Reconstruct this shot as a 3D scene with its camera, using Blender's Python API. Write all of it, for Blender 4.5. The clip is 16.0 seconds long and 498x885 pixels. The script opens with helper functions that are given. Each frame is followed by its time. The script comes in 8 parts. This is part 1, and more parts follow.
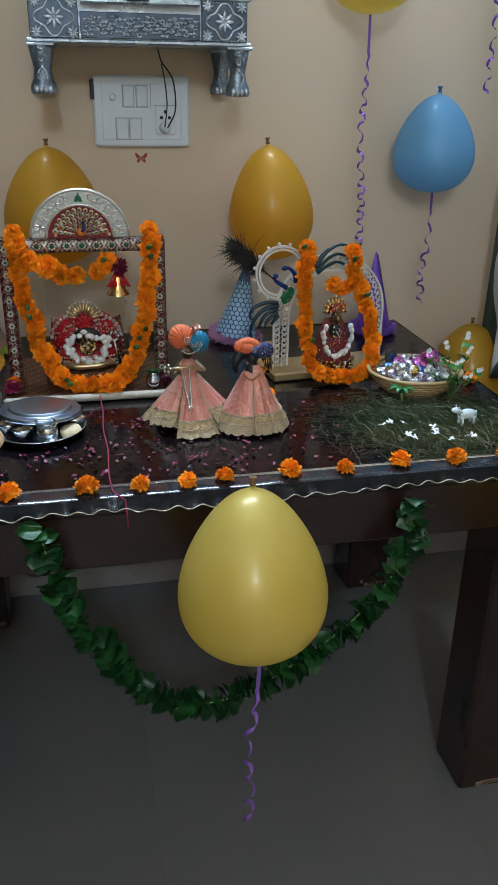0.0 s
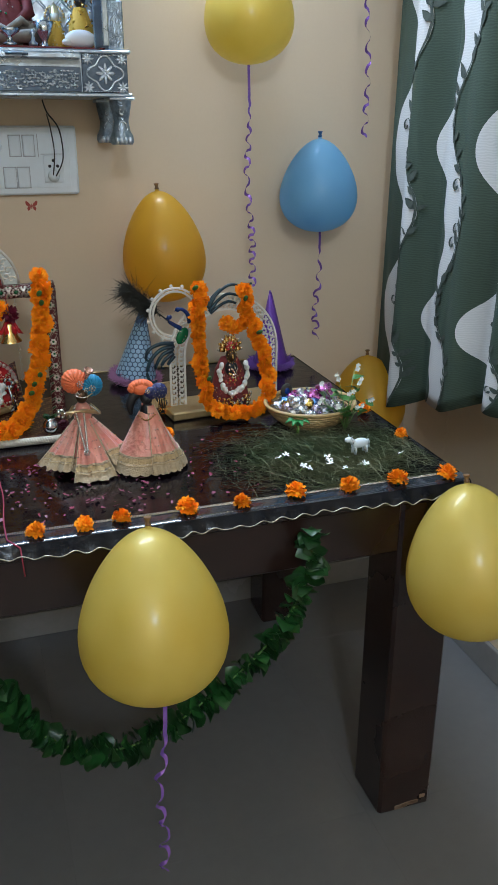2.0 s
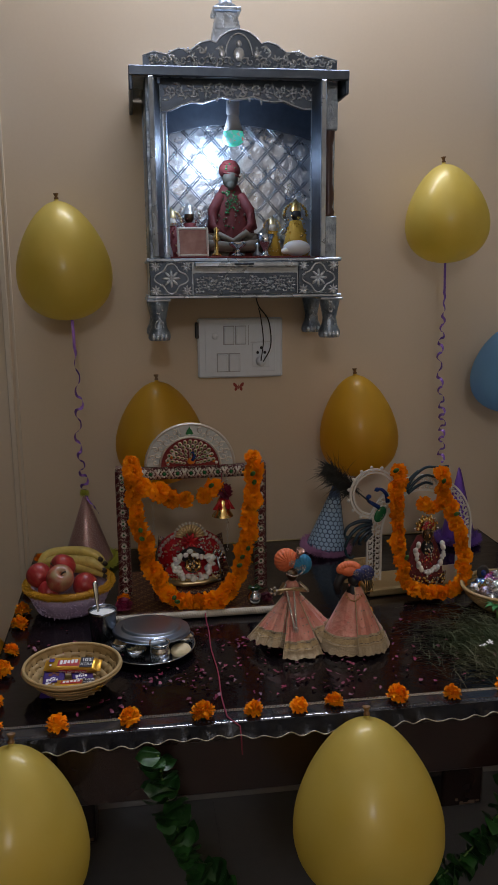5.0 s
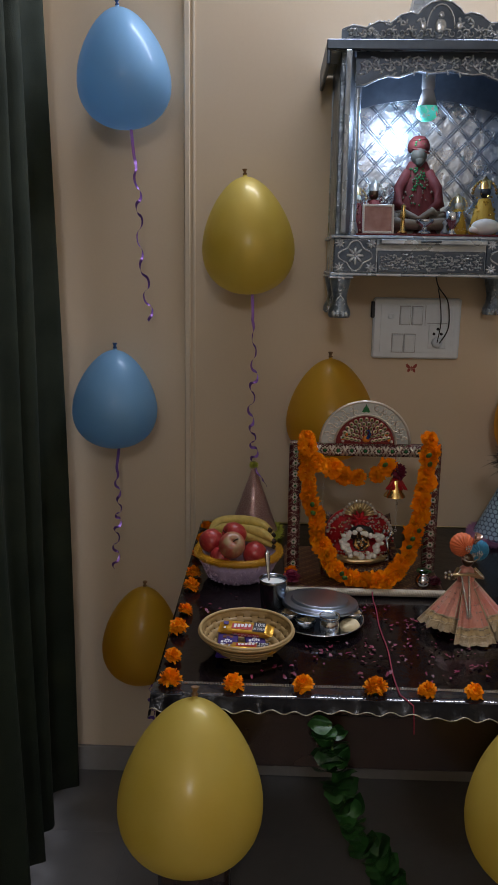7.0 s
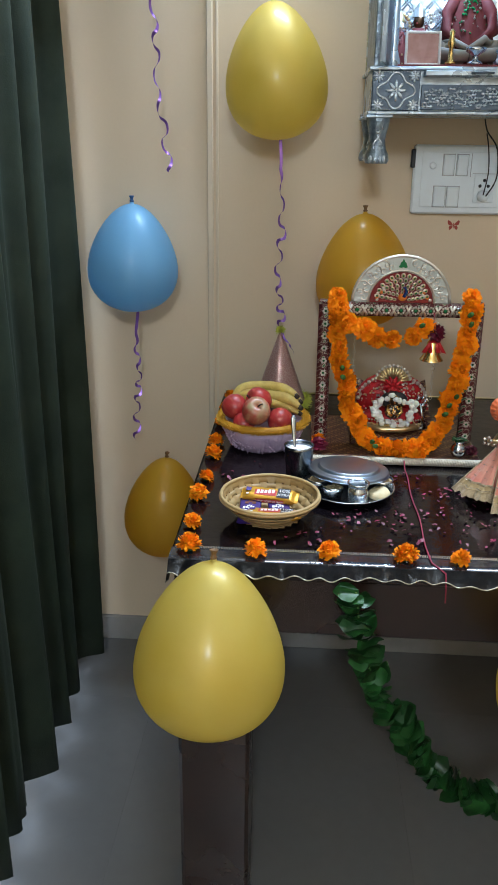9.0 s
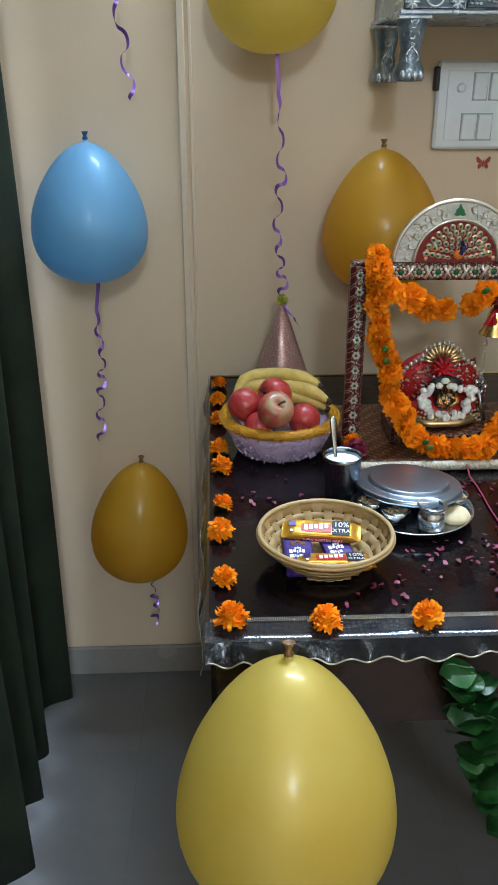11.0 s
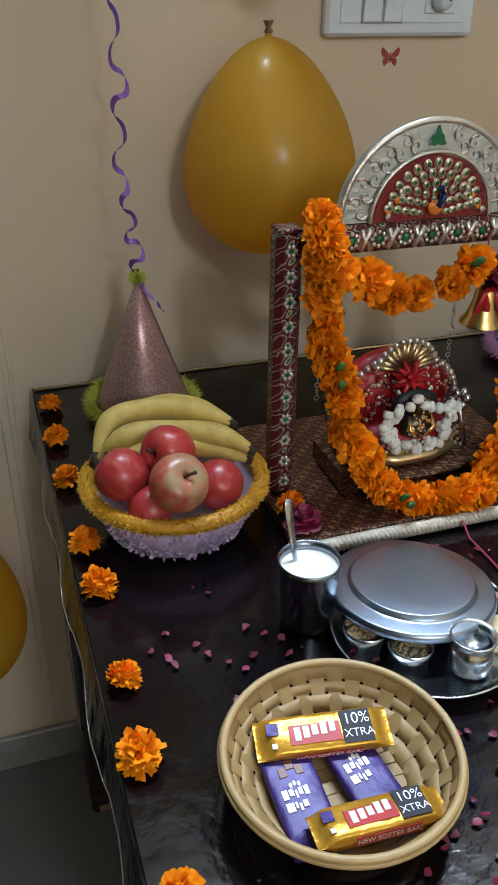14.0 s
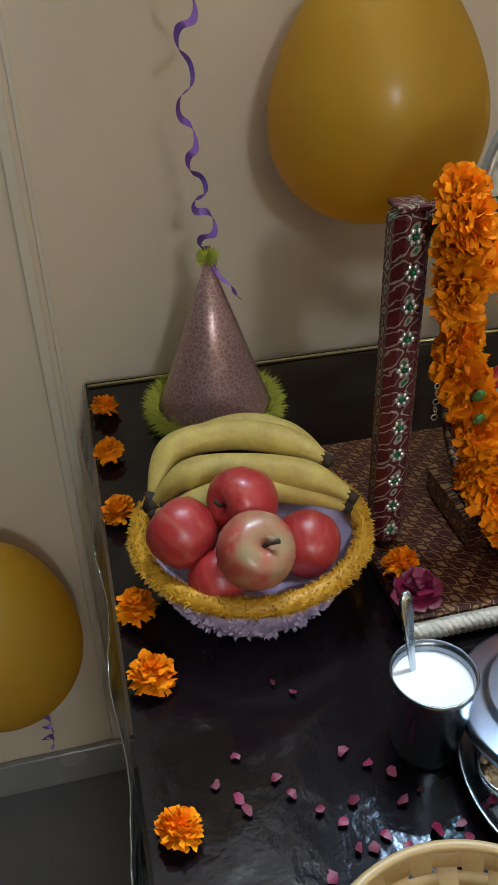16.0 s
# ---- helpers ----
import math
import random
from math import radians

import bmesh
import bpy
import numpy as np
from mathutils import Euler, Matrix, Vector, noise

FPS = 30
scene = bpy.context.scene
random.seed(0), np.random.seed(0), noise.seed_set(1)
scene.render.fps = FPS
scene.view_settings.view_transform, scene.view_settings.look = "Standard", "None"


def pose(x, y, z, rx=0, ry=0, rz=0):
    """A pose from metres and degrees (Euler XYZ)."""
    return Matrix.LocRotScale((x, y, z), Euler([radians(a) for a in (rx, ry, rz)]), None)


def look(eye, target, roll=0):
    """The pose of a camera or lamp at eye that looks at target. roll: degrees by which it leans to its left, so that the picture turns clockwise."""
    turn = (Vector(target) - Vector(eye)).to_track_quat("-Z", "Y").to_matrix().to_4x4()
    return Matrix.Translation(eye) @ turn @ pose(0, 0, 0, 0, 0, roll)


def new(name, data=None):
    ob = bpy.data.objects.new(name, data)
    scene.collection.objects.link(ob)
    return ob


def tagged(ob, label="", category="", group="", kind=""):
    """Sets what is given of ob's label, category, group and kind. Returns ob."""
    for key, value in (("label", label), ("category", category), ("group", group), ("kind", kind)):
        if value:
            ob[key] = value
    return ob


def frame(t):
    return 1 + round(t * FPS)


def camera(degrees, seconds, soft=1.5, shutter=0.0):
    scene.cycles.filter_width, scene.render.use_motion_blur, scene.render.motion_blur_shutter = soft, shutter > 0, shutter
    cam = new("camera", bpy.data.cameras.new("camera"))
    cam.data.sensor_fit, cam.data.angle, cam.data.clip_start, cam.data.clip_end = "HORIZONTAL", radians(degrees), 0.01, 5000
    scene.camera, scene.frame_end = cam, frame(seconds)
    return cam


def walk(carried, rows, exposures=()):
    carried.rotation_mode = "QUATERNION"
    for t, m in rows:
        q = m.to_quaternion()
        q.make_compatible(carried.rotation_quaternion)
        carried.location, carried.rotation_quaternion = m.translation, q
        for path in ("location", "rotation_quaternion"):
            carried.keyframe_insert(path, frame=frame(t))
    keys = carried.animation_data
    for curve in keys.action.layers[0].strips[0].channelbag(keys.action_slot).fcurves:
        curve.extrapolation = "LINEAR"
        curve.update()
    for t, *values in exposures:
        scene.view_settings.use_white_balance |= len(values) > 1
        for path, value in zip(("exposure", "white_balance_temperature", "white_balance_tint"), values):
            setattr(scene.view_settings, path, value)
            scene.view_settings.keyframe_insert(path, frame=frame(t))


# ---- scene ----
cam = camera(34.2, 16.0)
PATH = [
    (0, (-0.063, 0.19, 1.337), (0.33, 1.971, 0.517), 1.0),
    (0.5, (-0.055, 0.177, 1.34), (0.408, 1.94, 0.518), 0.9),
    (1, (-0.04, 0.165, 1.338), (0.474, 1.913, 0.514), 0.3),
    (1.5, (-0.019, 0.16, 1.331), (0.549, 1.892, 0.507), 0.5),
    (2, (-0.022, 0.163, 1.343), (0.561, 1.931, 0.611), 0.1),
    (2.5, (-0.068, 0.166, 1.38), (0.483, 1.991, 0.775), -0.3),
    (3, (-0.096, 0.156, 1.412), (0.412, 2.01, 0.86), -0.8),
    (3.2, (-0.095, 0.151, 1.417), (0.41, 2.008, 0.871), -0.9),
    (5.3, (-0.165, 0.142, 1.438), (0.05, 2.092, 1.051), -0.4),
    (5.5, (-0.172, 0.141, 1.436), (0.005, 2.096, 1.051), -0.3),
    (6, (-0.194, 0.138, 1.437), (-0.104, 2.099, 1.052), 0.2),
    (6.5, (-0.221, 0.136, 1.437), (-0.219, 2.098, 1.048), 0.7),
    (7, (-0.236, 0.139, 1.421), (-0.295, 2.09, 0.985), 0.8),
    (7.5, (-0.245, 0.145, 1.397), (-0.343, 2.075, 0.883), 0.9),
    (8, (-0.238, 0.162, 1.371), (-0.353, 2.07, 0.782), 0.6),
    (8.5, (-0.232, 0.185, 1.346), (-0.354, 2.071, 0.691), 0.7),
    (9, (-0.23, 0.223, 1.344), (-0.354, 2.092, 0.645), 0.6),
    (9.5, (-0.259, 0.304, 1.353), (-0.37, 2.17, 0.642), 0.5),
    (9.7, (-0.283, 0.336, 1.358), (-0.376, 2.202, 0.646), 0.5),
    (11.8, (-0.467, 0.76, 1.251), (-0.13, 2.539, 0.393), 0.2),
    (12, (-0.487, 0.802, 1.258), (-0.055, 2.556, 0.3856), 0.5),
    (12.5, (-0.542, 0.898, 1.26), (0.104, 2.561, 0.3376), 1.9),
    (13, (-0.551, 0.969, 1.247), (0.18, 2.59, 0.3096), 3.1),
    (13.5, (-0.504, 1.043, 1.251), (0.177, 2.68, 0.3016), 2.3),
    (14, (-0.455, 1.101, 1.249), (0.109, 2.758, 0.2566), 0.6),
    (14.5, (-0.418, 1.153, 1.237), (0.02, 2.814, 0.1886), -1.0),
    (15, (-0.401, 1.206, 1.218), (-0.073, 2.875, 0.1416), -2.7),
    (15.5, (-0.404, 1.259, 1.218), (-0.078, 2.928, 0.1426), -2.7),
    (16, (-0.406, 1.298, 1.221), (-0.051, 2.938, 0.1096), -2.0),
]
EXPOSURES = [(0.0, 0.5, 5700, 7), (1.5, 0.72, 5750, 7), (2.5, 0.35, 6000, 8), (3.2, -0.25, 6400, 13), (5.3, -0.75, 6950, 22), (6.5, -0.75, 7000, 22), (7.5, -0.2, 6800, 17), (8.5, 0.68, 6200, 8), (9.5, 0.88, 6000, 7), (12.0, 0.8, 5950, 6), (12.5, 0.58, 6100, 7), (13.0, 0.8, 6050, 8), (13.5, 0.78, 6050, 8), (14.5, 0.55, 6250, 9), (15.0, 0.5, 6200, 9), (16.0, 0.65, 6200, 8)]
walk(cam, [(t, look(eye, target, roll)) for t, eye, target, roll in PATH], EXPOSURES)

# ---- world and lights ----
world = bpy.data.worlds.new("world")
scene.world = world
world.use_nodes = True
world.node_tree.nodes["Background"].inputs["Color"].default_value = (0.6, 0.7, 0.85, 1)
world.node_tree.nodes["Background"].inputs["Strength"].default_value = 0.3


def lamp(name, kind, m, power, colour, size=0.1, size_y=None):
    data = bpy.data.lights.new(name, kind)
    data.energy, data.color = power, colour
    if kind == "AREA":
        data.size = size
        if size_y:
            data.shape, data.size_y = "RECTANGLE", size_y
    else:
        data.shadow_soft_size = size
    ob = new(name, data)
    ob.matrix_world = m
    return ob


lamp("tube_light", "AREA", pose(0.15, 2.05, 2.6, -36, 0, 0), 27.0, (0.83, 0.97, 1.16), 1.0, 0.06)
lamp("room_bulb", "POINT", pose(-0.2, -1.45, 2.45), 45.0, (0.85, 0.97, 1.1), 0.13)
lamp("doorway_daylight", "AREA", pose(-1.35, 1.2, 0.9, 0, -90, 0), 17.0, (0.78, 0.9, 1.08), 1.4, 1.5)
lamp("shrine_bulb_light", "POINT", pose(0.045, 2.04, 1.725), 1.7, (0.64, 0.88, 1.18), 0.024)


# ---- materials ----
def surface(name, colour, rough=0.5, metal=0.0, second=None, grain=60.0, stain=4.0, amount=0.35, bump=0.15, depth=0.002,
            coat=0.0, sss=0.0, sheen=0.0, vary=0.0, through_light=0.0, alpha=1.0):
    """A material whose colour wanders at two scales towards a second colour, with fine relief."""
    m = bpy.data.materials.new(name)
    m.use_nodes = True
    nt = m.node_tree
    n, link = nt.nodes, nt.links.new
    b = n["Principled BSDF"]
    tc = n.new("ShaderNodeTexCoord")
    fine, wide = n.new("ShaderNodeTexNoise"), n.new("ShaderNodeTexNoise")
    fine.inputs["Scale"].default_value, wide.inputs["Scale"].default_value = grain, stain
    fine.inputs["Detail"].default_value, wide.inputs["Detail"].default_value = 4, 5
    link(tc.outputs["Object"], fine.inputs["Vector"])
    link(tc.outputs["Object"], wide.inputs["Vector"])
    add = n.new("ShaderNodeMath")
    add.operation = "MULTIPLY_ADD"
    link(fine.outputs["Fac"], add.inputs[0])
    add.inputs[1].default_value = 0.5
    link(wide.outputs["Fac"], add.inputs[2])
    ramp = n.new("ShaderNodeMapRange")
    ramp.inputs["From Min"].default_value, ramp.inputs["From Max"].default_value = 0.45, 1.05
    ramp.inputs["To Max"].default_value = amount
    link(add.outputs[0], ramp.inputs["Value"])
    mix = n.new("ShaderNodeMix")
    mix.data_type = "RGBA"
    mix.inputs["A"].default_value = (*colour, 1)
    mix.inputs["B"].default_value = (*(second or [c * 0.5 for c in colour]), 1)
    link(ramp.outputs["Result"], mix.inputs["Factor"])
    out = mix.outputs["Result"]
    if vary:
        info, hsv = n.new("ShaderNodeObjectInfo"), n.new("ShaderNodeHueSaturation")
        val = n.new("ShaderNodeMapRange")
        val.inputs["To Min"].default_value, val.inputs["To Max"].default_value = 1 - vary, 1 + vary
        link(info.outputs["Random"], val.inputs["Value"])
        link(val.outputs["Result"], hsv.inputs["Value"])
        link(out, hsv.inputs["Color"])
        out = hsv.outputs["Color"]
    link(out, b.inputs["Base Color"])
    rr = n.new("ShaderNodeMapRange")
    rr.inputs["To Min"].default_value, rr.inputs["To Max"].default_value = max(0.02, rough * 0.75), min(1, rough * 1.25)
    link(wide.outputs["Fac"], rr.inputs["Value"])
    link(rr.outputs["Result"], b.inputs["Roughness"])
    b.inputs["Metallic"].default_value = metal
    b.inputs["Coat Weight"].default_value = coat
    b.inputs["Coat Roughness"].default_value = 0.08
    b.inputs["Sheen Weight"].default_value = sheen
    b.inputs["Subsurface Weight"].default_value = sss
    b.inputs["Subsurface Radius"].default_value = (0.02, 0.01, 0.005)
    b.inputs["Subsurface Scale"].default_value = 0.3
    b.inputs["Transmission Weight"].default_value = through_light
    b.inputs["Alpha"].default_value = alpha
    if bump:
        bp = n.new("ShaderNodeBump")
        bp.inputs["Strength"].default_value, bp.inputs["Distance"].default_value = bump, depth
        link(fine.outputs["Fac"], bp.inputs["Height"])
        link(bp.outputs["Normal"], b.inputs["Normal"])
    return m


def cells(m, scale, inner, ring, colour_ground, colour_ring, colour_dot, metal_ring=0.9, relief=0.0008, feature="F1", rnd=0.25):
    """Turns a material into a pattern of dots with rings about them, on a ground."""
    nt = m.node_tree
    n, link = nt.nodes, nt.links.new
    b = n["Principled BSDF"]
    tc, vor = n.new("ShaderNodeTexCoord"), n.new("ShaderNodeTexVoronoi")
    vor.inputs["Scale"].default_value, vor.inputs["Randomness"].default_value = scale, rnd
    link(tc.outputs["Object"], vor.inputs["Vector"])
    ramp = n.new("ShaderNodeValToRGB")
    e = ramp.color_ramp.elements
    ramp.color_ramp.interpolation = "CONSTANT"
    e[0].position, e[0].color = 0.0, (*colour_dot, 1)
    e[1].position, e[1].color = inner, (*colour_ring, 1)
    g = e.new(ring)
    g.color = (*colour_ground, 1)
    link(vor.outputs["Distance"], ramp.inputs["Fac"])
    link(ramp.outputs["Color"], b.inputs["Base Color"])
    band = n.new("ShaderNodeValToRGB")
    k = band.color_ramp.elements
    band.color_ramp.interpolation = "CONSTANT"
    k[0].position, k[0].color = 0.0, (0.1, 0.1, 0.1, 1)
    k[1].position, k[1].color = inner, (1, 1, 1, 1)
    z = k.new(ring)
    z.color = (0, 0, 0, 1)
    link(vor.outputs["Distance"], band.inputs["Fac"])
    mul = n.new("ShaderNodeMath")
    mul.operation = "MULTIPLY"
    mul.inputs[1].default_value = metal_ring
    link(band.outputs["Color"], mul.inputs[0])
    link(mul.outputs[0], b.inputs["Metallic"])
    bp = n.new("ShaderNodeBump")
    bp.inputs["Strength"].default_value, bp.inputs["Distance"].default_value = 0.7, relief
    link(band.outputs["Color"], bp.inputs["Height"])
    link(bp.outputs["Normal"], b.inputs["Normal"])
    return m


def veined(m, scale, line, cell, width, rnd):
    """Even cells of one colour parted by thin lines of another."""
    nt = m.node_tree
    n, link = nt.nodes, nt.links.new
    tc, vor, ramp = n.new("ShaderNodeTexCoord"), n.new("ShaderNodeTexVoronoi"), n.new("ShaderNodeValToRGB")
    vor.feature = "DISTANCE_TO_EDGE"
    vor.inputs["Scale"].default_value, vor.inputs["Randomness"].default_value = scale, rnd
    link(tc.outputs["Object"], vor.inputs["Vector"])
    e = ramp.color_ramp.elements
    e[0].position, e[0].color = width, (*line, 1)
    e[1].position, e[1].color = width * 1.5, (*cell, 1)
    link(vor.outputs["Distance"], ramp.inputs["Fac"])
    link(ramp.outputs["Color"], n["Principled BSDF"].inputs["Base Color"])
    return m


def embossed(m, scale, distance, strength=0.9):
    """Adds pressed scrollwork relief to a metal sheet."""
    nt = m.node_tree
    n, link = nt.nodes, nt.links.new
    tc, no, wave = n.new("ShaderNodeTexCoord"), n.new("ShaderNodeTexNoise"), n.new("ShaderNodeTexVoronoi")
    no.inputs["Scale"].default_value = scale * 0.4
    mix = n.new("ShaderNodeMix")
    mix.data_type = "VECTOR"
    mix.inputs["Factor"].default_value = 0.06
    link(tc.outputs["Object"], mix.inputs["A"])
    link(tc.outputs["Object"], no.inputs["Vector"])
    link(no.outputs["Color"], mix.inputs["B"])
    wave.inputs["Scale"].default_value = scale
    wave.feature = "SMOOTH_F1"
    link(mix.outputs["Result"], wave.inputs["Vector"])
    ping = n.new("ShaderNodeMath")
    ping.operation = "PINGPONG"
    ping.inputs[1].default_value = 0.16
    link(wave.outputs["Distance"], ping.inputs[0])
    bp = n.new("ShaderNodeBump")
    bp.inputs["Strength"].default_value, bp.inputs["Distance"].default_value = strength, distance
    link(ping.outputs[0], bp.inputs["Height"])
    link(bp.outputs["Normal"], n["Principled BSDF"].inputs["Normal"])
    return m


PLASTER = surface("wall_paint", (0.68, 0.555, 0.4), 0.7, second=(0.62, 0.495, 0.345), grain=140, stain=1.3, amount=0.5, bump=0.12, depth=0.001)
CEILING = surface("ceiling_paint", (0.75, 0.72, 0.66), 0.8, stain=1.0, amount=0.1)
TILE = surface("floor_tile_glaze", (0.165, 0.162, 0.158), 0.17, second=(0.135, 0.132, 0.128), grain=35, stain=3, amount=0.7, bump=0.03, vary=0.04)
GROUT = surface("grout", (0.155, 0.152, 0.148), 0.85, grain=200)
SKIRT = surface("skirting_tile", (0.3, 0.285, 0.27), 0.25, grain=40, stain=6, amount=0.4, bump=0.05)
TRIM = surface("cable_cover_plastic", (0.68, 0.58, 0.44), 0.45, grain=80, amount=0.2)
WOOD = surface("dark_wood_lacquer", (0.03, 0.014, 0.01), 0.28, second=(0.012, 0.006, 0.005), grain=22, stain=6, amount=0.9, bump=0.1, coat=0.25)
SCUFF = surface("bare_scuffed_wood", (0.3, 0.2, 0.13), 0.8, grain=180, amount=0.8)
SHEET = surface("table_cover_plastic", (0.004, 0.003, 0.004), 0.12, second=(0.008, 0.005, 0.006), grain=34, stain=5, amount=0.8, bump=0.32, depth=0.003)
SHEET.node_tree.nodes["Principled BSDF"].inputs["Specular IOR Level"].default_value = 0.38
BORDER = cells(surface("embossed_clear_border", (0.04, 0.04, 0.045), 0.12, coat=0.6), 150, 0.2, 0.34, (0.02, 0.021, 0.026), (0.07, 0.073, 0.08), (0.025, 0.025, 0.03), 0.4, 0.0012)
FLAP = surface("clear_plastic_flap", (0.01, 0.01, 0.012), 0.2, second=(0.004, 0.0035, 0.004), grain=75, stain=30, amount=0.9, bump=0.6, depth=0.004, coat=0.1)
FLAP.node_tree.nodes["Principled BSDF"].inputs["Specular IOR Level"].default_value = 0.15
GILT = surface("gilt_edge", (0.75, 0.6, 0.33), 0.3, 0.9, grain=200, amount=0.4)
PALE_GILT = surface("pale_gilt_edge", (0.6, 0.55, 0.45), 0.35, 0.7, second=(0.3, 0.26, 0.2), grain=200, stain=30, amount=0.8)
STRASS = surface("rhinestone", (0.8, 0.79, 0.75), 0.12, 0.85, grain=500, amount=0.5)
GOLD_BALLOON = surface("gold_pearl_rubber", (0.72, 0.46, 0.04), 0.54, 0.12, second=(0.58, 0.34, 0.02), grain=25, stain=5, amount=0.55, bump=0.02, coat=0.45)
FRONT_BALLOON = surface("pale_gold_pearl_rubber", (0.7, 0.57, 0.155), 0.5, 0.2, second=(0.62, 0.45, 0.06), grain=25, stain=7, amount=0.9, bump=0.02, coat=0.5)
BLUE_BALLOON = surface("blue_pearl_rubber", (0.27, 0.55, 0.8), 0.54, 0.12, second=(0.2, 0.46, 0.72), grain=25, stain=5, amount=0.5, bump=0.02, coat=0.45)


def translucent(m, colour, share):
    """Lets light through a thin rubber skin."""
    nt = m.node_tree
    t, mix = nt.nodes.new("ShaderNodeBsdfTranslucent"), nt.nodes.new("ShaderNodeMixShader")
    t.inputs["Color"].default_value = (*colour, 1)
    mix.inputs["Fac"].default_value = share
    nt.links.new(nt.nodes["Principled BSDF"].outputs[0], mix.inputs[1])
    nt.links.new(t.outputs[0], mix.inputs[2])
    nt.links.new(mix.outputs[0], nt.nodes["Material Output"].inputs["Surface"])


for skin in (GOLD_BALLOON, FRONT_BALLOON, BLUE_BALLOON):
    skin.node_tree.nodes["Principled BSDF"].inputs["Coat Roughness"].default_value = 0.2
translucent(GOLD_BALLOON, (0.95, 0.6, 0.06), 0.5)
translucent(FRONT_BALLOON, (0.95, 0.8, 0.22), 0.4)
translucent(BLUE_BALLOON, (0.4, 0.7, 0.95), 0.45)
GOLD_KNOT = surface("gold_rubber_knot", (0.2, 0.1, 0.03), 0.4, grain=200)
BLUE_KNOT = surface("blue_rubber_knot", (0.02, 0.09, 0.25), 0.4, grain=200)
PURPLE = surface("purple_curling_ribbon", (0.3, 0.15, 0.56), 0.24, 0.4, second=(0.13, 0.045, 0.3), grain=60, amount=0.5, bump=0.05)
GREEN_CLOTH = surface("dark_green_curtain_cloth", (0.015, 0.028, 0.013), 0.85, second=(0.006, 0.012, 0.006), grain=400, stain=9, amount=0.8, bump=0.4)


def printed_cloth():
    """Grey green cloth with pale wavy bands running down it."""
    m = surface("printed_curtain_cloth", (0.06, 0.075, 0.06), 0.85, grain=300, bump=0.3)
    nt = m.node_tree
    n, link = nt.nodes, nt.links.new
    tc, sep = n.new("ShaderNodeTexCoord"), n.new("ShaderNodeSeparateXYZ")
    link(tc.outputs["UV"], sep.inputs[0])

    def op(kind, a, b=None):
        q = n.new("ShaderNodeMath")
        q.operation = kind
        for i, v in ((0, a), (1, b)):
            if isinstance(v, (int, float)):
                q.inputs[i].default_value = v
            elif v is not None:
                link(v, q.inputs[i])
        return q.outputs[0]
    wave = op("MULTIPLY", sep.outputs["Y"], 2 * math.pi / 0.4)
    sway = op("MULTIPLY", op("SINE", wave), 0.062)
    cell = op("FRACT", op("DIVIDE", op("ADD", sep.outputs["X"], sway), 0.235))
    swell = op("ADD", 0.78, op("MULTIPLY", op("SINE", op("ADD", wave, 0.9)), 0.2))
    pale = op("MULTIPLY", op("GREATER_THAN", cell, 0.36), op("LESS_THAN", cell, swell))
    weave = n.new("ShaderNodeTexWave")
    weave.bands_direction = "Y"
    weave.inputs["Scale"].default_value, weave.inputs["Distortion"].default_value = 60, 6
    link(tc.outputs["UV"], weave.inputs["Vector"])
    white, green = n.new("ShaderNodeMix"), n.new("ShaderNodeMix")
    for q, a, b in ((white, (0.62, 0.62, 0.61, 1), (0.54, 0.54, 0.53, 1)), (green, (0.05, 0.078, 0.052, 1), (0.034, 0.052, 0.036, 1))):
        q.data_type = "RGBA"
        q.inputs["A"].default_value, q.inputs["B"].default_value = a, b
        link(weave.outputs["Fac"], q.inputs["Factor"])
    mix = n.new("ShaderNodeMix")
    mix.data_type = "RGBA"
    link(pale, mix.inputs["Factor"])
    link(green.outputs["Result"], mix.inputs["A"])
    link(white.outputs["Result"], mix.inputs["B"])
    link(mix.outputs["Result"], n["Principled BSDF"].inputs["Base Color"])
    return m


PRINTED = printed_cloth()
VINE = surface("black_green_print", (0.03, 0.042, 0.034), 0.8, second=(0.1, 0.12, 0.1), grain=200, stain=25, amount=0.7)


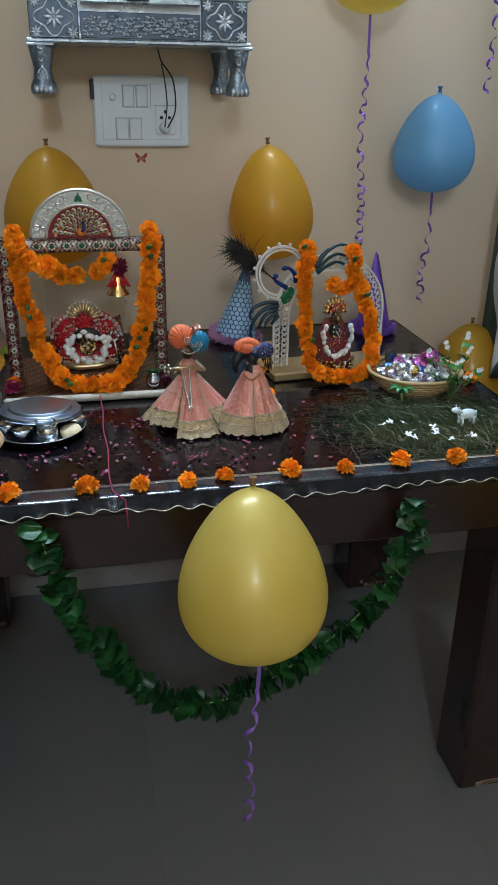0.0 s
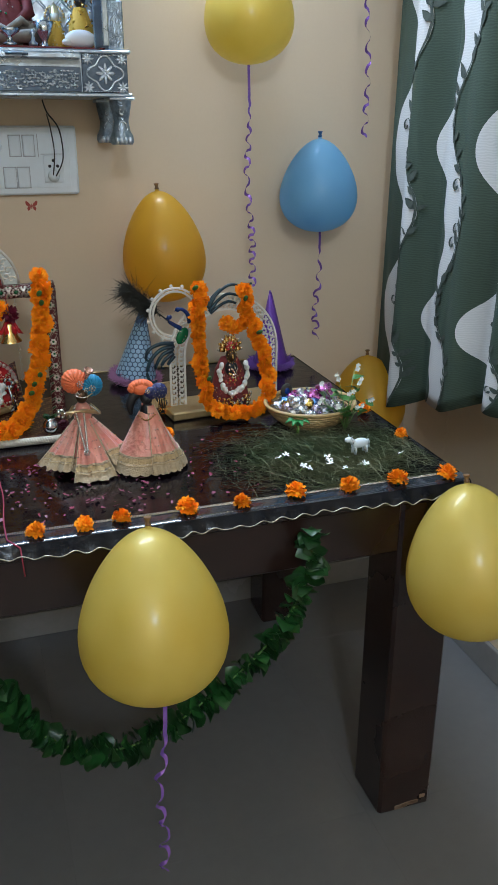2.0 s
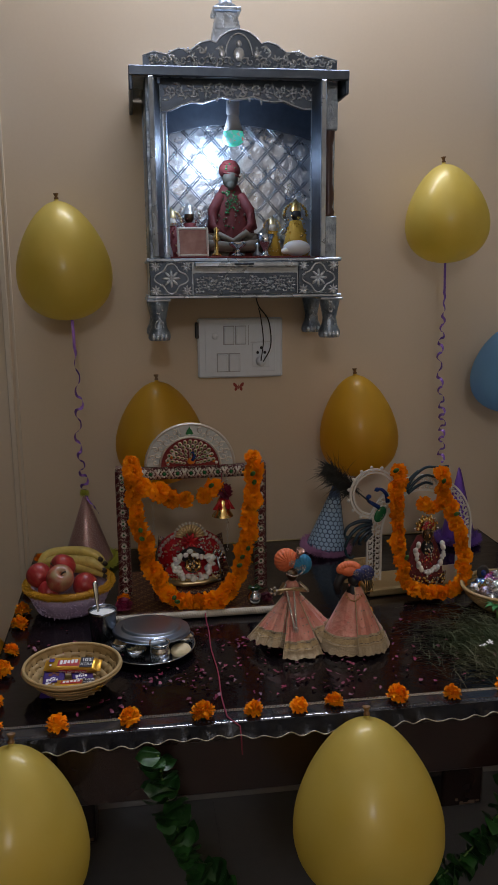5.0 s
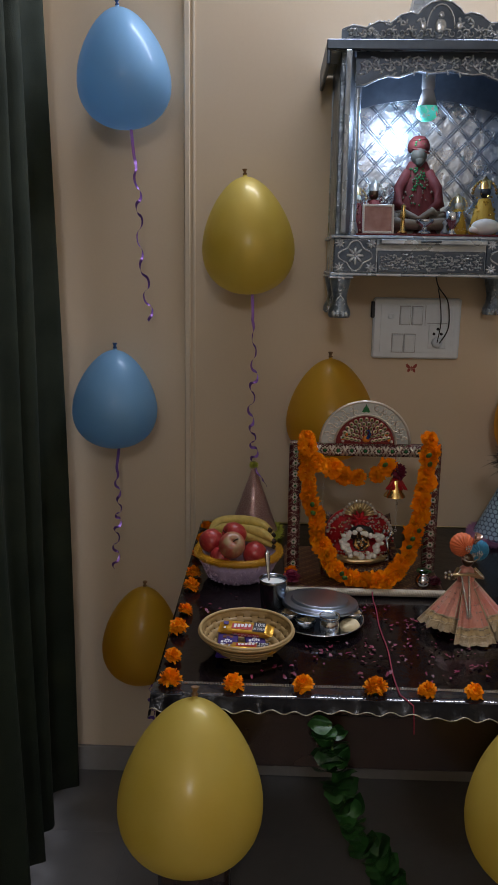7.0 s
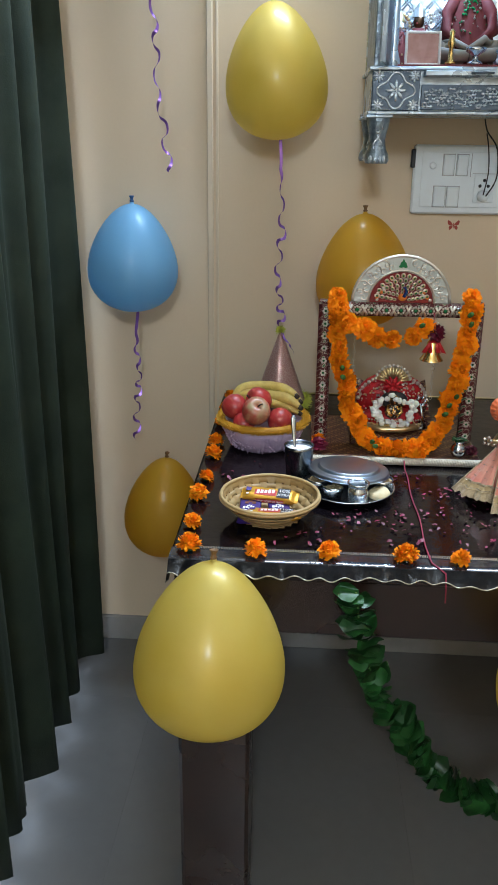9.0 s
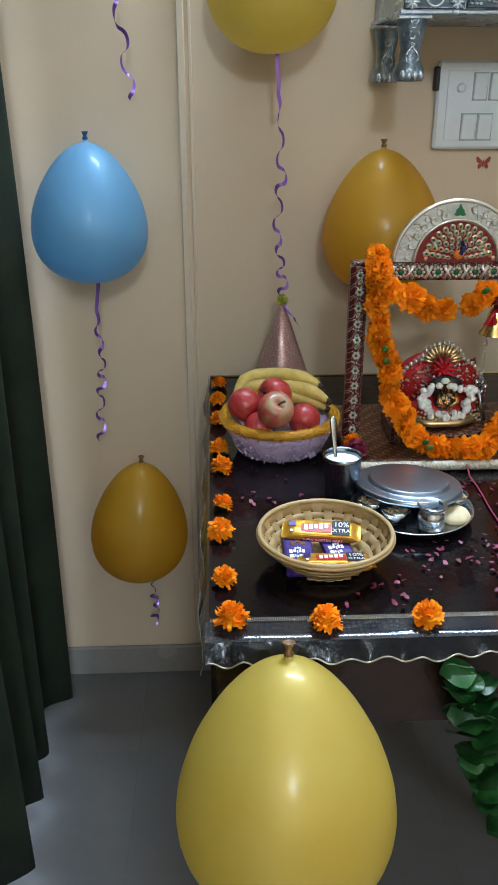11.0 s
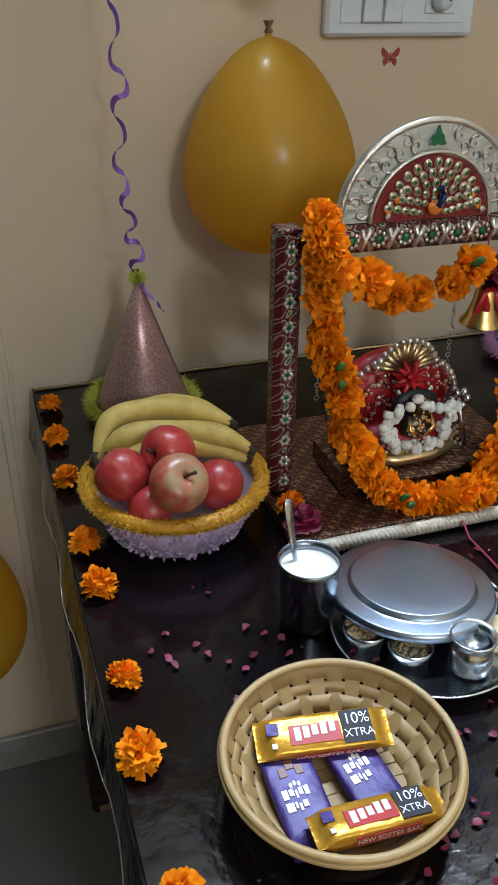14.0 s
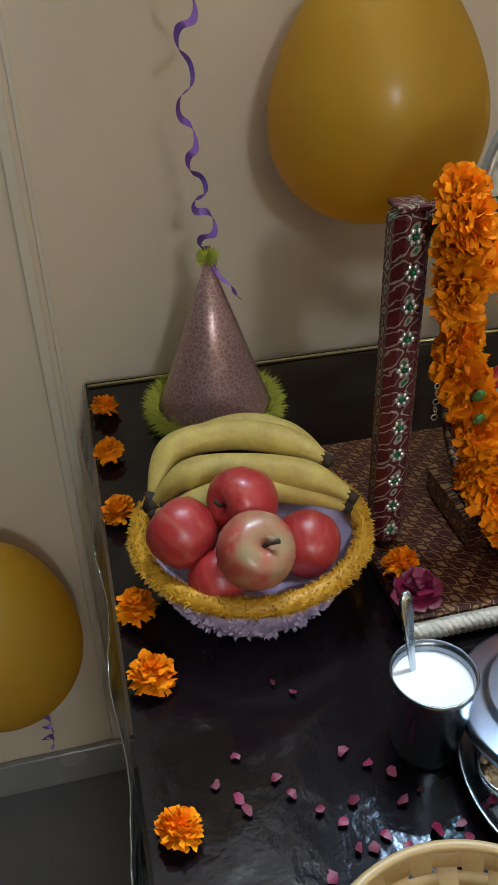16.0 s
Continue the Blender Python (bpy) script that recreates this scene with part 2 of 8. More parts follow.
# ---- building blocks ----
class Shape:
    """Vertices and faces of one mesh, with a material slot for each face."""

    def __init__(self):
        self.v, self.f, self.m, self.s, self.uv = [], [], [], [], None

    def add(self, verts, faces, mat=0, smooth=True, mx=None):
        k = len(self.v)
        self.v += [tuple(mx @ Vector(p)) if mx else tuple(p) for p in verts]
        for f in faces:
            self.f.append([i + k for i in f])
            self.m.append(mat)
            self.s.append(smooth)
        return self

    def box(self, c, size, mat=0, bevel=0.002, mx=None):
        h = [q / 2 for q in size]
        b = min(bevel, *[q * 0.49 for q in h])
        verts, index = [], {}
        for sx in (-1, 1):
            for sy in (-1, 1):
                for sz in (-1, 1):
                    for ax in range(3):
                        s = (sx, sy, sz)
                        index[(s, ax)] = len(verts)
                        verts.append([c[i] + s[i] * (h[i] if i == ax else h[i] - b) for i in range(3)])
        faces = []
        for ax in range(3):
            o1, o2 = (ax + 1) % 3, (ax + 2) % 3
            for sg in (-1, 1):
                q = []
                for a, d in ((-1, -1), (1, -1), (1, 1), (-1, 1)):
                    s = [0, 0, 0]
                    s[ax], s[o1], s[o2] = sg, a, d
                    q.append(index[(tuple(s), ax)])
                faces.append(q if sg > 0 else q[::-1])
            for a in (-1, 1):
                for d in (-1, 1):
                    s0, s1 = [0, 0, 0], [0, 0, 0]
                    s0[ax], s1[ax] = -1, 1
                    for s in (s0, s1):
                        s[o1], s[o2] = a, d
                    s0, s1 = tuple(s0), tuple(s1)
                    q = [index[(s0, o1)], index[(s1, o1)], index[(s1, o2)], index[(s0, o2)]]
                    faces.append(q if a * d < 0 else q[::-1])
        for sx in (-1, 1):
            for sy in (-1, 1):
                for sz in (-1, 1):
                    s = (sx, sy, sz)
                    q = [index[(s, 0)], index[(s, 1)], index[(s, 2)]]
                    faces.append(q if sx * sy * sz > 0 else q[::-1])
        return self.add(verts, faces, mat, False, mx)

    def lathe(self, profile, n=24, mat=0, mx=None, smooth=True, wobble=0.0, seed=0):
        rnd = random.Random(seed)
        verts, rings = [], []
        for r, z in profile:
            if r < 1e-6:
                rings.append([len(verts)] * n)
                verts.append((0, 0, z))
            else:
                rings.append(list(range(len(verts), len(verts) + n)))
                for i in range(n):
                    a = 2 * math.pi * i / n
                    q = r * (1 + wobble * (rnd.random() - 0.5))
                    verts.append((q * math.cos(a), q * math.sin(a), z))
        faces = []
        for lo, hi in zip(rings, rings[1:]):
            for i in range(n):
                j = (i + 1) % n
                q = []
                for k in (lo[i], lo[j], hi[j], hi[i]):
                    if k not in q:
                        q.append(k)
                if len(q) > 2:
                    faces.append(q)
        return self.add(verts, faces, mat, smooth, mx)

    def ball(self, c, radii, mat=0, n=16, rings=9, mx=None):
        if isinstance(radii, (int, float)):
            radii = (radii, radii, radii)
        prof = [(max(0, math.sin(math.pi * i / rings)), -math.cos(math.pi * i / rings)) for i in range(rings + 1)]
        prof[0], prof[-1] = (0, -1), (0, 1)
        m = (mx or Matrix()) @ Matrix.Translation(c) @ Matrix.Diagonal((*radii, 1))
        return self.lathe(prof, n, mat, m)

    def tube(self, pts, r, n=8, mat=0, closed=False, mx=None, flat=1.0):
        pts = [Vector(p) for p in pts]
        count = len(pts)
        rs = r if isinstance(r, (list, tuple)) else [r] * count
        verts, faces = [], []
        ref = Vector((0, 0, 1))
        for i, p in enumerate(pts):
            a = pts[(i - 1) % count] if closed or i else p
            b = pts[(i + 1) % count] if closed or i < count - 1 else p
            d = (b - a).normalized()
            side = d.cross(ref)
            if side.length < 0.05:
                side = d.cross(Vector((0, 1, 0)))
            side.normalize()
            up = side.cross(d).normalized()
            for k in range(n):
                t = 2 * math.pi * k / n
                verts.append(p + rs[i] * (math.cos(t) * side + flat * math.sin(t) * up))
        for i in range(count if closed else count - 1):
            j = (i + 1) % count
            for k in range(n):
                l = (k + 1) % n
                faces.append((i * n + k, i * n + l, j * n + l, j * n + k))
        if not closed:
            faces.append(list(range(n))[::-1])
            faces.append([(count - 1) * n + k for k in range(n)])
        return self.add(verts, faces, mat, True, mx)

    def ring(self, c, big, small, mat=0, n=24, k=8, mx=None):
        m = (mx or Matrix()) @ Matrix.Translation(c)
        return self.tube([(big * math.cos(2 * math.pi * i / n), big * math.sin(2 * math.pi * i / n), 0) for i in range(n)], small, k, mat, True, m)

    def plate(self, outline, thick, mat=0, mx=None, smooth=False):
        """A flat outline in x and z, thickened along y."""
        n = len(outline)
        verts = [(x, -thick / 2, z) for x, z in outline] + [(x, thick / 2, z) for x, z in outline]
        faces = [list(range(n)), list(range(n, 2 * n))[::-1]]
        faces += [(i, i + n, (i + 1) % n + n, (i + 1) % n) for i in range(n)]
        return self.add(verts, faces, mat, smooth, mx)

    def grid(self, rows, mat=0, smooth=True, wrap=False):
        k = len(rows[0])
        verts = [p for row in rows for p in row]
        faces = []
        for i in range(len(rows) - 1):
            for j in range(k if wrap else k - 1):
                l = (j + 1) % k
                faces.append((i * k + j, i * k + l, (i + 1) * k + l, (i + 1) * k + j))
        return self.add(verts, faces, mat, smooth)

    def mesh(self, name, mats):
        me = bpy.data.meshes.new(name)
        me.from_pydata(self.v, [], self.f)
        for q in mats if isinstance(mats, (list, tuple)) else [mats]:
            me.materials.append(q)
        me.polygons.foreach_set("material_index", self.m)
        me.polygons.foreach_set("use_smooth", self.s)
        bm = bmesh.new()
        bm.from_mesh(me)
        bmesh.ops.recalc_face_normals(bm, faces=bm.faces)
        bm.to_mesh(me)
        bm.free()
        me.update()
        return me


def part(name, shape, mats, parent, label="", m=None):
    """Links a shape (or a finished mesh) as one mesh object under a thing or a part."""
    ob = new(name, shape if isinstance(shape, bpy.types.Mesh) else shape.mesh(name, mats))
    ob.parent = parent
    if m:
        ob.matrix_basis = m
    return tagged(ob, label)


def thing(name, m, label, category, group="", kind=""):
    ob = new(name)
    ob.empty_display_size = 0.02
    ob.matrix_basis = m if isinstance(m, Matrix) else Matrix.Translation(m)
    return tagged(ob, label, category, group, kind)


def solid(name, shape, mats, label, category, group="", kind="", m=None):
    """A top-level thing of one mesh."""
    ob = new(name, shape.mesh(name, mats))
    if m:
        ob.matrix_basis = m if isinstance(m, Matrix) else Matrix.Translation(m)
    return tagged(ob, label, category, group, kind)


# ---- the room ----
WALL_Y, LEFT_X, RIGHT_X, REAR_Y, TOP_Z = 2.185, -0.86, 1.13, -2.4, 2.85
DOOR = (0.25, 2.02, 2.1)
WINDOW = (0.75, 1.95, 0.95, 2.15)
solid("wall_north", Shape().box(((LEFT_X + RIGHT_X) / 2, WALL_Y + 0.06, TOP_Z / 2), (RIGHT_X - LEFT_X + 0.24, 0.12, TOP_Z), 0, 0.001), PLASTER,
      "cream painted plaster wall behind the table", "wall", kind="structure")
solid("wall_south", Shape().box(((LEFT_X + RIGHT_X) / 2, REAR_Y - 0.06, TOP_Z / 2), (RIGHT_X - LEFT_X + 0.24, 0.12, TOP_Z), 0, 0.001), PLASTER,
      "cream painted plaster wall", "wall", kind="structure")
s = Shape()
s.box((LEFT_X - 0.06, (REAR_Y + DOOR[0]) / 2, TOP_Z / 2), (0.12, DOOR[0] - REAR_Y, TOP_Z), 0, 0.001)
s.box((LEFT_X - 0.06, (WALL_Y + DOOR[1]) / 2, TOP_Z / 2), (0.12, WALL_Y - DOOR[1], TOP_Z), 0, 0.001)
s.box((LEFT_X - 0.06, (DOOR[0] + DOOR[1]) / 2, (TOP_Z + DOOR[2]) / 2), (0.12, DOOR[1] - DOOR[0], TOP_Z - DOOR[2]), 0, 0.001)
solid("wall_west", s, PLASTER, "cream painted wall with a curtained doorway", "wall", kind="structure")
s = Shape()
s.box((RIGHT_X + 0.06, (REAR_Y + WINDOW[0]) / 2, TOP_Z / 2), (0.12, WINDOW[0] - REAR_Y, TOP_Z), 0, 0.001)
s.box((RIGHT_X + 0.06, (WALL_Y + WINDOW[1]) / 2, TOP_Z / 2), (0.12, WALL_Y - WINDOW[1], TOP_Z), 0, 0.001)
s.box((RIGHT_X + 0.06, (WINDOW[0] + WINDOW[1]) / 2, WINDOW[2] / 2), (0.12, WINDOW[1] - WINDOW[0], WINDOW[2]), 0, 0.001)
s.box((RIGHT_X + 0.06, (WINDOW[0] + WINDOW[1]) / 2, (TOP_Z + WINDOW[3]) / 2), (0.12, WINDOW[1] - WINDOW[0], TOP_Z - WINDOW[3]), 0, 0.001)
solid("wall_east", s, PLASTER, "cream painted wall with a curtained window", "wall", kind="structure")
solid("ceiling", Shape().box(((LEFT_X + RIGHT_X) / 2, (WALL_Y + REAR_Y) / 2, TOP_Z + 0.06), (RIGHT_X - LEFT_X + 0.3, WALL_Y - REAR_Y + 0.3, 0.12), 0, 0.001), CEILING,
      "plain white painted ceiling", "ceiling", kind="structure")
s = Shape()
s.box((-1.62, 1.1, 1.3), (0.06, 2.6, 2.6), 0, 0.001).box((-1.24, 2.4, 1.3), (0.7, 0.06, 2.6), 0, 0.001).box((-1.24, -0.2, 1.3), (0.7, 0.06, 2.6), 0, 0.001)
solid("passage_wall", s, PLASTER, "plain wall of the passage beyond the doorway", "wall", kind="structure")
solid("passage_ceiling", Shape().box((-1.27, 1.1, 2.63), (0.8, 2.7, 0.06), 0, 0.001), CEILING, "plain passage ceiling", "ceiling", kind="structure")
solid("skirting", Shape().box((RIGHT_X - 0.006, (WALL_Y + REAR_Y) / 2, 0.045), (0.012, WALL_Y - REAR_Y - 0.02, 0.09), 0, 0.002), SKIRT,
      "grey tile skirting along the foot of the wall", "baseboard", kind="structure")
solid("skirting", Shape().box(((LEFT_X + RIGHT_X) / 2, WALL_Y - 0.006, 0.0375), (RIGHT_X - LEFT_X - 0.02, 0.012, 0.075), 0, 0.002), SKIRT,
      "grey tile skirting along the foot of the wall", "baseboard", kind="structure")
s = Shape().box((-0.456, WALL_Y - 0.004, 1.42), (0.014, 0.008, 2.68), 0, 0.002).box((-0.44, WALL_Y - 0.002, 1.42), (0.006, 0.004, 2.68), 0, 0.001)
solid("cable_cover", s, TRIM, "thin cream cable cover running up the wall", "trim", kind="structure")
s = Shape()
for y in (DOOR[1] + 0.02, DOOR[0] - 0.02):
    s.box((LEFT_X + 0.006, y, 1.07), (0.016, 0.07, 2.14), 0, 0.003)
s.box((LEFT_X + 0.006, (DOOR[0] + DOOR[1]) / 2, 2.14), (0.016, DOOR[1] - DOOR[0] + 0.11, 0.07), 0, 0.003)
solid("door_trim", s, TRIM, "pale painted frame round the doorway", "trim", kind="structure")
window = thing("window_1", (RIGHT_X + 0.06, 1.35, 1.55), "window hidden behind the printed curtain", "window", kind="structure")
part("window_frame", Shape().box((0, -0.57, 0), (0.05, 0.06, 1.2)).box((0, 0.57, 0), (0.05, 0.06, 1.2)).box((0, 0, 0.57), (0.05, 1.08, 0.06)).box((0, 0, -0.57), (0.05, 1.08, 0.06)), TRIM, window)
part("shutter", Shape().box((0.01, 0, 0), (0.02, 1.08, 1.08)), TRIM, window, "closed painted shutter")

floor = solid("floor", Shape().box(((LEFT_X + RIGHT_X) / 2 - 0.35, (WALL_Y + REAR_Y) / 2, -0.056), (RIGHT_X - LEFT_X + 0.95, WALL_Y - REAR_Y + 0.5, 0.1), 0, 0.001), GROUT,
              "polished grey floor tiles with narrow joints", "floor", kind="structure")

# ---- curtains ----


def left_fold(y):
    return -0.782 + 0.028 * math.sin(y * 44) + 0.017 * math.sin(y * 71 + 1.0) + 0.005 * math.sin(y * 133)


s, rows = Shape(), []
for i in range(25):
    z = 0.042 + (2.3 - 0.042) * i / 24
    row = []
    for j in range(260):
        y = 0.3 + 1.77 * j / 259
        k = 0.6 + 0.4 * (1 - z / 2.3)
        row.append((-0.782 + (left_fold(y) + 0.782) * k + 0.006 * math.sin(9 * y + 2.2 * z), y, z + 0.006 * math.sin(y * 44 + 1)))
    rows.append(row)
s.grid(rows)
curtain_left = thing("door_curtain", (0, 0, 0), "dark green pleated curtain hanging to the floor across a doorway", "curtain")
c = part("cloth", s, GREEN_CLOTH, curtain_left)
c.modifiers.new("thick", "SOLIDIFY").thickness = 0.003
part("curtain_rod", Shape().tube([(-0.79, 0.2, 2.32), (-0.79, 2.12, 2.32)], 0.011, 12), GILT, curtain_left, "metal curtain rod")


def right_fold(u):
    return 1.005 + 0.022 * math.sin(u * 24 + 0.4) + 0.012 * math.sin(u * 43 + 2)


def right_point(u, z):
    """Place on the printed curtain: u runs from its edge by the corner towards the room."""
    k = 0.75 + 0.25 * (2.3 - z) / 1.65
    low = max(0.0, (1.0 - z) / 0.34)
    return (0.993 + (right_fold(u) - 1.005) * k - 0.024 * (2.3 - z) / 1.65, 2.1 - 0.86 * u, z + low * (0.07 * max(0.0, 1 - u / 0.12) + 0.25 * max(0.0, u - 0.12) + 0.012 * math.sin(u * 24) - 0.02 * u))


s, rows, uv = Shape(), [], []
N, M = 170, 40
for i in range(M + 1):
    z = 0.66 + 1.64 * i / M
    rows.append([right_point(1.3 * j / N, z) for j in range(N + 1)])
s.grid(rows)
curtain_right = thing("window_curtain", (0, 0, 0), "grey green curtain printed with pale waves and dark leafy vines", "curtain")
cloth = part("cloth", s, PRINTED, curtain_right)
layer = cloth.data.uv_layers.new(name="cloth")
for poly in cloth.data.polygons:
    for li in poly.loop_indices:
        vi = cloth.data.loops[li].vertex_index
        layer.data[li].uv = (1.3 * (vi % (N + 1)) / N, 0.66 + 1.64 * (vi // (N + 1)) / M)
cloth.modifiers.new("thick", "SOLIDIFY").thickness = 0.003
part("curtain_rod", Shape().tube([(1.0, 0.9, 2.32), (1.0, 2.14, 2.32)], 0.011, 12), GILT, curtain_right, "metal curtain rod")
s, rnd = Shape(), random.Random(5)


def on_curtain(u, z):
    x, y, zz = right_point(u, z)
    return (x - 0.006, y - 0.002, zz)


def print_leaf(u, z, a, size):
    pts = [(size * t, size * w) for t, w in ((0, 0), (0.3, 0.24), (0.65, 0.2), (1, 0), (0.65, -0.2), (0.3, -0.24))]
    s.add([on_curtain(u + p * math.cos(a) - q * math.sin(a), z + p * math.sin(a) + q * math.cos(a)) for p, q in pts], [(0, 1, 2, 3, 4, 5)], 0, False)


def print_line(pts, w):
    vs = []
    for (u, z) in pts:
        vs += [on_curtain(u - w, z), on_curtain(u + w, z)]
    s.add(vs, [(2 * i, 2 * i + 1, 2 * i + 3, 2 * i + 2) for i in range(len(pts) - 1)], 0, False)


for band in range(6):
    z = 0.68
    line = []
    while z < 2.28:
        wave = 2 * math.pi * z / 0.4
        u = 0.235 * (band + 0.78 + 0.2 * math.sin(wave + 0.9)) - 0.062 * math.sin(wave)
        if 0.01 < u < 1.25:
            line.append((u, z))
            for side in (-1, 1):
                if rnd.random() < 0.6:
                    print_leaf(u, z, math.pi / 2 + side * rnd.uniform(0.5, 1.2), rnd.uniform(0.02, 0.042))
            if rnd.random() < 0.16:
                c0 = (u - 0.03, z)
                print_line([(c0[0] + (0.024 - 0.002 * k) * math.cos(k * 0.6), c0[1] + (0.022 - 0.002 * k) * math.sin(k * 0.6)) for k in range(11)], 0.004)
                print_leaf(c0[0] - 0.004, c0[1] - 0.006, 0.6, 0.016)
        z += 0.03
    if len(line) > 1:
        print_line(line, 0.003)
part("printed_vine", s, VINE, curtain_right, "dark leafy vine print")

# ---- the table ----
TX0, TX1, TY0, TY1, TZ = -0.415, 0.755, 1.287, 2.15, 0.76
table = thing("dining_table", (0.17, 1.72, 0), "heavy dark-stained wooden table with thick square legs and scuffed feet", "table")


def tpart(name, c, size, bevel=0.004, label=""):
    return part(name, Shape().box((c[0] - 0.17, c[1] - 1.72, c[2]), size, 0, bevel), WOOD, table, label)


tpart("tabletop", ((TX0 + TX1) / 2, (TY0 + TY1) / 2, TZ - 0.018), (TX1 - TX0, TY1 - TY0, 0.032))
for x in (TX0 + 0.06, TX1 - 0.06):
    for y in (TY0 + 0.068, TY1 - 0.062):
        leg = tpart("leg", (x, y, 0.365), (0.118, 0.118, 0.722), 0.006)
        rnd = random.Random(int(1000 * (x + y)))
        for k in range(6):
            w = Shape().box((x - 0.17 + rnd.uniform(-0.05, 0.05), y - 1.72 - 0.0585, 0.012 + abs(rnd.gauss(0, 0.008))), (rnd.uniform(0.006, 0.022), 0.003, rnd.uniform(0.004, 0.011)), 0, 0.001)
            part("scuff", w, SCUFF, leg, "chipped bare wood at the foot")
tpart("apron", ((TX0 + TX1) / 2, TY0 + 0.024, TZ - 0.084), (TX1 - TX0 - 0.236, 0.024, 0.1))
tpart("apron", ((TX0 + TX1) / 2, TY1 - 0.024, TZ - 0.084), (TX1 - TX0 - 0.236, 0.024, 0.1))
tpart("apron", (TX0 + 0.024, (TY0 + TY1) / 2, TZ - 0.084), (0.024, TY1 - TY0 - 0.25, 0.1))
tpart("apron", (TX1 - 0.024, (TY0 + TY1) / 2, TZ - 0.084), (0.024, TY1 - TY0 - 0.25, 0.1))

# plastic cover with an embossed border, strass line and scalloped hanging edge
cover = thing("table_cover", (0, 0, 0), "glossy dark plastic table cover with scalloped gilt edge", "tablecloth")
rnd = random.Random(3)
rows = []
for i in range(61):
    y = TY0 + 0.028 + (TY1 - TY0 - 0.03) * i / 60
    rows.append([(x, y, TZ + 0.0012 + 0.0007 * noise.noise((x * 9, y * 9, 0))) for x in [TX0 + (TX1 - TX0) * j / 80 for j in range(81)]])
part("sheet", Shape().grid(rows), SHEET, cover)
rows = []
for i in range(7):
    y = TY0 - 0.006 + 0.033 * i / 6
    rows.append([(x, y, TZ + 0.0016 + 0.001 * noise.noise((x * 14, y * 30, 2)) - (0.003 if i == 0 else 0)) for x in [TX0 - 0.004 + (TX1 - TX0 + 0.008) * j / 120 for j in range(121)]])
part("border", Shape().grid(rows), BORDER, cover, "embossed clear plastic border")


def hem(t):
    grow = 1 + 0.5 * noise.noise((t * 9, 4.2, 0))
    return 0.003 * grow * math.sin(t * 2 * math.pi / 0.037 + 0.9 * noise.noise((t * 14, 1.3, 0))) + 0.0024 * math.sin(t * 11) + 0.0012 * noise.noise((t * 70, 0, 3))


s, edge, rows = Shape(), [], [[], [], [], []]
for j in range(301):
    x = TX0 - 0.004 + (TX1 - TX0 + 0.008) * j / 300
    out = 0.006 * math.sin(x * 23) + 0.004 * math.sin(x * 61) + 0.005 * noise.noise((x * 55, 2.2, 0))
    for r, (f, d) in enumerate(((0, 0.0), (0.25, 0.002), (0.6, 0.006), (1, 0.008))):
        z = TZ - f * (0.016 + hem(x))
        rows[r].append((x, TY0 - 0.0065 - d - f * (0.003 + out * 0.5 + 0.003), z))
    edge.append(rows[3][-1])
part("front_flap", s.grid(rows), FLAP, cover, "clear plastic edge hanging over the front")
part("gilt_trim", Shape().tube([(x, y - 0.001, z) for x, y, z in edge], 0.001, 5), PALE_GILT, cover, "wavy gilt edging")
s, edge, rows = Shape(), [], [[], [], [], []]
for j in range(221):
    y = TY0 - 0.004 + (TY1 - TY0 + 0.008) * j / 220
    for r, f in enumerate((0, 0.3, 0.65, 1)):
        rows[r].append((TX0 - 0.003 - 0.008 * f - 0.003 * f * math.sin(y * 37), y, TZ + 0.001 - f * (0.045 + hem(y))))
    edge.append(rows[3][-1])
part("side_flap", s.grid(rows), FLAP, cover, "clear plastic edge hanging over the side")
part("gilt_trim", Shape().tube(edge, 0.0007, 5), PALE_GILT, cover, "wavy gilt edging")
s, rows = Shape(), [[], [], []]
for j in range(221):
    y = TY0 - 0.004 + (TY1 - TY0 + 0.008) * j / 220
    for r, f in enumerate((0, 0.5, 1)):
        rows[r].append((TX1 + 0.003 + 0.006 * f + 0.003 * f * math.sin(y * 31), y, TZ + 0.001 - f * (0.03 + hem(y))))
part("side_flap", s.grid(rows), FLAP, cover, "clear plastic edge hanging over the side")
s = Shape()
bead = [(0.0012, 0), (0.0008, 0.0009), (0, 0.001)]
for row in range(3):
    for j in range(466):
        s.lathe(bead, 5, 0, Matrix.Translation((TX0 + 0.002 + 0.0025 * j, TY0 + 0.0265 + 0.0024 * row, TZ + 0.0022)), False)
tagged(part("strass_line", s, STRASS, cover, "three rows of tiny sparkling stones"), kind="stuff")
s = Shape()
s.tube([(TX0 + 0.002, TY1 - 0.012, TZ + 0.003), (TX1 - 0.002, TY1 - 0.012, TZ + 0.003)], 0.0022, 6)
part("back_trim", s, GILT, cover, "gilt line along the back edge")


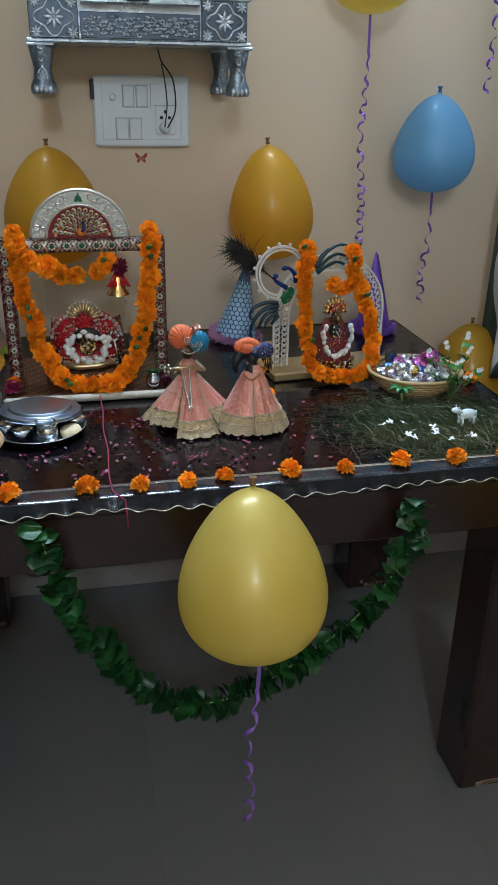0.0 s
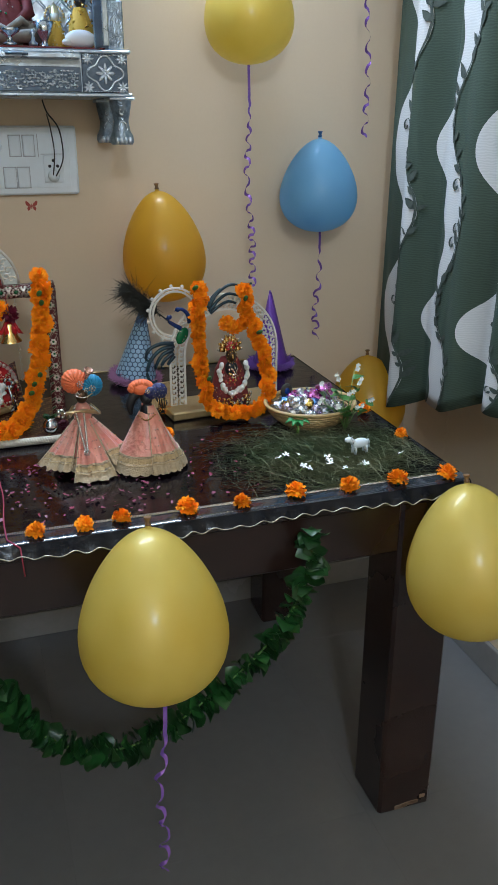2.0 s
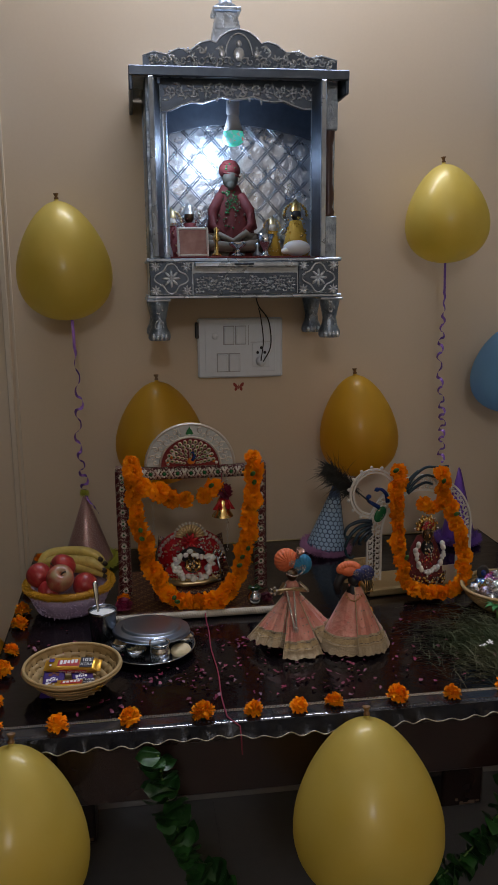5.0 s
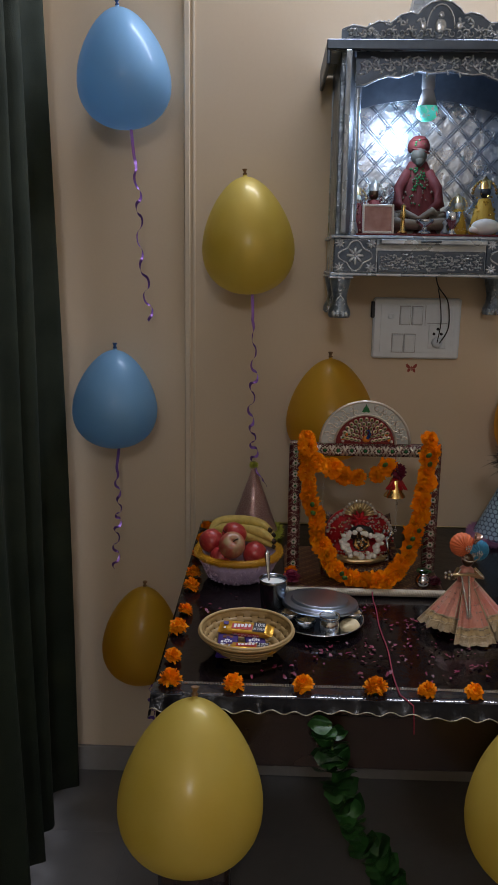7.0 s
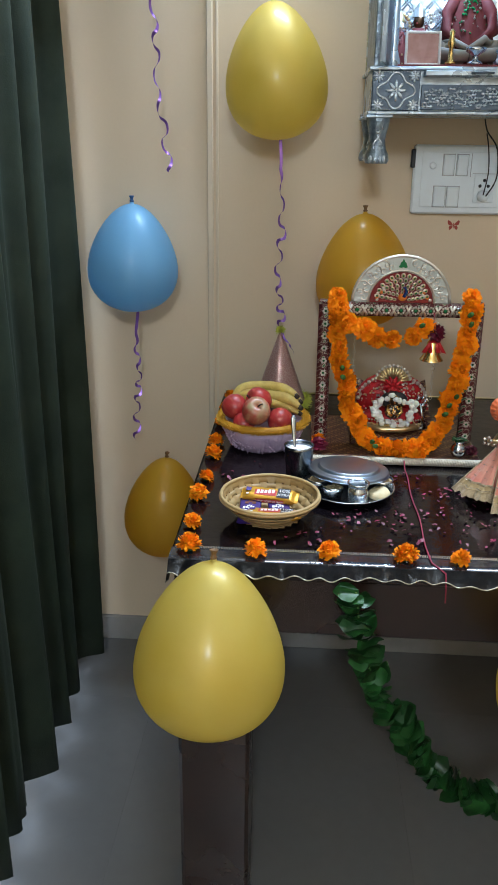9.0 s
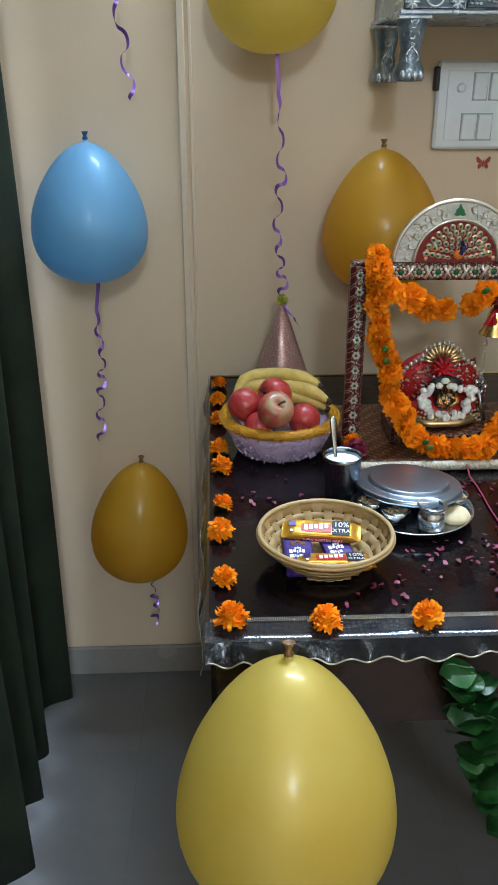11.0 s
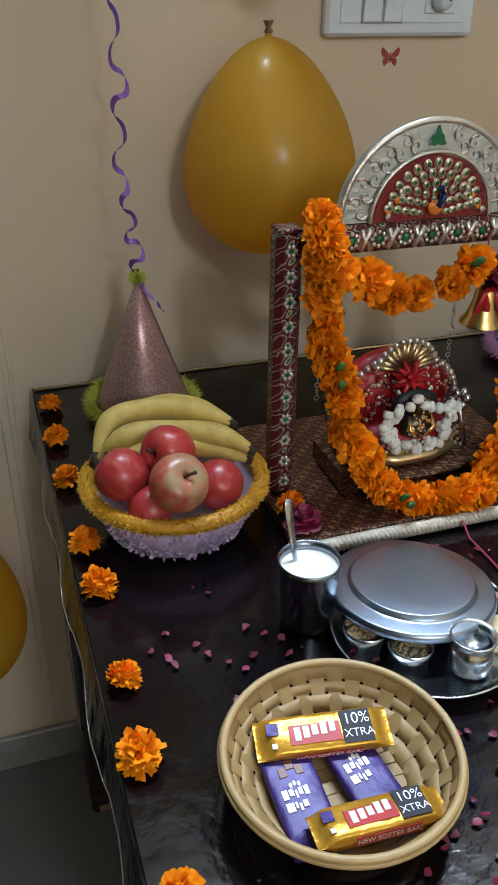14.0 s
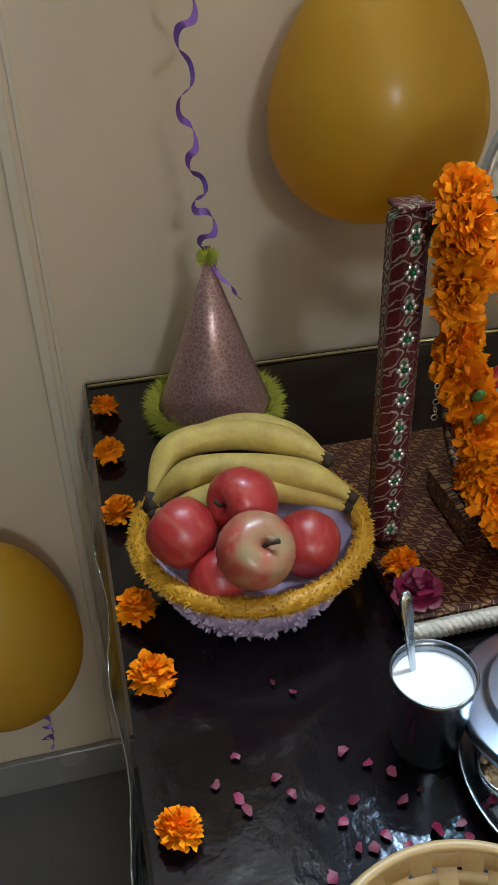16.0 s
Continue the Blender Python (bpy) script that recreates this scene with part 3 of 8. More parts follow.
# ---- balloons ----
def curled(a, b, curls, amp, straight=0.12, wide=0.0068, seed=1):
    """A flat ribbon that falls from a to b and winds into loose, uneven curls."""
    rnd = random.Random(seed)
    a, b = Vector(a), Vector(b)
    ph, rows, w = rnd.uniform(0, 6), [], rnd.uniform(0, 6)
    n = int(22 * curls) + 12
    for i in range(n + 1):
        t = i / n
        c = min(1, max(0, (t - straight) / 0.2))
        pace = 0.55 + 1.1 * (0.5 + 0.5 * noise.noise((4.5 * t, seed * 3.1, 0.5)) + 0.25 * noise.noise((17 * t, seed * 1.7, 2.5)))
        w += 2 * math.pi * curls / n * pace
        k = amp * c * (0.42 + 0.75 * abs(noise.noise((6 * t, 1.5, seed * 2.3))) + 0.25 * t)
        sway = 0.006 * math.sin(4.2 * t + ph) + 0.003 * math.sin(11 * t + 2 * ph)
        p = a.lerp(b, t) + Vector((k * math.sin(w) + sway * math.sin(math.pi * min(1, t)), k * 0.9 * math.cos(w), 0.35 * k * math.sin(2 * w)))
        turned = Vector((0.8 * math.cos(0.5 * w + ph), 0.45 * math.sin(0.5 * w + ph), 0.75))
        across = Vector((1, 0.2, 0)).lerp(turned, c).normalized() * wide / 2
        rows.append([tuple(p - across), tuple(p), tuple(p + across)])
    return Shape().grid(rows)


def balloon(centre, w, h, lean, rubber, knot, label, ribbon=None, seed=1, group="party balloons"):
    """A pear-shaped balloon hung by its knot; lean: x and y offsets of its top from upright."""
    up = Vector((lean[0], lean[1], 1)).normalized()
    m = Matrix.Translation(centre) @ up.to_track_quat("Z", "Y").to_matrix().to_4x4()
    b = thing("balloon", Matrix.Translation(centre), label, "balloon", group)
    turn = Matrix.Translation(-Vector(centre)) @ m
    prof = []
    big = max(math.sin(math.pi * i / 60) * (1 + 0.26 * math.cos(math.pi * i / 60)) for i in range(61))
    for i in range(37):
        a = math.pi * i / 36
        prof.append((w / 2 * math.sin(a) * (1 + 0.26 * math.cos(a)) / big, -math.cos(a) * h / 2))
    prof[0] = (0, -h / 2)
    prof = prof[:-1] + [(0.0045, h / 2 + 0.001), (0.0042, h / 2 + 0.004)]
    part("body", Shape().lathe(prof, 40, 0, turn, True), rubber, b)
    k = Shape().lathe([(0.003, h / 2 + 0.002), (0.0048, h / 2 + 0.0045), (0.005, h / 2 + 0.0065), (0.003, h / 2 + 0.009), (0.0038, h / 2 + 0.012), (0.0062, h / 2 + 0.0165), (0.0056, h / 2 + 0.017), (0.0022, h / 2 + 0.0115), (0, h / 2 + 0.011)], 12, 0, turn, True, 0.16, seed)
    part("knot", k, knot, b, "tied rubber knot")
    if ribbon:
        a, z, curls, amp = ribbon
        o = Vector(centre)
        part("ribbon", curled(Vector(a) - o, Vector(z) - o, curls, amp, seed=seed), PURPLE, b, "curled shiny purple ribbon")
    return b


GOLD_WALL = "gold balloon taped to the cream wall"
BLUE_WALL = "pale blue balloon taped to the cream wall"
GY = 2.072
balloon((0.394, GY, 1.073), 0.195, 0.255, (-0.08, 0), GOLD_BALLOON, GOLD_KNOT, GOLD_WALL + " above the tabletop", None, 2)
balloon((-0.098, GY + 0.012, 1.071), 0.215, 0.25, (-0.03, 0), GOLD_BALLOON, GOLD_KNOT, GOLD_WALL + " above the tabletop", None, 3)
hung = balloon((-0.304, GY, 1.478), 0.215, 0.265, (-0.06, 0), FRONT_BALLOON, GOLD_KNOT, GOLD_WALL + " above a party hat", ((-0.292, 2.075, 1.347), (-0.279, 2.035, 0.946), 9, 0.009), 4)
part("ribbon_tail", curled(Vector((-0.277, 2.034, 0.944)) - Vector((-0.304, GY, 1.478)), Vector((-0.252, 2.02, 0.893)) - Vector((-0.304, GY, 1.478)), 1.3, 0.003, seed=5), PURPLE, hung, "loose ribbon end")
balloon((-0.566, GY, 0.472), 0.2, 0.262, (0.07, 0), GOLD_BALLOON, GOLD_KNOT, GOLD_WALL + " beside the table", ((-0.54, 2.08, 0.342), (-0.55, 2.1, 0.2), 4, 0.009), 5)
balloon((-0.622, GY, 1.09), 0.205, 0.24, (0.02, 0), BLUE_BALLOON, BLUE_KNOT, BLUE_WALL + " with curled purple ribbon", ((-0.615, 2.075, 0.972), (-0.64, 2.11, 0.637), 7, 0.009), 6)
balloon((-0.587, GY, 1.836), 0.21, 0.254, (-0.08, 0), BLUE_BALLOON, BLUE_KNOT, BLUE_WALL + " with long purple ribbon", ((-0.572, 2.075, 1.71), (-0.54, 2.12, 1.275), 6, 0.009), 7)
balloon((0.785, GY, 1.203), 0.19, 0.216, (0.0, 0), BLUE_BALLOON, BLUE_KNOT, BLUE_WALL + " near the window", ((0.793, 2.075, 1.094), (0.81, 2.12, 0.81), 6, 0.009), 8)
balloon((0.604, GY, 1.583), 0.2, 0.23, (-0.1, 0), FRONT_BALLOON, GOLD_KNOT, GOLD_WALL + " with curled ribbon", ((0.606, 2.075, 1.47), (0.625, 2.1, 0.965), 13, 0.009), 9)
balloon((0.893, GY, 1.922), 0.195, 0.236, (0.02, 0), BLUE_BALLOON, BLUE_KNOT, BLUE_WALL + " high by the window", ((0.9, 2.075, 1.805), (0.925, 2.12, 1.312), 10, 0.009), 10)
balloon((0.945, GY - 0.01, 0.648), 0.205, 0.235, (-0.06, 0), GOLD_BALLOON, GOLD_KNOT, GOLD_WALL + " by the curtain", None, 11)
FRONT = "gold balloon fixed to the table edge"
balloon((0.161, 1.163, 0.6775), 0.22, 0.259, (0.03, 0.22), FRONT_BALLOON, GOLD_KNOT, FRONT + " with a purple ribbon", ((0.166, 1.128, 0.541), (0.152, 1.13, 0.2), 7, 0.009), 12)
balloon((-0.343, 1.163, 0.689), 0.209, 0.245, (0.02, 0.22), FRONT_BALLOON, GOLD_KNOT, FRONT + " at its corner", None, 13)
balloon((0.712, 1.187, 0.656), 0.222, 0.268, (-0.05, 0.2), FRONT_BALLOON, GOLD_KNOT, FRONT + " near the window", None, 14)

# ---- materials of the small things ----
ORANGE = surface("marigold_petal", (0.95, 0.215, 0.002), 0.6, second=(1.0, 0.37, 0.003), grain=220, stain=40, amount=0.8, bump=0.3, depth=0.001, sss=0.3, vary=0.15)
ORANGE.node_tree.nodes["Principled BSDF"].inputs["Specular IOR Level"].default_value = 0.12
LEAF = surface("green_leaf", (0.018, 0.085, 0.016), 0.42, second=(0.006, 0.03, 0.007), grain=90, stain=20, amount=0.9, bump=0.3, vary=0.45)
FRESH_LEAF = surface("fresh_leaf", (0.06, 0.17, 0.03), 0.45, second=(0.03, 0.1, 0.02), grain=90, stain=20, amount=0.8, bump=0.3, vary=0.3)
STEM = surface("pale_green_stem", (0.14, 0.26, 0.06), 0.55, grain=120)
MAROON_PETAL = surface("rose_petal", (0.075, 0.003, 0.013), 0.5, second=(0.17, 0.009, 0.036), grain=60, stain=30, amount=0.9, sss=0.1, vary=0.3)
ROSE_PINK = surface("fresh_rose_petal", (0.27, 0.01, 0.06), 0.5, second=(0.1, 0.004, 0.02), grain=60, stain=25, amount=0.9)


def brocade(name, ground, line, dot, period, metal):
    """Woven lattice with a flower in every mesh of it."""
    m = surface(name, ground, 0.42, grain=300, bump=0.3)
    nt = m.node_tree
    n, link = nt.nodes, nt.links.new
    b = n["Principled BSDF"]
    tc, sep = n.new("ShaderNodeTexCoord"), n.new("ShaderNodeSeparateXYZ")
    wob, addv = n.new("ShaderNodeTexNoise"), n.new("ShaderNodeVectorMath")
    wob.inputs["Scale"].default_value = 90
    sc = n.new("ShaderNodeVectorMath")
    sc.operation, addv.operation = "SCALE", "ADD"
    sc.inputs["Scale"].default_value = 0.006
    link(tc.outputs["Object"], wob.inputs["Vector"])
    link(wob.outputs["Color"], sc.inputs[0])
    link(sc.outputs[0], addv.inputs[0])
    link(tc.outputs["Object"], addv.inputs[1])
    link(addv.outputs[0], sep.inputs[0])

    def op(kind, a, c=None):
        q = n.new("ShaderNodeMath")
        q.operation = kind
        for k, v in ((0, a), (1, c)):
            if isinstance(v, (int, float)):
                q.inputs[k].default_value = v
            elif v is not None:
                link(v, q.inputs[k])
        return q.outputs[0]
    x, y, z = sep.outputs
    w = 2 * math.pi / period
    u = op("COSINE", op("MULTIPLY", op("ADD", x, y), w))
    v = op("COSINE", op("MULTIPLY", op("ADD", z, op("MULTIPLY", op("SUBTRACT", y, x), 0.5)), w))
    f = op("ADD", u, v)
    lines = op("LESS_THAN", op("ABSOLUTE", op("ADD", f, 0.25)), 0.21)
    flower = op("MULTIPLY", op("GREATER_THAN", f, 1.2), op("LESS_THAN", f, 1.8))
    silver = op("MAXIMUM", lines, flower)
    centre = op("GREATER_THAN", f, 1.8)
    m1, m2 = n.new("ShaderNodeMix"), n.new("ShaderNodeMix")
    for q in (m1, m2):
        q.data_type = "RGBA"
    m1.inputs["A"].default_value, m1.inputs["B"].default_value = (*ground, 1), (*line, 1)
    link(silver, m1.inputs["Factor"])
    link(m1.outputs["Result"], m2.inputs["A"])
    m2.inputs["B"].default_value = (*dot, 1)
    link(centre, m2.inputs["Factor"])
    link(m2.outputs["Result"], b.inputs["Base Color"])
    link(op("MULTIPLY", silver, metal), b.inputs["Metallic"])
    return m


BROCADE = brocade("maroon_brocade", (0.085, 0.005, 0.007), (0.42, 0.38, 0.31), (0.02, 0.16, 0.05), 0.0165, 0.6)
BROCADE_GOLD = brocade("maroon_gold_brocade", (0.05, 0.005, 0.005), (0.3, 0.19, 0.075), (0.3, 0.18, 0.08), 0.015, 0.5)
SILVER_FOIL = surface("silver_foil_trim", (0.75, 0.72, 0.66), 0.3, 0.85, second=(0.5, 0.47, 0.42), grain=180, stain=30, amount=0.6, bump=0.6, depth=0.002)
CREAM_BRAID = surface("cream_silver_braid", (0.68, 0.63, 0.52), 0.45, 0.25, second=(0.5, 0.45, 0.36), grain=320, stain=60, amount=0.8, bump=0.6)
SILVER_WHITE = embossed(surface("silver_white_enamel", (0.58, 0.63, 0.64), 0.3, 0.7, second=(0.4, 0.46, 0.47), grain=120, stain=30), 60, 0.003)
RED_ENAMEL = surface("red_enamel", (0.2, 0.012, 0.012), 0.3, grain=120)
GREEN_ENAMEL = surface("green_enamel", (0.01, 0.16, 0.05), 0.25, grain=120)
BLUE_ENAMEL = surface("blue_enamel", (0.01, 0.04, 0.18), 0.25, grain=120)
ORANGE_ENAMEL = surface("orange_enamel", (0.7, 0.2, 0.02), 0.3, grain=120)
RED_CLOTH = surface("red_silk", (0.5, 0.008, 0.014), 0.42, second=(0.28, 0.004, 0.008), grain=160, stain=30, amount=0.8, bump=0.4)
WHITE_PETAL = surface("white_jasmine", (0.82, 0.83, 0.8), 0.6, second=(0.7, 0.74, 0.66), grain=120, sss=0.1)
BRASS = surface("brass", (0.78, 0.54, 0.2), 0.25, 0.95, second=(0.5, 0.32, 0.1), grain=90, stain=20, amount=0.5)
STEEL = surface("stainless_steel", (0.6, 0.65, 0.7), 0.2, 1.0, second=(0.45, 0.46, 0.47), grain=60, stain=12, amount=0.6, bump=0.05)
DULL_STEEL = surface("worn_steel", (0.36, 0.43, 0.51), 0.3, 1.0, second=(0.34, 0.4, 0.48), grain=80, stain=10, amount=0.7, bump=0.08)
CUP_STEEL = surface("dark_steel", (0.27, 0.3, 0.34), 0.26, 1.0, second=(0.18, 0.2, 0.23), grain=80, stain=10, amount=0.7, bump=0.05)
SILVER = embossed(surface("embossed_silver_sheet", (0.4, 0.49, 0.58), 0.33, 0.75, second=(0.08, 0.1, 0.125), grain=110, stain=30, amount=1.0), 85, 0.003, 0.9)
SILVER_PLAIN = surface("thin_silver_sheet", (0.52, 0.63, 0.74), 0.28, 0.65, second=(0.24, 0.27, 0.31), grain=60, stain=14, amount=0.8, bump=0.35, depth=0.004)
DARK_SILVER = surface("tarnished_silver", (0.1, 0.13, 0.17), 0.4, 0.8, grain=60, stain=20, amount=0.8, bump=0.3)
BLACK = surface("black_matt", (0.012, 0.012, 0.014), 0.5, grain=100)
WHITE_PLASTIC = surface("white_plastic", (0.76, 0.84, 0.9), 0.25, second=(0.58, 0.6, 0.6), grain=50, stain=9, amount=0.4, bump=0.02)
GREY_GAP = surface("grey_joint", (0.4, 0.42, 0.44), 0.6)
BAMBOO = surface("split_bamboo", (0.47, 0.33, 0.145), 0.5, second=(0.28, 0.17, 0.06), grain=70, stain=22, amount=0.9, bump=0.4)
BAMBOO_RIM = surface("bamboo_rim", (0.46, 0.33, 0.155), 0.45, second=(0.42, 0.27, 0.1), grain=50, stain=30, amount=0.8, bump=0.3)
GOLD_WRAP = surface("gold_wrapper", (0.72, 0.4, 0.045), 0.3, 0.6, second=(0.55, 0.25, 0.02), grain=70, stain=25, amount=0.8, bump=0.5, depth=0.004)
PURPLE_WRAP = surface("purple_wrapper", (0.045, 0.02, 0.19), 0.42, 0.1, second=(0.03, 0.012, 0.12), grain=70, stain=25, amount=0.8, bump=0.4, depth=0.003)
DARK_WRAP = surface("black_print", (0.012, 0.01, 0.02), 0.6, grain=70)
INK_WHITE = surface("white_print", (0.85, 0.85, 0.85), 0.4, grain=90, amount=0.1, bump=0)
INK_RED = surface("red_print", (0.5, 0.03, 0.03), 0.35, grain=90, amount=0.2, bump=0)
CHOC_BROWN = surface("brown_print", (0.16, 0.05, 0.02), 0.4, grain=90, bump=0)
APPLE = surface("apple_skin", (0.36, 0.01, 0.018), 0.34, second=(0.45, 0.06, 0.05), grain=70, stain=24, amount=0.65, bump=0.05, coat=0.1, sss=0.03, vary=0.15)
APPLE_PALE = surface("pale_apple_skin", (0.38, 0.02, 0.025), 0.34, second=(0.42, 0.3, 0.16), grain=45, stain=30, amount=0.6, bump=0.05, coat=0.1, sss=0.03)
BANANA = surface("banana_skin", (0.66, 0.5, 0.12), 0.55, second=(0.32, 0.18, 0.05), grain=240, stain=70, amount=0.6, bump=0.15, sss=0.08)
BANANA_TIP = surface("banana_tip", (0.04, 0.025, 0.015), 0.8, grain=90)
YELLOW_TINSEL = surface("yellow_tinsel", (0.62, 0.34, 0.02), 0.5, second=(0.45, 0.2, 0.01), grain=200, amount=0.8, bump=0.5, vary=0.1)
LILAC = surface("lilac_net", (0.56, 0.44, 0.58), 0.6, second=(0.42, 0.32, 0.48), grain=220, stain=40, amount=0.8, bump=0.6)
PINK_HAT = veined(surface("mauve_metallic_card", (0.36, 0.2, 0.22), 0.34, 0.4, coat=0.15), 210, (0.52, 0.36, 0.31), (0.4, 0.21, 0.2), 0.07, 1.0)
BLUE_HAT = surface("blue_card", (0.05, 0.1, 0.22), 0.35, grain=60)
HAT_CELL = surface("light_blue_print", (0.44, 0.66, 0.86), 0.35, second=(0.36, 0.58, 0.8), grain=60, amount=0.4, bump=0)
PURPLE_HAT = surface("purple_glitter_card", (0.18, 0.07, 0.42), 0.4, 0.2, second=(0.1, 0.03, 0.28), grain=260, amount=0.8, bump=0.3)
LIME_FLUFF = surface("lime_feather_fluff", (0.5, 0.52, 0.07), 0.9, second=(0.36, 0.4, 0.03), grain=200)
PINK_FLUFF = surface("pink_feather_fluff", (0.5, 0.24, 0.42), 0.9, grain=200)
PURPLE_FLUFF = surface("purple_feather_fluff", (0.2, 0.09, 0.4), 0.9, grain=200)
PEACH = surface("peach_brocade", (0.62, 0.17, 0.13), 0.34, 0.15, second=(0.6, 0.32, 0.22), grain=110, stain=45, amount=0.85, bump=0.8, depth=0.004, sheen=0.3, coat=0.1)
LACE = surface("gold_lace", (0.6, 0.45, 0.24), 0.45, 0.35, second=(0.38, 0.26, 0.12), grain=350, stain=120, amount=0.9, bump=0.9, depth=0.003)
CREAM_LACE = surface("cream_lace", (0.62, 0.5, 0.33), 0.55, 0.15, second=(0.42, 0.31, 0.18), grain=420, stain=150, amount=0.9, bump=1.0, depth=0.003)
TURBAN_ORANGE = surface("orange_cloth", (0.75, 0.16, 0.05), 0.6, grain=260, bump=0.5)
ROSE_GOLD = surface("rose_gold_foil", (0.7, 0.42, 0.34), 0.25, 0.8, grain=90)
TURBAN_BLUE = surface("blue_cloth", (0.01, 0.2, 0.36), 0.5, grain=260, bump=0.5)
TURBAN_NAVY = surface("navy_cloth", (0.015, 0.02, 0.1), 0.5, grain=260, bump=0.5)
DARK_IDOL = surface("dark_bronze", (0.1, 0.06, 0.035), 0.3, 0.8, grain=90)
WHITE_CARD = surface("white_cut_board", (0.72, 0.7, 0.64), 0.55, second=(0.55, 0.52, 0.45), grain=120, stain=20, amount=0.4)
BLACK_BLUE = surface("dark_blue_paint", (0.01, 0.025, 0.045), 0.35, second=(0.01, 0.06, 0.08), grain=80, stain=40, amount=0.8)
MILK = surface("milk", (0.83, 0.83, 0.8), 0.25, grain=30, amount=0.05, bump=0.02, sss=0.2)
SWEET = surface("pale_sweet", (0.72, 0.62, 0.4), 0.7, second=(0.6, 0.45, 0.22), grain=140, stain=40, amount=0.8, bump=0.7)
NUTS = surface("brown_mix", (0.32, 0.18, 0.07), 0.6, second=(0.55, 0.42, 0.24), grain=200, stain=90, amount=1.0, bump=0.9, depth=0.004)
SEEDS = surface("seed_mix", (0.24, 0.2, 0.1), 0.6, second=(0.4, 0.33, 0.2), grain=200, stain=90, amount=1.0, bump=0.9, depth=0.004)
FEATHER = surface("dark_peacock_plume", (0.02, 0.018, 0.012), 0.6, second=(0.05, 0.04, 0.02), grain=200)
STRAW = surface("dry_grass", (0.25, 0.24, 0.13), 0.8, second=(0.06, 0.11, 0.045), grain=40, stain=9, amount=1.0, bump=0)
THREAD = surface("red_thread", (0.28, 0.02, 0.05), 0.7, grain=300)
STICKER = surface("red_sticker", (0.35, 0.04, 0.02), 0.4, grain=90)
PLUM = surface("plum_skin", (0.22, 0.01, 0.06), 0.3, grain=90)
YELLOW_CLOTH = surface("yellow_cloth", (0.6, 0.36, 0.04), 0.7, grain=200)
PICTURE = surface("faded_picture", (0.5, 0.3, 0.26), 0.4, second=(0.3, 0.12, 0.1), grain=60, stain=40, amount=1.0, bump=0)
HAZE_RED = surface("dull_red_cloth", (0.2, 0.025, 0.025), 0.7, grain=120, stain=30, amount=0.7)


def russet(m, low, high, colour):
    """A rough patch round the stalk, uneven at its edge."""
    nt = m.node_tree
    n, link = nt.nodes, nt.links.new
    tc, sep, no, add, ramp, mix = [n.new("ShaderNode" + k) for k in ("TexCoord", "SeparateXYZ", "TexNoise", "Math", "MapRange", "Mix")]
    no.inputs["Scale"].default_value = 55
    link(tc.outputs["Object"], sep.inputs[0])
    link(tc.outputs["Object"], no.inputs["Vector"])
    add.operation = "MULTIPLY_ADD"
    link(no.outputs["Fac"], add.inputs[0])
    add.inputs[1].default_value = 0.02
    link(sep.outputs["Z"], add.inputs[2])
    ramp.inputs["From Min"].default_value, ramp.inputs["From Max"].default_value = low, high
    link(add.outputs[0], ramp.inputs["Value"])
    mix.data_type = "RGBA"
    b = n["Principled BSDF"]
    link(ramp.outputs["Result"], mix.inputs["Factor"])
    link(b.inputs["Base Color"].links[0].from_socket, mix.inputs["A"])
    mix.inputs["B"].default_value = (*colour, 1)
    link(mix.outputs["Result"], b.inputs["Base Color"])


def streaked(m, colour, share):
    """Fine pale streaks and specks running from stalk to base."""
    nt = m.node_tree
    n, link = nt.nodes, nt.links.new
    tc, mp, no, ramp, mix = [n.new("ShaderNode" + k) for k in ("TexCoord", "Mapping", "TexNoise", "MapRange", "Mix")]
    mp.inputs["Scale"].default_value = (150, 150, 22)
    no.inputs["Scale"].default_value, no.inputs["Detail"].default_value = 1.0, 5
    link(tc.outputs["Object"], mp.inputs["Vector"])
    link(mp.outputs["Vector"], no.inputs["Vector"])
    ramp.inputs["From Min"].default_value, ramp.inputs["From Max"].default_value = 0.48, 0.72
    ramp.inputs["To Max"].default_value = share
    link(no.outputs["Fac"], ramp.inputs["Value"])
    mix.data_type = "RGBA"
    b = n["Principled BSDF"]
    link(ramp.outputs["Result"], mix.inputs["Factor"])
    link(b.inputs["Base Color"].links[0].from_socket, mix.inputs["A"])
    mix.inputs["B"].default_value = (*colour, 1)
    link(mix.outputs["Result"], b.inputs["Base Color"])


streaked(APPLE, (0.5, 0.16, 0.09), 0.45)
streaked(APPLE_PALE, (0.46, 0.3, 0.14), 0.5)
russet(APPLE_PALE, 0.027, 0.036, (0.3, 0.21, 0.1))


def foil(name, colour):
    return surface(name, colour, 0.18, 0.9, grain=90, stain=60, amount=0.7, bump=1.0, depth=0.006)


FOILS = [foil("silver_foil", (0.75, 0.76, 0.78)), foil("blue_foil", (0.2, 0.4, 0.75)), foil("magenta_foil", (0.66, 0.2, 0.55)), foil("gold_foil", (0.7, 0.5, 0.12)),
         foil("lilac_foil", (0.7, 0.62, 0.78)), foil("white_foil", (0.85, 0.85, 0.85))]
GLOW = bpy.data.materials.new("lit_bulb_glass")
GLOW.use_nodes = True
gn = GLOW.node_tree.nodes
facet, tints = gn.new("ShaderNodeTexVoronoi"), gn.new("ShaderNodeValToRGB")
facet.inputs["Scale"].default_value = 130
place = gn.new("ShaderNodeTexCoord")
GLOW.node_tree.links.new(place.outputs["Object"], facet.inputs["Vector"])
GLOW.node_tree.links.new(facet.outputs["Color"], tints.inputs["Fac"])
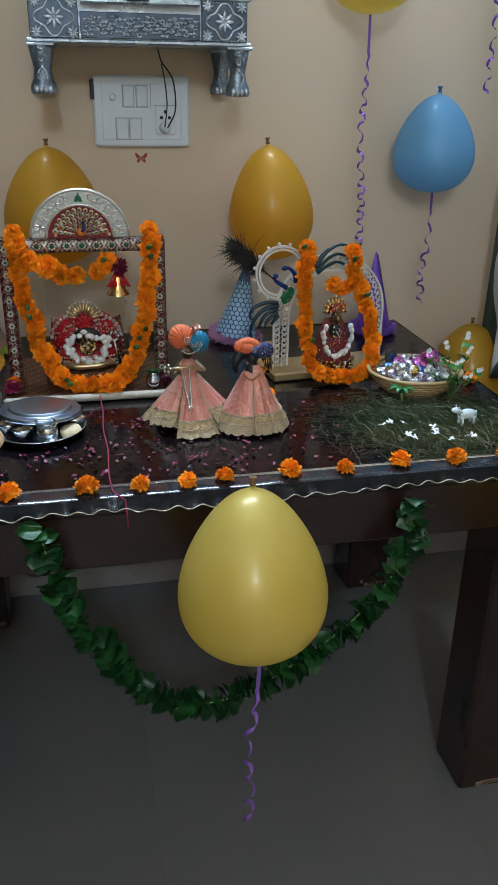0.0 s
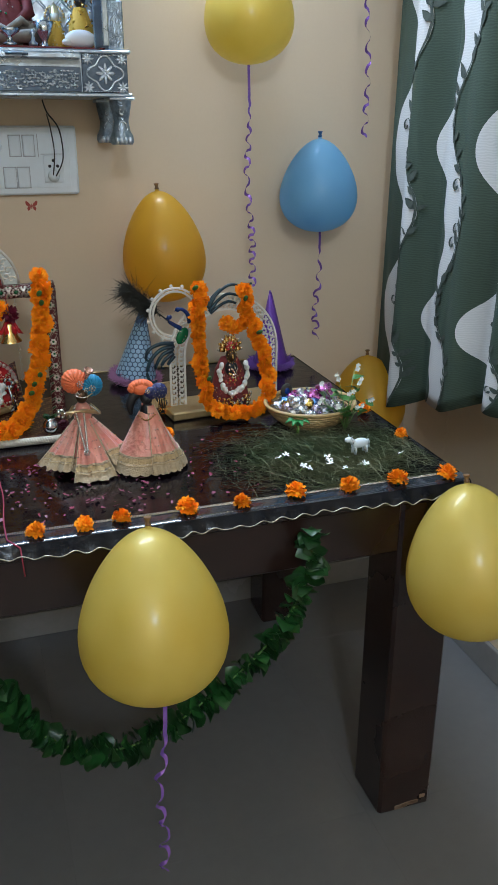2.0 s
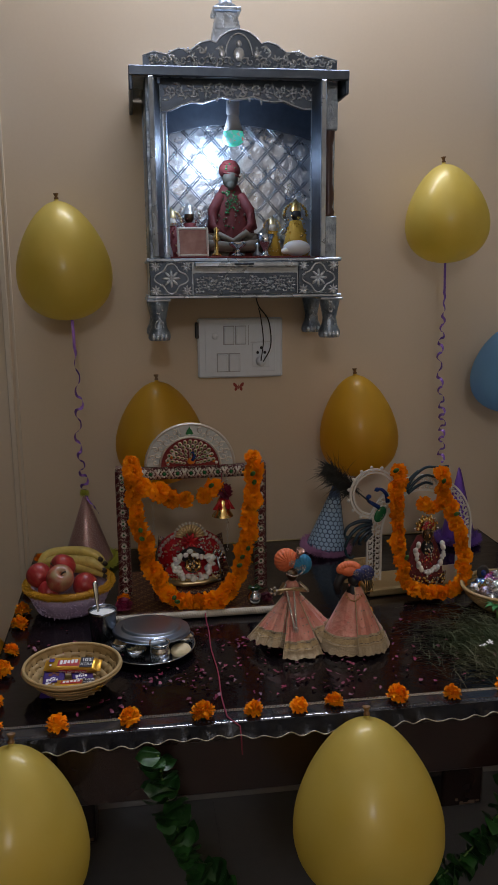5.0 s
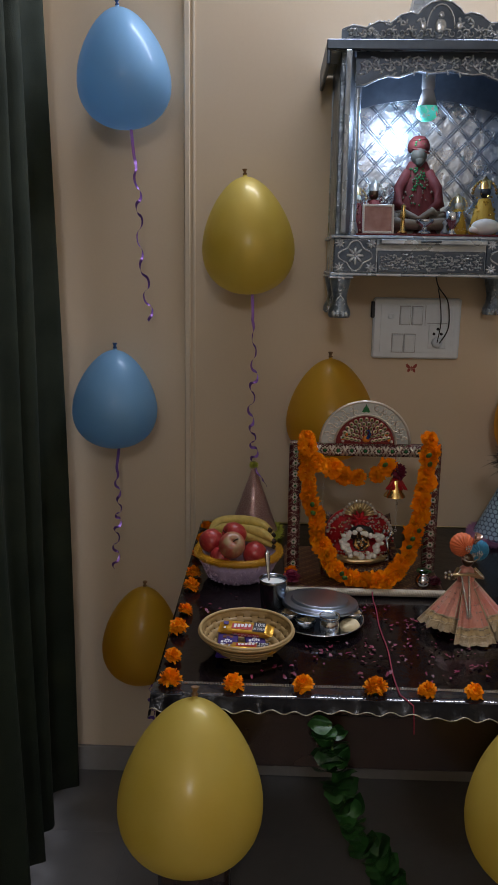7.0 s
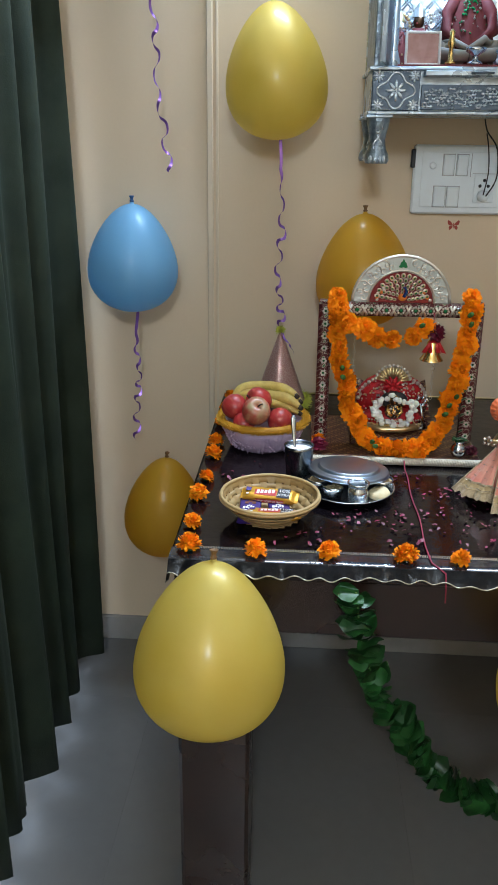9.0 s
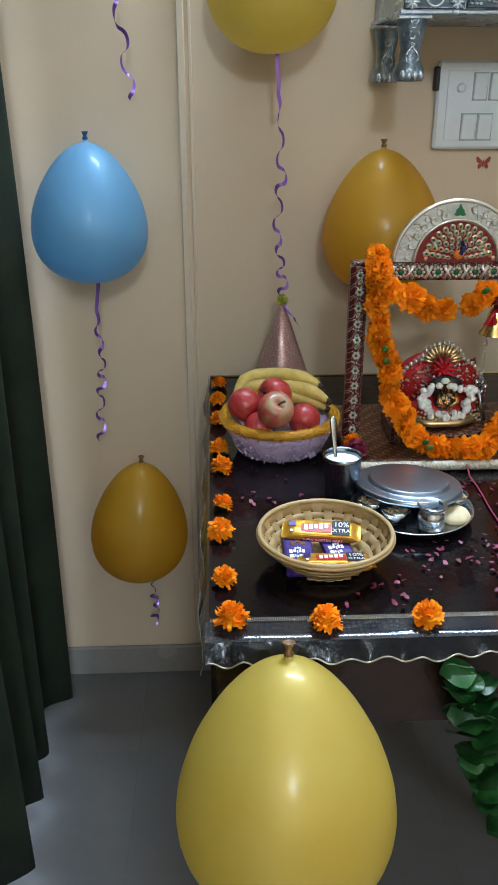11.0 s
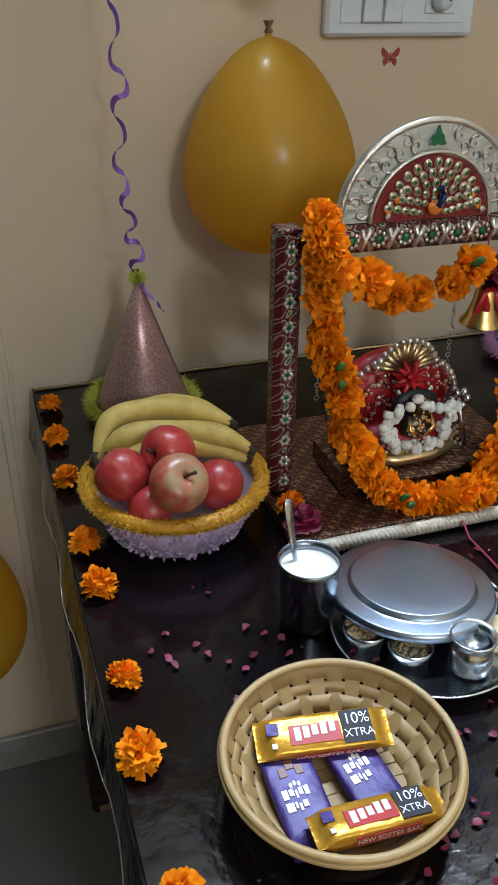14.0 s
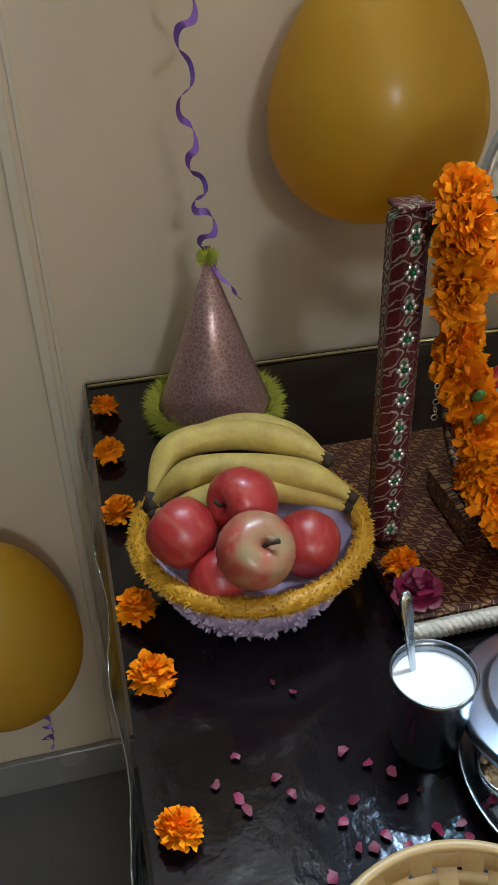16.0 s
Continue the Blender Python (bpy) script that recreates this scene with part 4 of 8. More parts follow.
tints.color_ramp.elements[0].color = (0.02, 0.5, 0.25, 1)
tints.color_ramp.elements[1].color = (0.6, 0.1, 0.08, 1)
tints.color_ramp.elements.new(0.55).color = (0.05, 0.6, 0.6, 1)
GLOW.node_tree.links.new(tints.outputs["Color"], gn["Principled BSDF"].inputs["Base Color"])
GLOW.node_tree.links.new(tints.outputs["Color"], gn["Principled BSDF"].inputs["Emission Color"])
gn["Principled BSDF"].inputs["Emission Strength"].default_value = 0.9


# ---- flowers ----
def petal(s, base, d, up, length, width, mat, rnd, frill=0.25):
    """One petal: a small bent, frilled sheet from base along d, curling up."""
    side = d.cross(up).normalized()
    mid = base + d * length * 0.55 + up * length * rnd.uniform(-0.05, 0.2)
    tip = base + d * length + up * length * rnd.uniform(-0.25, 0.3)
    j = lambda: Vector((rnd.uniform(-1, 1), rnd.uniform(-1, 1), rnd.uniform(-1, 1))) * width * frill
    vs = [base - side * width * 0.2, base + side * width * 0.2, mid - side * width * 0.5 + j(), mid + side * width * 0.5 + j(),
          tip - side * width * 0.45 + j(), tip + d * width * 0.15 + j(), tip + side * width * 0.45 + j()]
    s.add(vs, [(0, 1, 3, 2), (2, 3, 5), (2, 5, 4), (3, 6, 5)], mat, True)


def marigold_mesh(name, seed, mats, r=0.0225):
    rnd = random.Random(seed)
    s = Shape()
    s.ball((0, 0, r * 0.42), (r * 0.62, r * 0.62, r * 0.45), 0, 8, 5)
    for k, (count, tilt, reach) in enumerate(((22, -0.25, 1.0), (24, 0.05, 1.02), (23, 0.32, 1.0), (20, 0.6, 0.97), (17, 0.88, 0.95), (12, 1.15, 0.95), (7, 1.4, 0.93))):
        for i in range(count):
            a = 2 * math.pi * (i + rnd.uniform(-0.35, 0.35)) / count + k
            t = tilt + rnd.uniform(-0.15, 0.15)
            d = Vector((math.cos(a) * math.cos(t), math.sin(a) * math.cos(t), math.sin(t)))
            up = Vector((-math.cos(a) * math.sin(t), -math.sin(a) * math.sin(t), math.cos(t)))
            petal(s, Vector((0, 0, r * 0.36)) + d * r * 0.25, d, up, r * 0.66 * reach * rnd.uniform(0.8, 1.18), r * 0.31, 0, rnd, 0.28)
    s.lathe([(0.0, -0.004), (r * 0.22, -0.002), (r * 0.3, r * 0.25), (0, r * 0.36)], 7, 1)
    return s.mesh(name, mats)


MARIGOLDS = [marigold_mesh("marigold", k, [ORANGE, LEAF]) for k in range(5)]
frnd = random.Random(77)


def lone_marigold(x, y, label, size=1.0, lean=0.0):
    ob = new("marigold", MARIGOLDS[frnd.randrange(5)])
    m = Matrix.Translation((x, y, TZ + 0.0045)) @ Euler((frnd.uniform(-0.35, 0.15) + lean, frnd.uniform(-0.3, 0.3), frnd.uniform(0, 6.3))).to_matrix().to_4x4()
    ob.matrix_basis = m @ Matrix.Scale(size * 0.8, 4)
    return tagged(ob, label, "flower", "marigolds along the table edge")


ROW = "orange marigold head laid along the table's edge"
for x, q in ((-0.39, 1.1), (-0.291, 1.0), (-0.178, 0.98), (-0.067, 1.08), (0.012, 0.85), (0.084, 0.85), (0.143, 0.9), (0.248, 1.05), (0.341, 0.85), (0.436, 1.02), (0.537, 0.95), (0.624, 1.08), (0.716, 1.0)):
    lone_marigold(x, 1.3 + frnd.uniform(-0.004, 0.006), ROW, q)
for y, q in ((1.388, 0.85), (1.497, 1.0), (1.572, 0.85), (1.69, 1.0), (1.758, 0.95), (1.885, 0.9), (1.987, 0.85), (2.072, 0.85)):
    lone_marigold(-0.399, y, ROW, q, frnd.uniform(-0.3, 0.3))
for x, y, q in ((0.738, 1.5, 0.75), (0.735, 1.66, 0.85), (0.328, 1.79, 1.0)):
    lone_marigold(x, y, "orange marigold head lying on the dark table", q)


def sample(path, step):
    """Points at even steps along a smooth curve through the given ones."""
    pts = [Vector(p) for p in path]
    fine = []
    for i in range(len(pts) - 1):
        p0, p1, p2, p3 = pts[max(i - 1, 0)], pts[i], pts[i + 1], pts[min(i + 2, len(pts) - 1)]
        for k in range(12):
            t = k / 12
            fine.append(0.5 * ((2 * p1) + (p2 - p0) * t + (2 * p0 - 5 * p1 + 4 * p2 - p3) * t * t + (3 * p1 - p0 - 3 * p2 + p3) * t ** 3))
    fine.append(pts[-1])
    out, left = [fine[0]], step
    for a, b in zip(fine, fine[1:]):
        d = (b - a).length
        while d >= left:
            a = a + (b - a) * (left / d)
            d = (b - a).length
            out.append(a)
            left = step
        left -= d
    return out


def marigold_garland(path, label, step=0.023, size=1.0, seed=1):
    rnd = random.Random(seed)
    origin = Vector(path[0])
    g = thing("marigold_garland", origin, label, "garland")
    pts = sample(path, step)
    part("thread", Shape().tube([p - origin for p in pts], 0.0012, 5), STEM, g)
    for i, p in enumerate(pts):
        a, b = pts[max(i - 1, 0)], pts[min(i + 1, len(pts) - 1)]
        d = (b - a).normalized()
        out = (Vector((rnd.uniform(-1.2, 1.2), -1, rnd.uniform(-0.6, 0.9))) - d * 0.25 * rnd.choice((-1, 1))).normalized()
        m = Matrix.Translation(p - origin + Vector((rnd.uniform(-0.005, 0.005), rnd.uniform(-0.004, 0.004), 0)) - out * 0.006) @ out.to_track_quat("Z", "Y").to_matrix().to_4x4()
        part("marigold", MARIGOLDS[rnd.randrange(5)], None, g, "", m @ Matrix.Scale(size * rnd.uniform(0.85, 1.15), 4))
        if rnd.random() < 0.22:
            leaf = Shape().ball((0, 0, 0), (0.005, 0.003, 0.008), 0, 8, 5)
            part("flower_bud", leaf, FRESH_LEAF, g, "green flower base", Matrix.Translation(p - origin + Vector((rnd.uniform(-0.014, 0.014), -0.019, 0.008))) @ Euler((0.6, rnd.uniform(-1, 1), 0)).to_matrix().to_4x4())
    return g


# ---- leaf garland along the table's front ----
def leaf_mesh(name, seed, size, mat=LEAF):
    rnd = random.Random(seed)
    s = Shape()
    rows = []
    for i in range(7):
        t = i / 6
        w = size * 0.52 * math.sin(math.pi * min(1, t * 0.93 + 0.06)) ** 0.8
        fold = size * 0.3 * math.sin(t * 3 + seed)
        rows.append([(x * w, 0.18 * abs(x) * w + fold * t + rnd.uniform(-1, 1) * size * 0.03, size * t) for x in (-1, -0.5, 0, 0.5, 1)])
    return s.grid(rows).mesh(name, mat)


LEAVES = [leaf_mesh("leaf", k, 0.034) for k in range(4)]
path = [(-0.14, 1.262, 0.728), (-0.126, 1.258, 0.64), (-0.108, 1.256, 0.59), (-0.058, 1.256, 0.5), (0.01, 1.254, 0.405), (0.1, 1.252, 0.368), (0.187, 1.252, 0.385), (0.275, 1.252, 0.44), (0.352, 1.254, 0.497), (0.407, 1.256, 0.56), (0.441, 1.258, 0.63), (0.447, 1.262, 0.72)]
g = thing("leaf_garland", path[0], "dark green leaf garland swagged below the table's front edge", "garland")
pts = sample(path, 0.0037)
origin = Vector(path[0])
part("string", Shape().tube([p - origin for p in pts[::3]], 0.002, 5), STEM, g)
rnd = random.Random(21)
for i, p in enumerate(pts):
    a, b = pts[max(i - 1, 0)], pts[min(i + 1, len(pts) - 1)]
    d = (b - a).normalized()
    q = Vector((rnd.uniform(-1, 1), rnd.uniform(-0.75, 0.4), rnd.uniform(-1, 1)))
    out = (q - d * q.dot(d) * 0.9).normalized()
    m = Matrix.Translation(p - origin - out * 0.004) @ Matrix((d.cross(out), d, out)).transposed().to_4x4() @ Matrix.Rotation(rnd.gauss(0, 0.5), 4, "Z")
    part("leaf", LEAVES[rnd.randrange(4)], None, g, "", m @ Matrix.Scale(rnd.uniform(0.75, 1.2), 4))

# ---- swing shrine ----
SX0, SX1, SYF, SYB = -0.206, 0.116, 1.682, 1.93
sw = thing("swing_shrine", ((SX0 + SX1) / 2, 1.8, TZ), "maroon and silver brocade swing frame with an arched crest", "shrine")
O = Vector(((SX0 + SX1) / 2, 1.8, TZ))
rel = lambda x, y, z: (x - O.x, y - O.y, z - O.z)
part("base", Shape().box(rel((SX0 + SX1) / 2, (SYF + SYB) / 2 + 0.004, TZ + 0.0095), (SX1 - SX0, SYB - SYF - 0.008, 0.015), 0, 0.002), BROCADE_GOLD, sw)
s = Shape()
for ph in (0, 2.094, 4.189):
    s.tube([rel(SX0 - 0.002 + (SX1 - SX0 + 0.004) * k / 330, SYF + 0.0036 * math.cos(0.42 * k + ph), TZ + 0.0102 + 0.0042 * math.sin(0.42 * k + ph)) for k in range(331)], 0.0038, 6)
part("front_edging", s, CREAM_BRAID, sw, "cream and silver braided edging")
for x in (SX0 + 0.018, SX1 - 0.016):
    studs = Shape()
    for k in range(11):
        c = Vector(rel(x, 1.7715, TZ + 0.034 + 0.0245 * k))
        for q in range(6):
            studs.ball(c + Vector((0.0042 * math.cos(q * 1.047), 0, 0.0042 * math.sin(q * 1.047))), (0.0024, 0.0012, 0.0024), 0, 6, 4)
        studs.ball(c, (0.0022, 0.0018, 0.0022), 1, 6, 4)
    post = part("post", Shape().box(rel(x, 1.785, TZ + 0.156), (0.026, 0.026, 0.28), 0, 0.006), BROCADE, sw)
    part("cap", Shape().box(rel(x, 1.785, TZ + 0.2965), (0.023, 0.023, 0.004), 0, 0.0015), BROCADE, post)
    tagged(part("flower_studs", studs, [SILVER_FOIL, GREEN_ENAMEL], post, "small silver flowers with green centres"), kind="stuff")
beam = part("beam", Shape().box(rel((SX0 + SX1) / 2, 1.785, TZ + 0.283), (SX1 - SX0 - 0.062, 0.024, 0.026), 0, 0.006), BROCADE, sw)
for k in range(10):
    x = SX0 + 0.05 + (SX1 - SX0 - 0.1) * (k - 0.5) / 8
    s = Shape()
    for sg in (-1, 1):
        s.tube([rel(x - 0.005, 1.7725, TZ + 0.283 - sg * 0.0095), rel(x, 1.772, TZ + 0.283), rel(x + 0.005, 1.7725, TZ + 0.283 + sg * 0.0095)], [0.0034, 0.0018, 0.0034], 6)
    part("cross_motif", s, SILVER_FOIL, beam, "silver cross motif")
for k in range(9):
    s = Shape()
    x = SX0 + 0.05 + (SX1 - SX0 - 0.1) * k / 8
    for a in range(8):
        s.ball(rel(x + 0.0065 * math.cos(a * math.pi / 4), 1.7725, TZ + 0.283 + 0.0065 * math.sin(a * math.pi / 4)), (0.0024, 0.0014, 0.0024), 0, 6, 4)
    s.ball(rel(x, 1.772, TZ + 0.283), (0.0038, 0.0016, 0.0038), 1, 8, 4)
    part("rosette", s, [SILVER_FOIL, GREEN_ENAMEL], beam, "silver rosette with a green centre")
AX, AZ, AR = -0.046, TZ + 0.297, 0.092
arc = [(AR * math.cos(math.pi * i / 32), AR * 0.95 * math.sin(math.pi * i / 32)) for i in range(33)]
crest = part("crest", Shape().plate(arc, 0.012, 0, Matrix.Translation(rel(AX, 1.787, AZ))), SILVER_WHITE, sw, "silver and white half-round crest")
part("rim", Shape().tube([rel(AX + x, 1.782, AZ + z) for x, z in arc], 0.0032, 6), SILVER_FOIL, crest, "beaded silver rim")
inner = [(0.06 * math.cos(math.pi * i / 24), 0.058 * math.sin(math.pi * i / 24)) for i in range(25)]
part("red_panel", Shape().plate(inner, 0.004, 0, Matrix.Translation(rel(AX, 1.779, AZ))), RED_ENAMEL, crest, "dark red enamel panel")
s = Shape()
for ringr, count, size in ((0.047, 13, 1.0), (0.038, 12, 0.95), (0.029, 9, 0.9), (0.021, 7, 0.8), (0.014, 5, 0.7)):
    for i in range(count):
        a = math.pi * (0.06 + 0.88 * i / (count - 1))
        m = Matrix.Translation(rel(AX + 0.001 + ringr * math.cos(a), 1.7758, AZ + 0.004 + ringr * math.sin(a))) @ Euler((0, math.pi / 2 - a, 0)).to_matrix().to_4x4()
        s.ball((0, 0, 0), (0.0047 * size, 0.0014, 0.0056 * size), 0, 9, 5, m)
        s.ball((0, -0.0012, 0.0004), (0.0033 * size, 0.0008, 0.004 * size), 4, 8, 4, m)
        s.ball((0, -0.0019, 0.0008), (0.0018 * size, 0.0006, 0.0024 * size), 1, 6, 4, m)
s.ball(rel(AX + 0.002, 1.774, AZ + 0.011), (0.0085, 0.003, 0.0075), 3, 10, 6)
s.tube([rel(AX + 0.004, 1.773, AZ + 0.012), rel(AX + 0.009, 1.772, AZ + 0.022), rel(AX + 0.006, 1.772, AZ + 0.03), rel(AX + 0.001, 1.772, AZ + 0.029)], [0.004, 0.003, 0.0025, 0.001], 7, 2)
for x in (-0.05, 0.05):
    for k in range(7):
        s.ball(rel(AX + x * (1 - 0.05 * k) + 0.004 * math.cos(k * 1.3), 1.775, AZ + 0.006 + 0.0035 * k), (0.0036, 0.0014, 0.0036), (0, 3, 0)[k % 3], 7, 4)
part("peacock_relief", s, [SILVER_FOIL, GREEN_ENAMEL, BLUE_ENAMEL, ORANGE_ENAMEL, GILT], crest, "silver peacock with a fanned tail")
part("panel_rim", Shape().tube([rel(AX + 1.05 * x, 1.777, AZ + 1.05 * z) for x, z in inner], 0.0022, 6), SILVER_FOIL, crest, "silver rim round the red panel")
tri = [(-0.0085, 0.067), (-0.004, 0.0655), (0, 0.067), (0.004, 0.0655), (0.0085, 0.067), (0.006, 0.071), (0.0055, 0.0745), (0.0025, 0.077), (0, 0.083), (-0.0025, 0.077), (-0.0055, 0.0745), (-0.006, 0.071)]
part("leaf_motif", Shape().plate(tri, 0.004, 0, Matrix.Translation(rel(AX, 1.78, AZ))), GREEN_ENAMEL, crest, "green enamel leaf")
for i in range(26):
    a = math.pi * (0.04 + 0.92 * i / 25)
    if abs(i - 12.5) < 1.6:
        continue
    r = 0.0755 + 0.004 * (-1) ** i
    sg = 1 if i < 13 else -1
    pts = []
    for k in range(12):
        g, v = 0.0075 * (1 - k / 14), sg * (k * 0.55 + 3.1 * (i % 2))
        px, pz = g * math.cos(v), 0.9 * g * math.sin(v)
        pts.append(rel(AX + (r + px) * math.cos(a) - pz * math.sin(a), 1.7805, AZ + 0.96 * ((r + px) * math.sin(a) + pz * math.cos(a))))
    part("scroll", Shape().tube(pts, [0.0019 - 0.0001 * k for k in range(12)], 5), SILVER_FOIL, crest, "raised silver scroll")
# cradle seat hung inside the frame
s = Shape()
rows = []
for i in range(9):
    t = i / 8
    rows.append([rel(-0.045 + (x - 0.5) * (0.17 - 0.03 * t), 1.735 + 0.12 * t + 0.02 * math.sin(math.pi * t), TZ + 0.03 + 0.075 * t * t + 0.02 * (2 * x - 1) ** 2) for x in [j / 12 for j in range(13)]])
seat = part("seat", s.grid(rows), BROCADE_GOLD, sw, "brocade cradle seat")
seat.modifiers.new("thick", "SOLIDIFY").thickness = 0.006
for x in (-0.12, 0.03):
    part("seat_block", Shape().box(rel(x, 1.79, TZ + 0.032), (0.02, 0.09, 0.03), 0, 0.004), BROCADE_GOLD, sw)
s = Shape()
for x in (-0.125, 0.036):
    for k in range(24):
        s.ring((0, 0, 0), 0.0028, 0.0007, 0, 8, 4, Matrix.Translation(rel(x, 1.84, TZ + 0.09 + 0.0078 * k)) @ Euler((math.pi / 2, 0, (k % 2) * math.pi / 2)).to_matrix().to_4x4())
tagged(part("chain", s, SILVER_FOIL, sw, "fine metal chain"), kind="stuff")

prnd = random.Random(60)
s = Shape()  # small dressed deity figure, plain shapes in one mesh
s.ball((0, 0.018, 0.05), (0.072, 0.03, 0.055), 0, 24, 12)
for k in range(150):
    a, b = prnd.uniform(0, 6.28), 0.072 * math.sqrt(prnd.random())
    s.ball((b * math.cos(a), -0.012 + 0.0001 * k / 150, 0.05 + 0.75 * b * math.sin(a)), prnd.uniform(0.0012, 0.003), (4, 5, 6)[k % 3], 5, 4)
s.ball((0, -0.012, 0.02), (0.06, 0.035, 0.02), 0, 20, 8)
for k in range(22):
    a = math.pi * (0.02 + 0.96 * k / 21)
    s.ball((0.068 * math.cos(a), -0.004, 0.052 + 0.052 * math.sin(a)), 0.0042, 5, 8, 5)
prnd = random.Random(61)
for k in range(64):
    a = 2 * math.pi * k / 64 + prnd.uniform(-0.1, 0.1)
    q = 0.033 + prnd.uniform(-0.006, 0.006) - (0.008 if math.sin(a) > 0.6 else 0)
    if 0.55 < (a % 6.283) < 2.6 and k % 3:
        continue
    s.ball((q * 1.1 * math.cos(a), -0.05 - 0.004 * math.sin(a) + prnd.uniform(-0.004, 0.003), 0.048 + q * math.sin(a)), (prnd.uniform(0.0045, 0.008), 0.006, prnd.uniform(0.0045, 0.008)), 1, 6, 4)
for k in range(90):
    a, b = prnd.uniform(0, math.pi), prnd.uniform(0.15, 1)
    s.ball((0.066 * b * math.cos(a), -0.012 - 0.006 * (1 - b), 0.05 + 0.05 * b * math.sin(a)), prnd.uniform(0.001, 0.0024), 5, 5, 4)
for k in range(24):
    t = k / 23 * 2 - 1
    s.ball((0.064 * t, -0.046 + 0.02 * t * t, 0.012), 0.0034, 4, 6, 4)
    s.ball((0.062 * t, -0.049 + 0.02 * t * t, 0.022), 0.0022, 5, 6, 4)
for k in range(60):
    s.ball((prnd.uniform(-0.058, 0.058), -0.047 + prnd.uniform(0, 0.006), prnd.uniform(0.004, 0.026)), prnd.uniform(0.0012, 0.0028), 4 if k % 2 else 5, 5, 4)
s.ball((0, -0.036, 0.063), (0.027, 0.009, 0.018), 2, 16, 8)
s.ball((0, -0.046, 0.064), (0.0095, 0.009, 0.012), 8, 12, 8)
s.ball((0, -0.046, 0.043), (0.018, 0.01, 0.016), 2, 12, 8)
for k in range(14):
    s.ball((0.0095 * math.cos(k * 0.45), -0.053, 0.064 + 0.012 * math.sin(k * 0.45)), 0.0016, 3, 6, 4)
s.ball((0, -0.0555, 0.063), (0.002, 0.002, 0.004), 3, 7, 5)
for k in range(44):
    a, b = prnd.uniform(0, 6.28), prnd.random()
    s.ball((0.015 * b * math.cos(a), -0.0555 + 0.003 * b, 0.044 + 0.014 * b * math.sin(a)), prnd.uniform(0.001, 0.003), 3 if k % 3 else 5, 6, 4)
for x in (-0.011, 0.011):
    s.tube([(x, -0.05, 0.056), (1.3 * x, -0.056, 0.044), (0.3 * x, -0.058, 0.036)], [0.003, 0.0034, 0.0026], 7, 3)
for k in range(13):
    a = math.pi * (0.08 + 0.84 * k / 12)
    d = Vector((math.cos(a), 0, math.sin(a)))
    s.tube([Vector((-0.003, -0.018 + 0.003 * (k % 2), 0.092)) + d * 0.008, Vector((-0.003, -0.016 - 0.003 * (k % 2), 0.092)) + d * 0.032], [0.0016, 0.0034], 5, 4)
    s.ball(Vector((-0.003, -0.018, 0.092)) + d * 0.035, 0.0036, 5, 7, 5)
for k in range(26):
    a, b = k * 2.4, math.acos(1 - 2 * (k + 0.5) / 26)
    d = Vector((math.sin(b) * math.cos(a), math.sin(b) * math.sin(a) * 0.7, math.cos(b)))
    s.tube([Vector((-0.003, -0.028, 0.088)), Vector((-0.003, -0.028, 0.088)) + d * 0.021], [0.007, 0.0015], 5, 6)
for k in range(14):
    a = math.pi * (1.1 + 0.8 * k / 13)
    s.ball((0.02 * math.cos(a), -0.034, 0.083 + 0.016 * math.sin(a)), 0.0022, 1, 6, 4)
s.tube([(-0.05, -0.042, 0.008), (-0.02, -0.05, 0.005), (0.02, -0.05, 0.006), (0.05, -0.042, 0.01)], 0.006, 7, 4)
s.tube([(0.052, -0.04, 0.058), (0.056, -0.044, 0.036), (0.062, -0.046, 0.008)], [0.003, 0.003, 0.004], 7, 7)
for k in range(6):
    s.ball((0.052 + 0.009 * math.cos(k * 1.05), -0.04, 0.062 + 0.009 * math.sin(k * 1.05)), 0.005, 7, 7, 5)
solid("deity_figure", s, [RED_CLOTH, WHITE_PETAL, BLACK, BRASS, GILT, SILVER_FOIL, RED_CLOTH, STEEL, DARK_IDOL],
      "small dressed deity figure in red with white flower necklace", "figurine", m=Matrix.Translation((-0.047, 1.8, TZ + 0.045)))

bell = thing("brass_bell", (0.018, 1.762, 0.955), "small brass bell tied with red ribbon in the swing", "bell")
part("body", Shape().lathe([(0.0225, -0.004), (0.022, -0.002), (0.0165, 0.005), (0.0125, 0.018), (0.0105, 0.03), (0.006, 0.036), (0, 0.037)], 24).lathe([(0.0185, 0.001), (0.012, 0.01), (0.008, 0.03), (0, 0.031)], 20), BRASS, bell)
part("clapper", Shape().tube([(0, 0, 0.03), (0, 0, -0.004)], 0.0011, 5).ball((0, 0, -0.005), 0.0042, 0, 10, 6), BRASS, bell)
s = Shape()
for a in (-0.8, -0.2, 0.5, 1.1):
    s.add([(0.003 * math.sin(a), -0.006, 0.04), (0.003 * math.sin(a) + 0.006, -0.006, 0.04), (0.024 * math.sin(a) + 0.004, -0.013, 0.012), (0.024 * math.sin(a) - 0.005, -0.014, 0.014)], [(0, 1, 2, 3)])
part("bow", s, RED_CLOTH, bell, "red ribbon bow").modifiers.new("thick", "SOLIDIFY").thickness = 0.0008
s = Shape()
rnd = random.Random(4)
for k in range(46):
    a, b = k * 2.4, math.acos(1 - 2 * (k + 0.5) / 46)
    d = Vector((math.sin(b) * math.cos(a), math.sin(b) * math.sin(a), math.cos(b)))
    petal(s, Vector((0.004, -0.008, 0.05)) + d * 0.004, d, d.orthogonal().normalized(), 0.012, 0.009, 0, rnd)
part("flower", s, MAROON_PETAL, bell, "maroon flower")
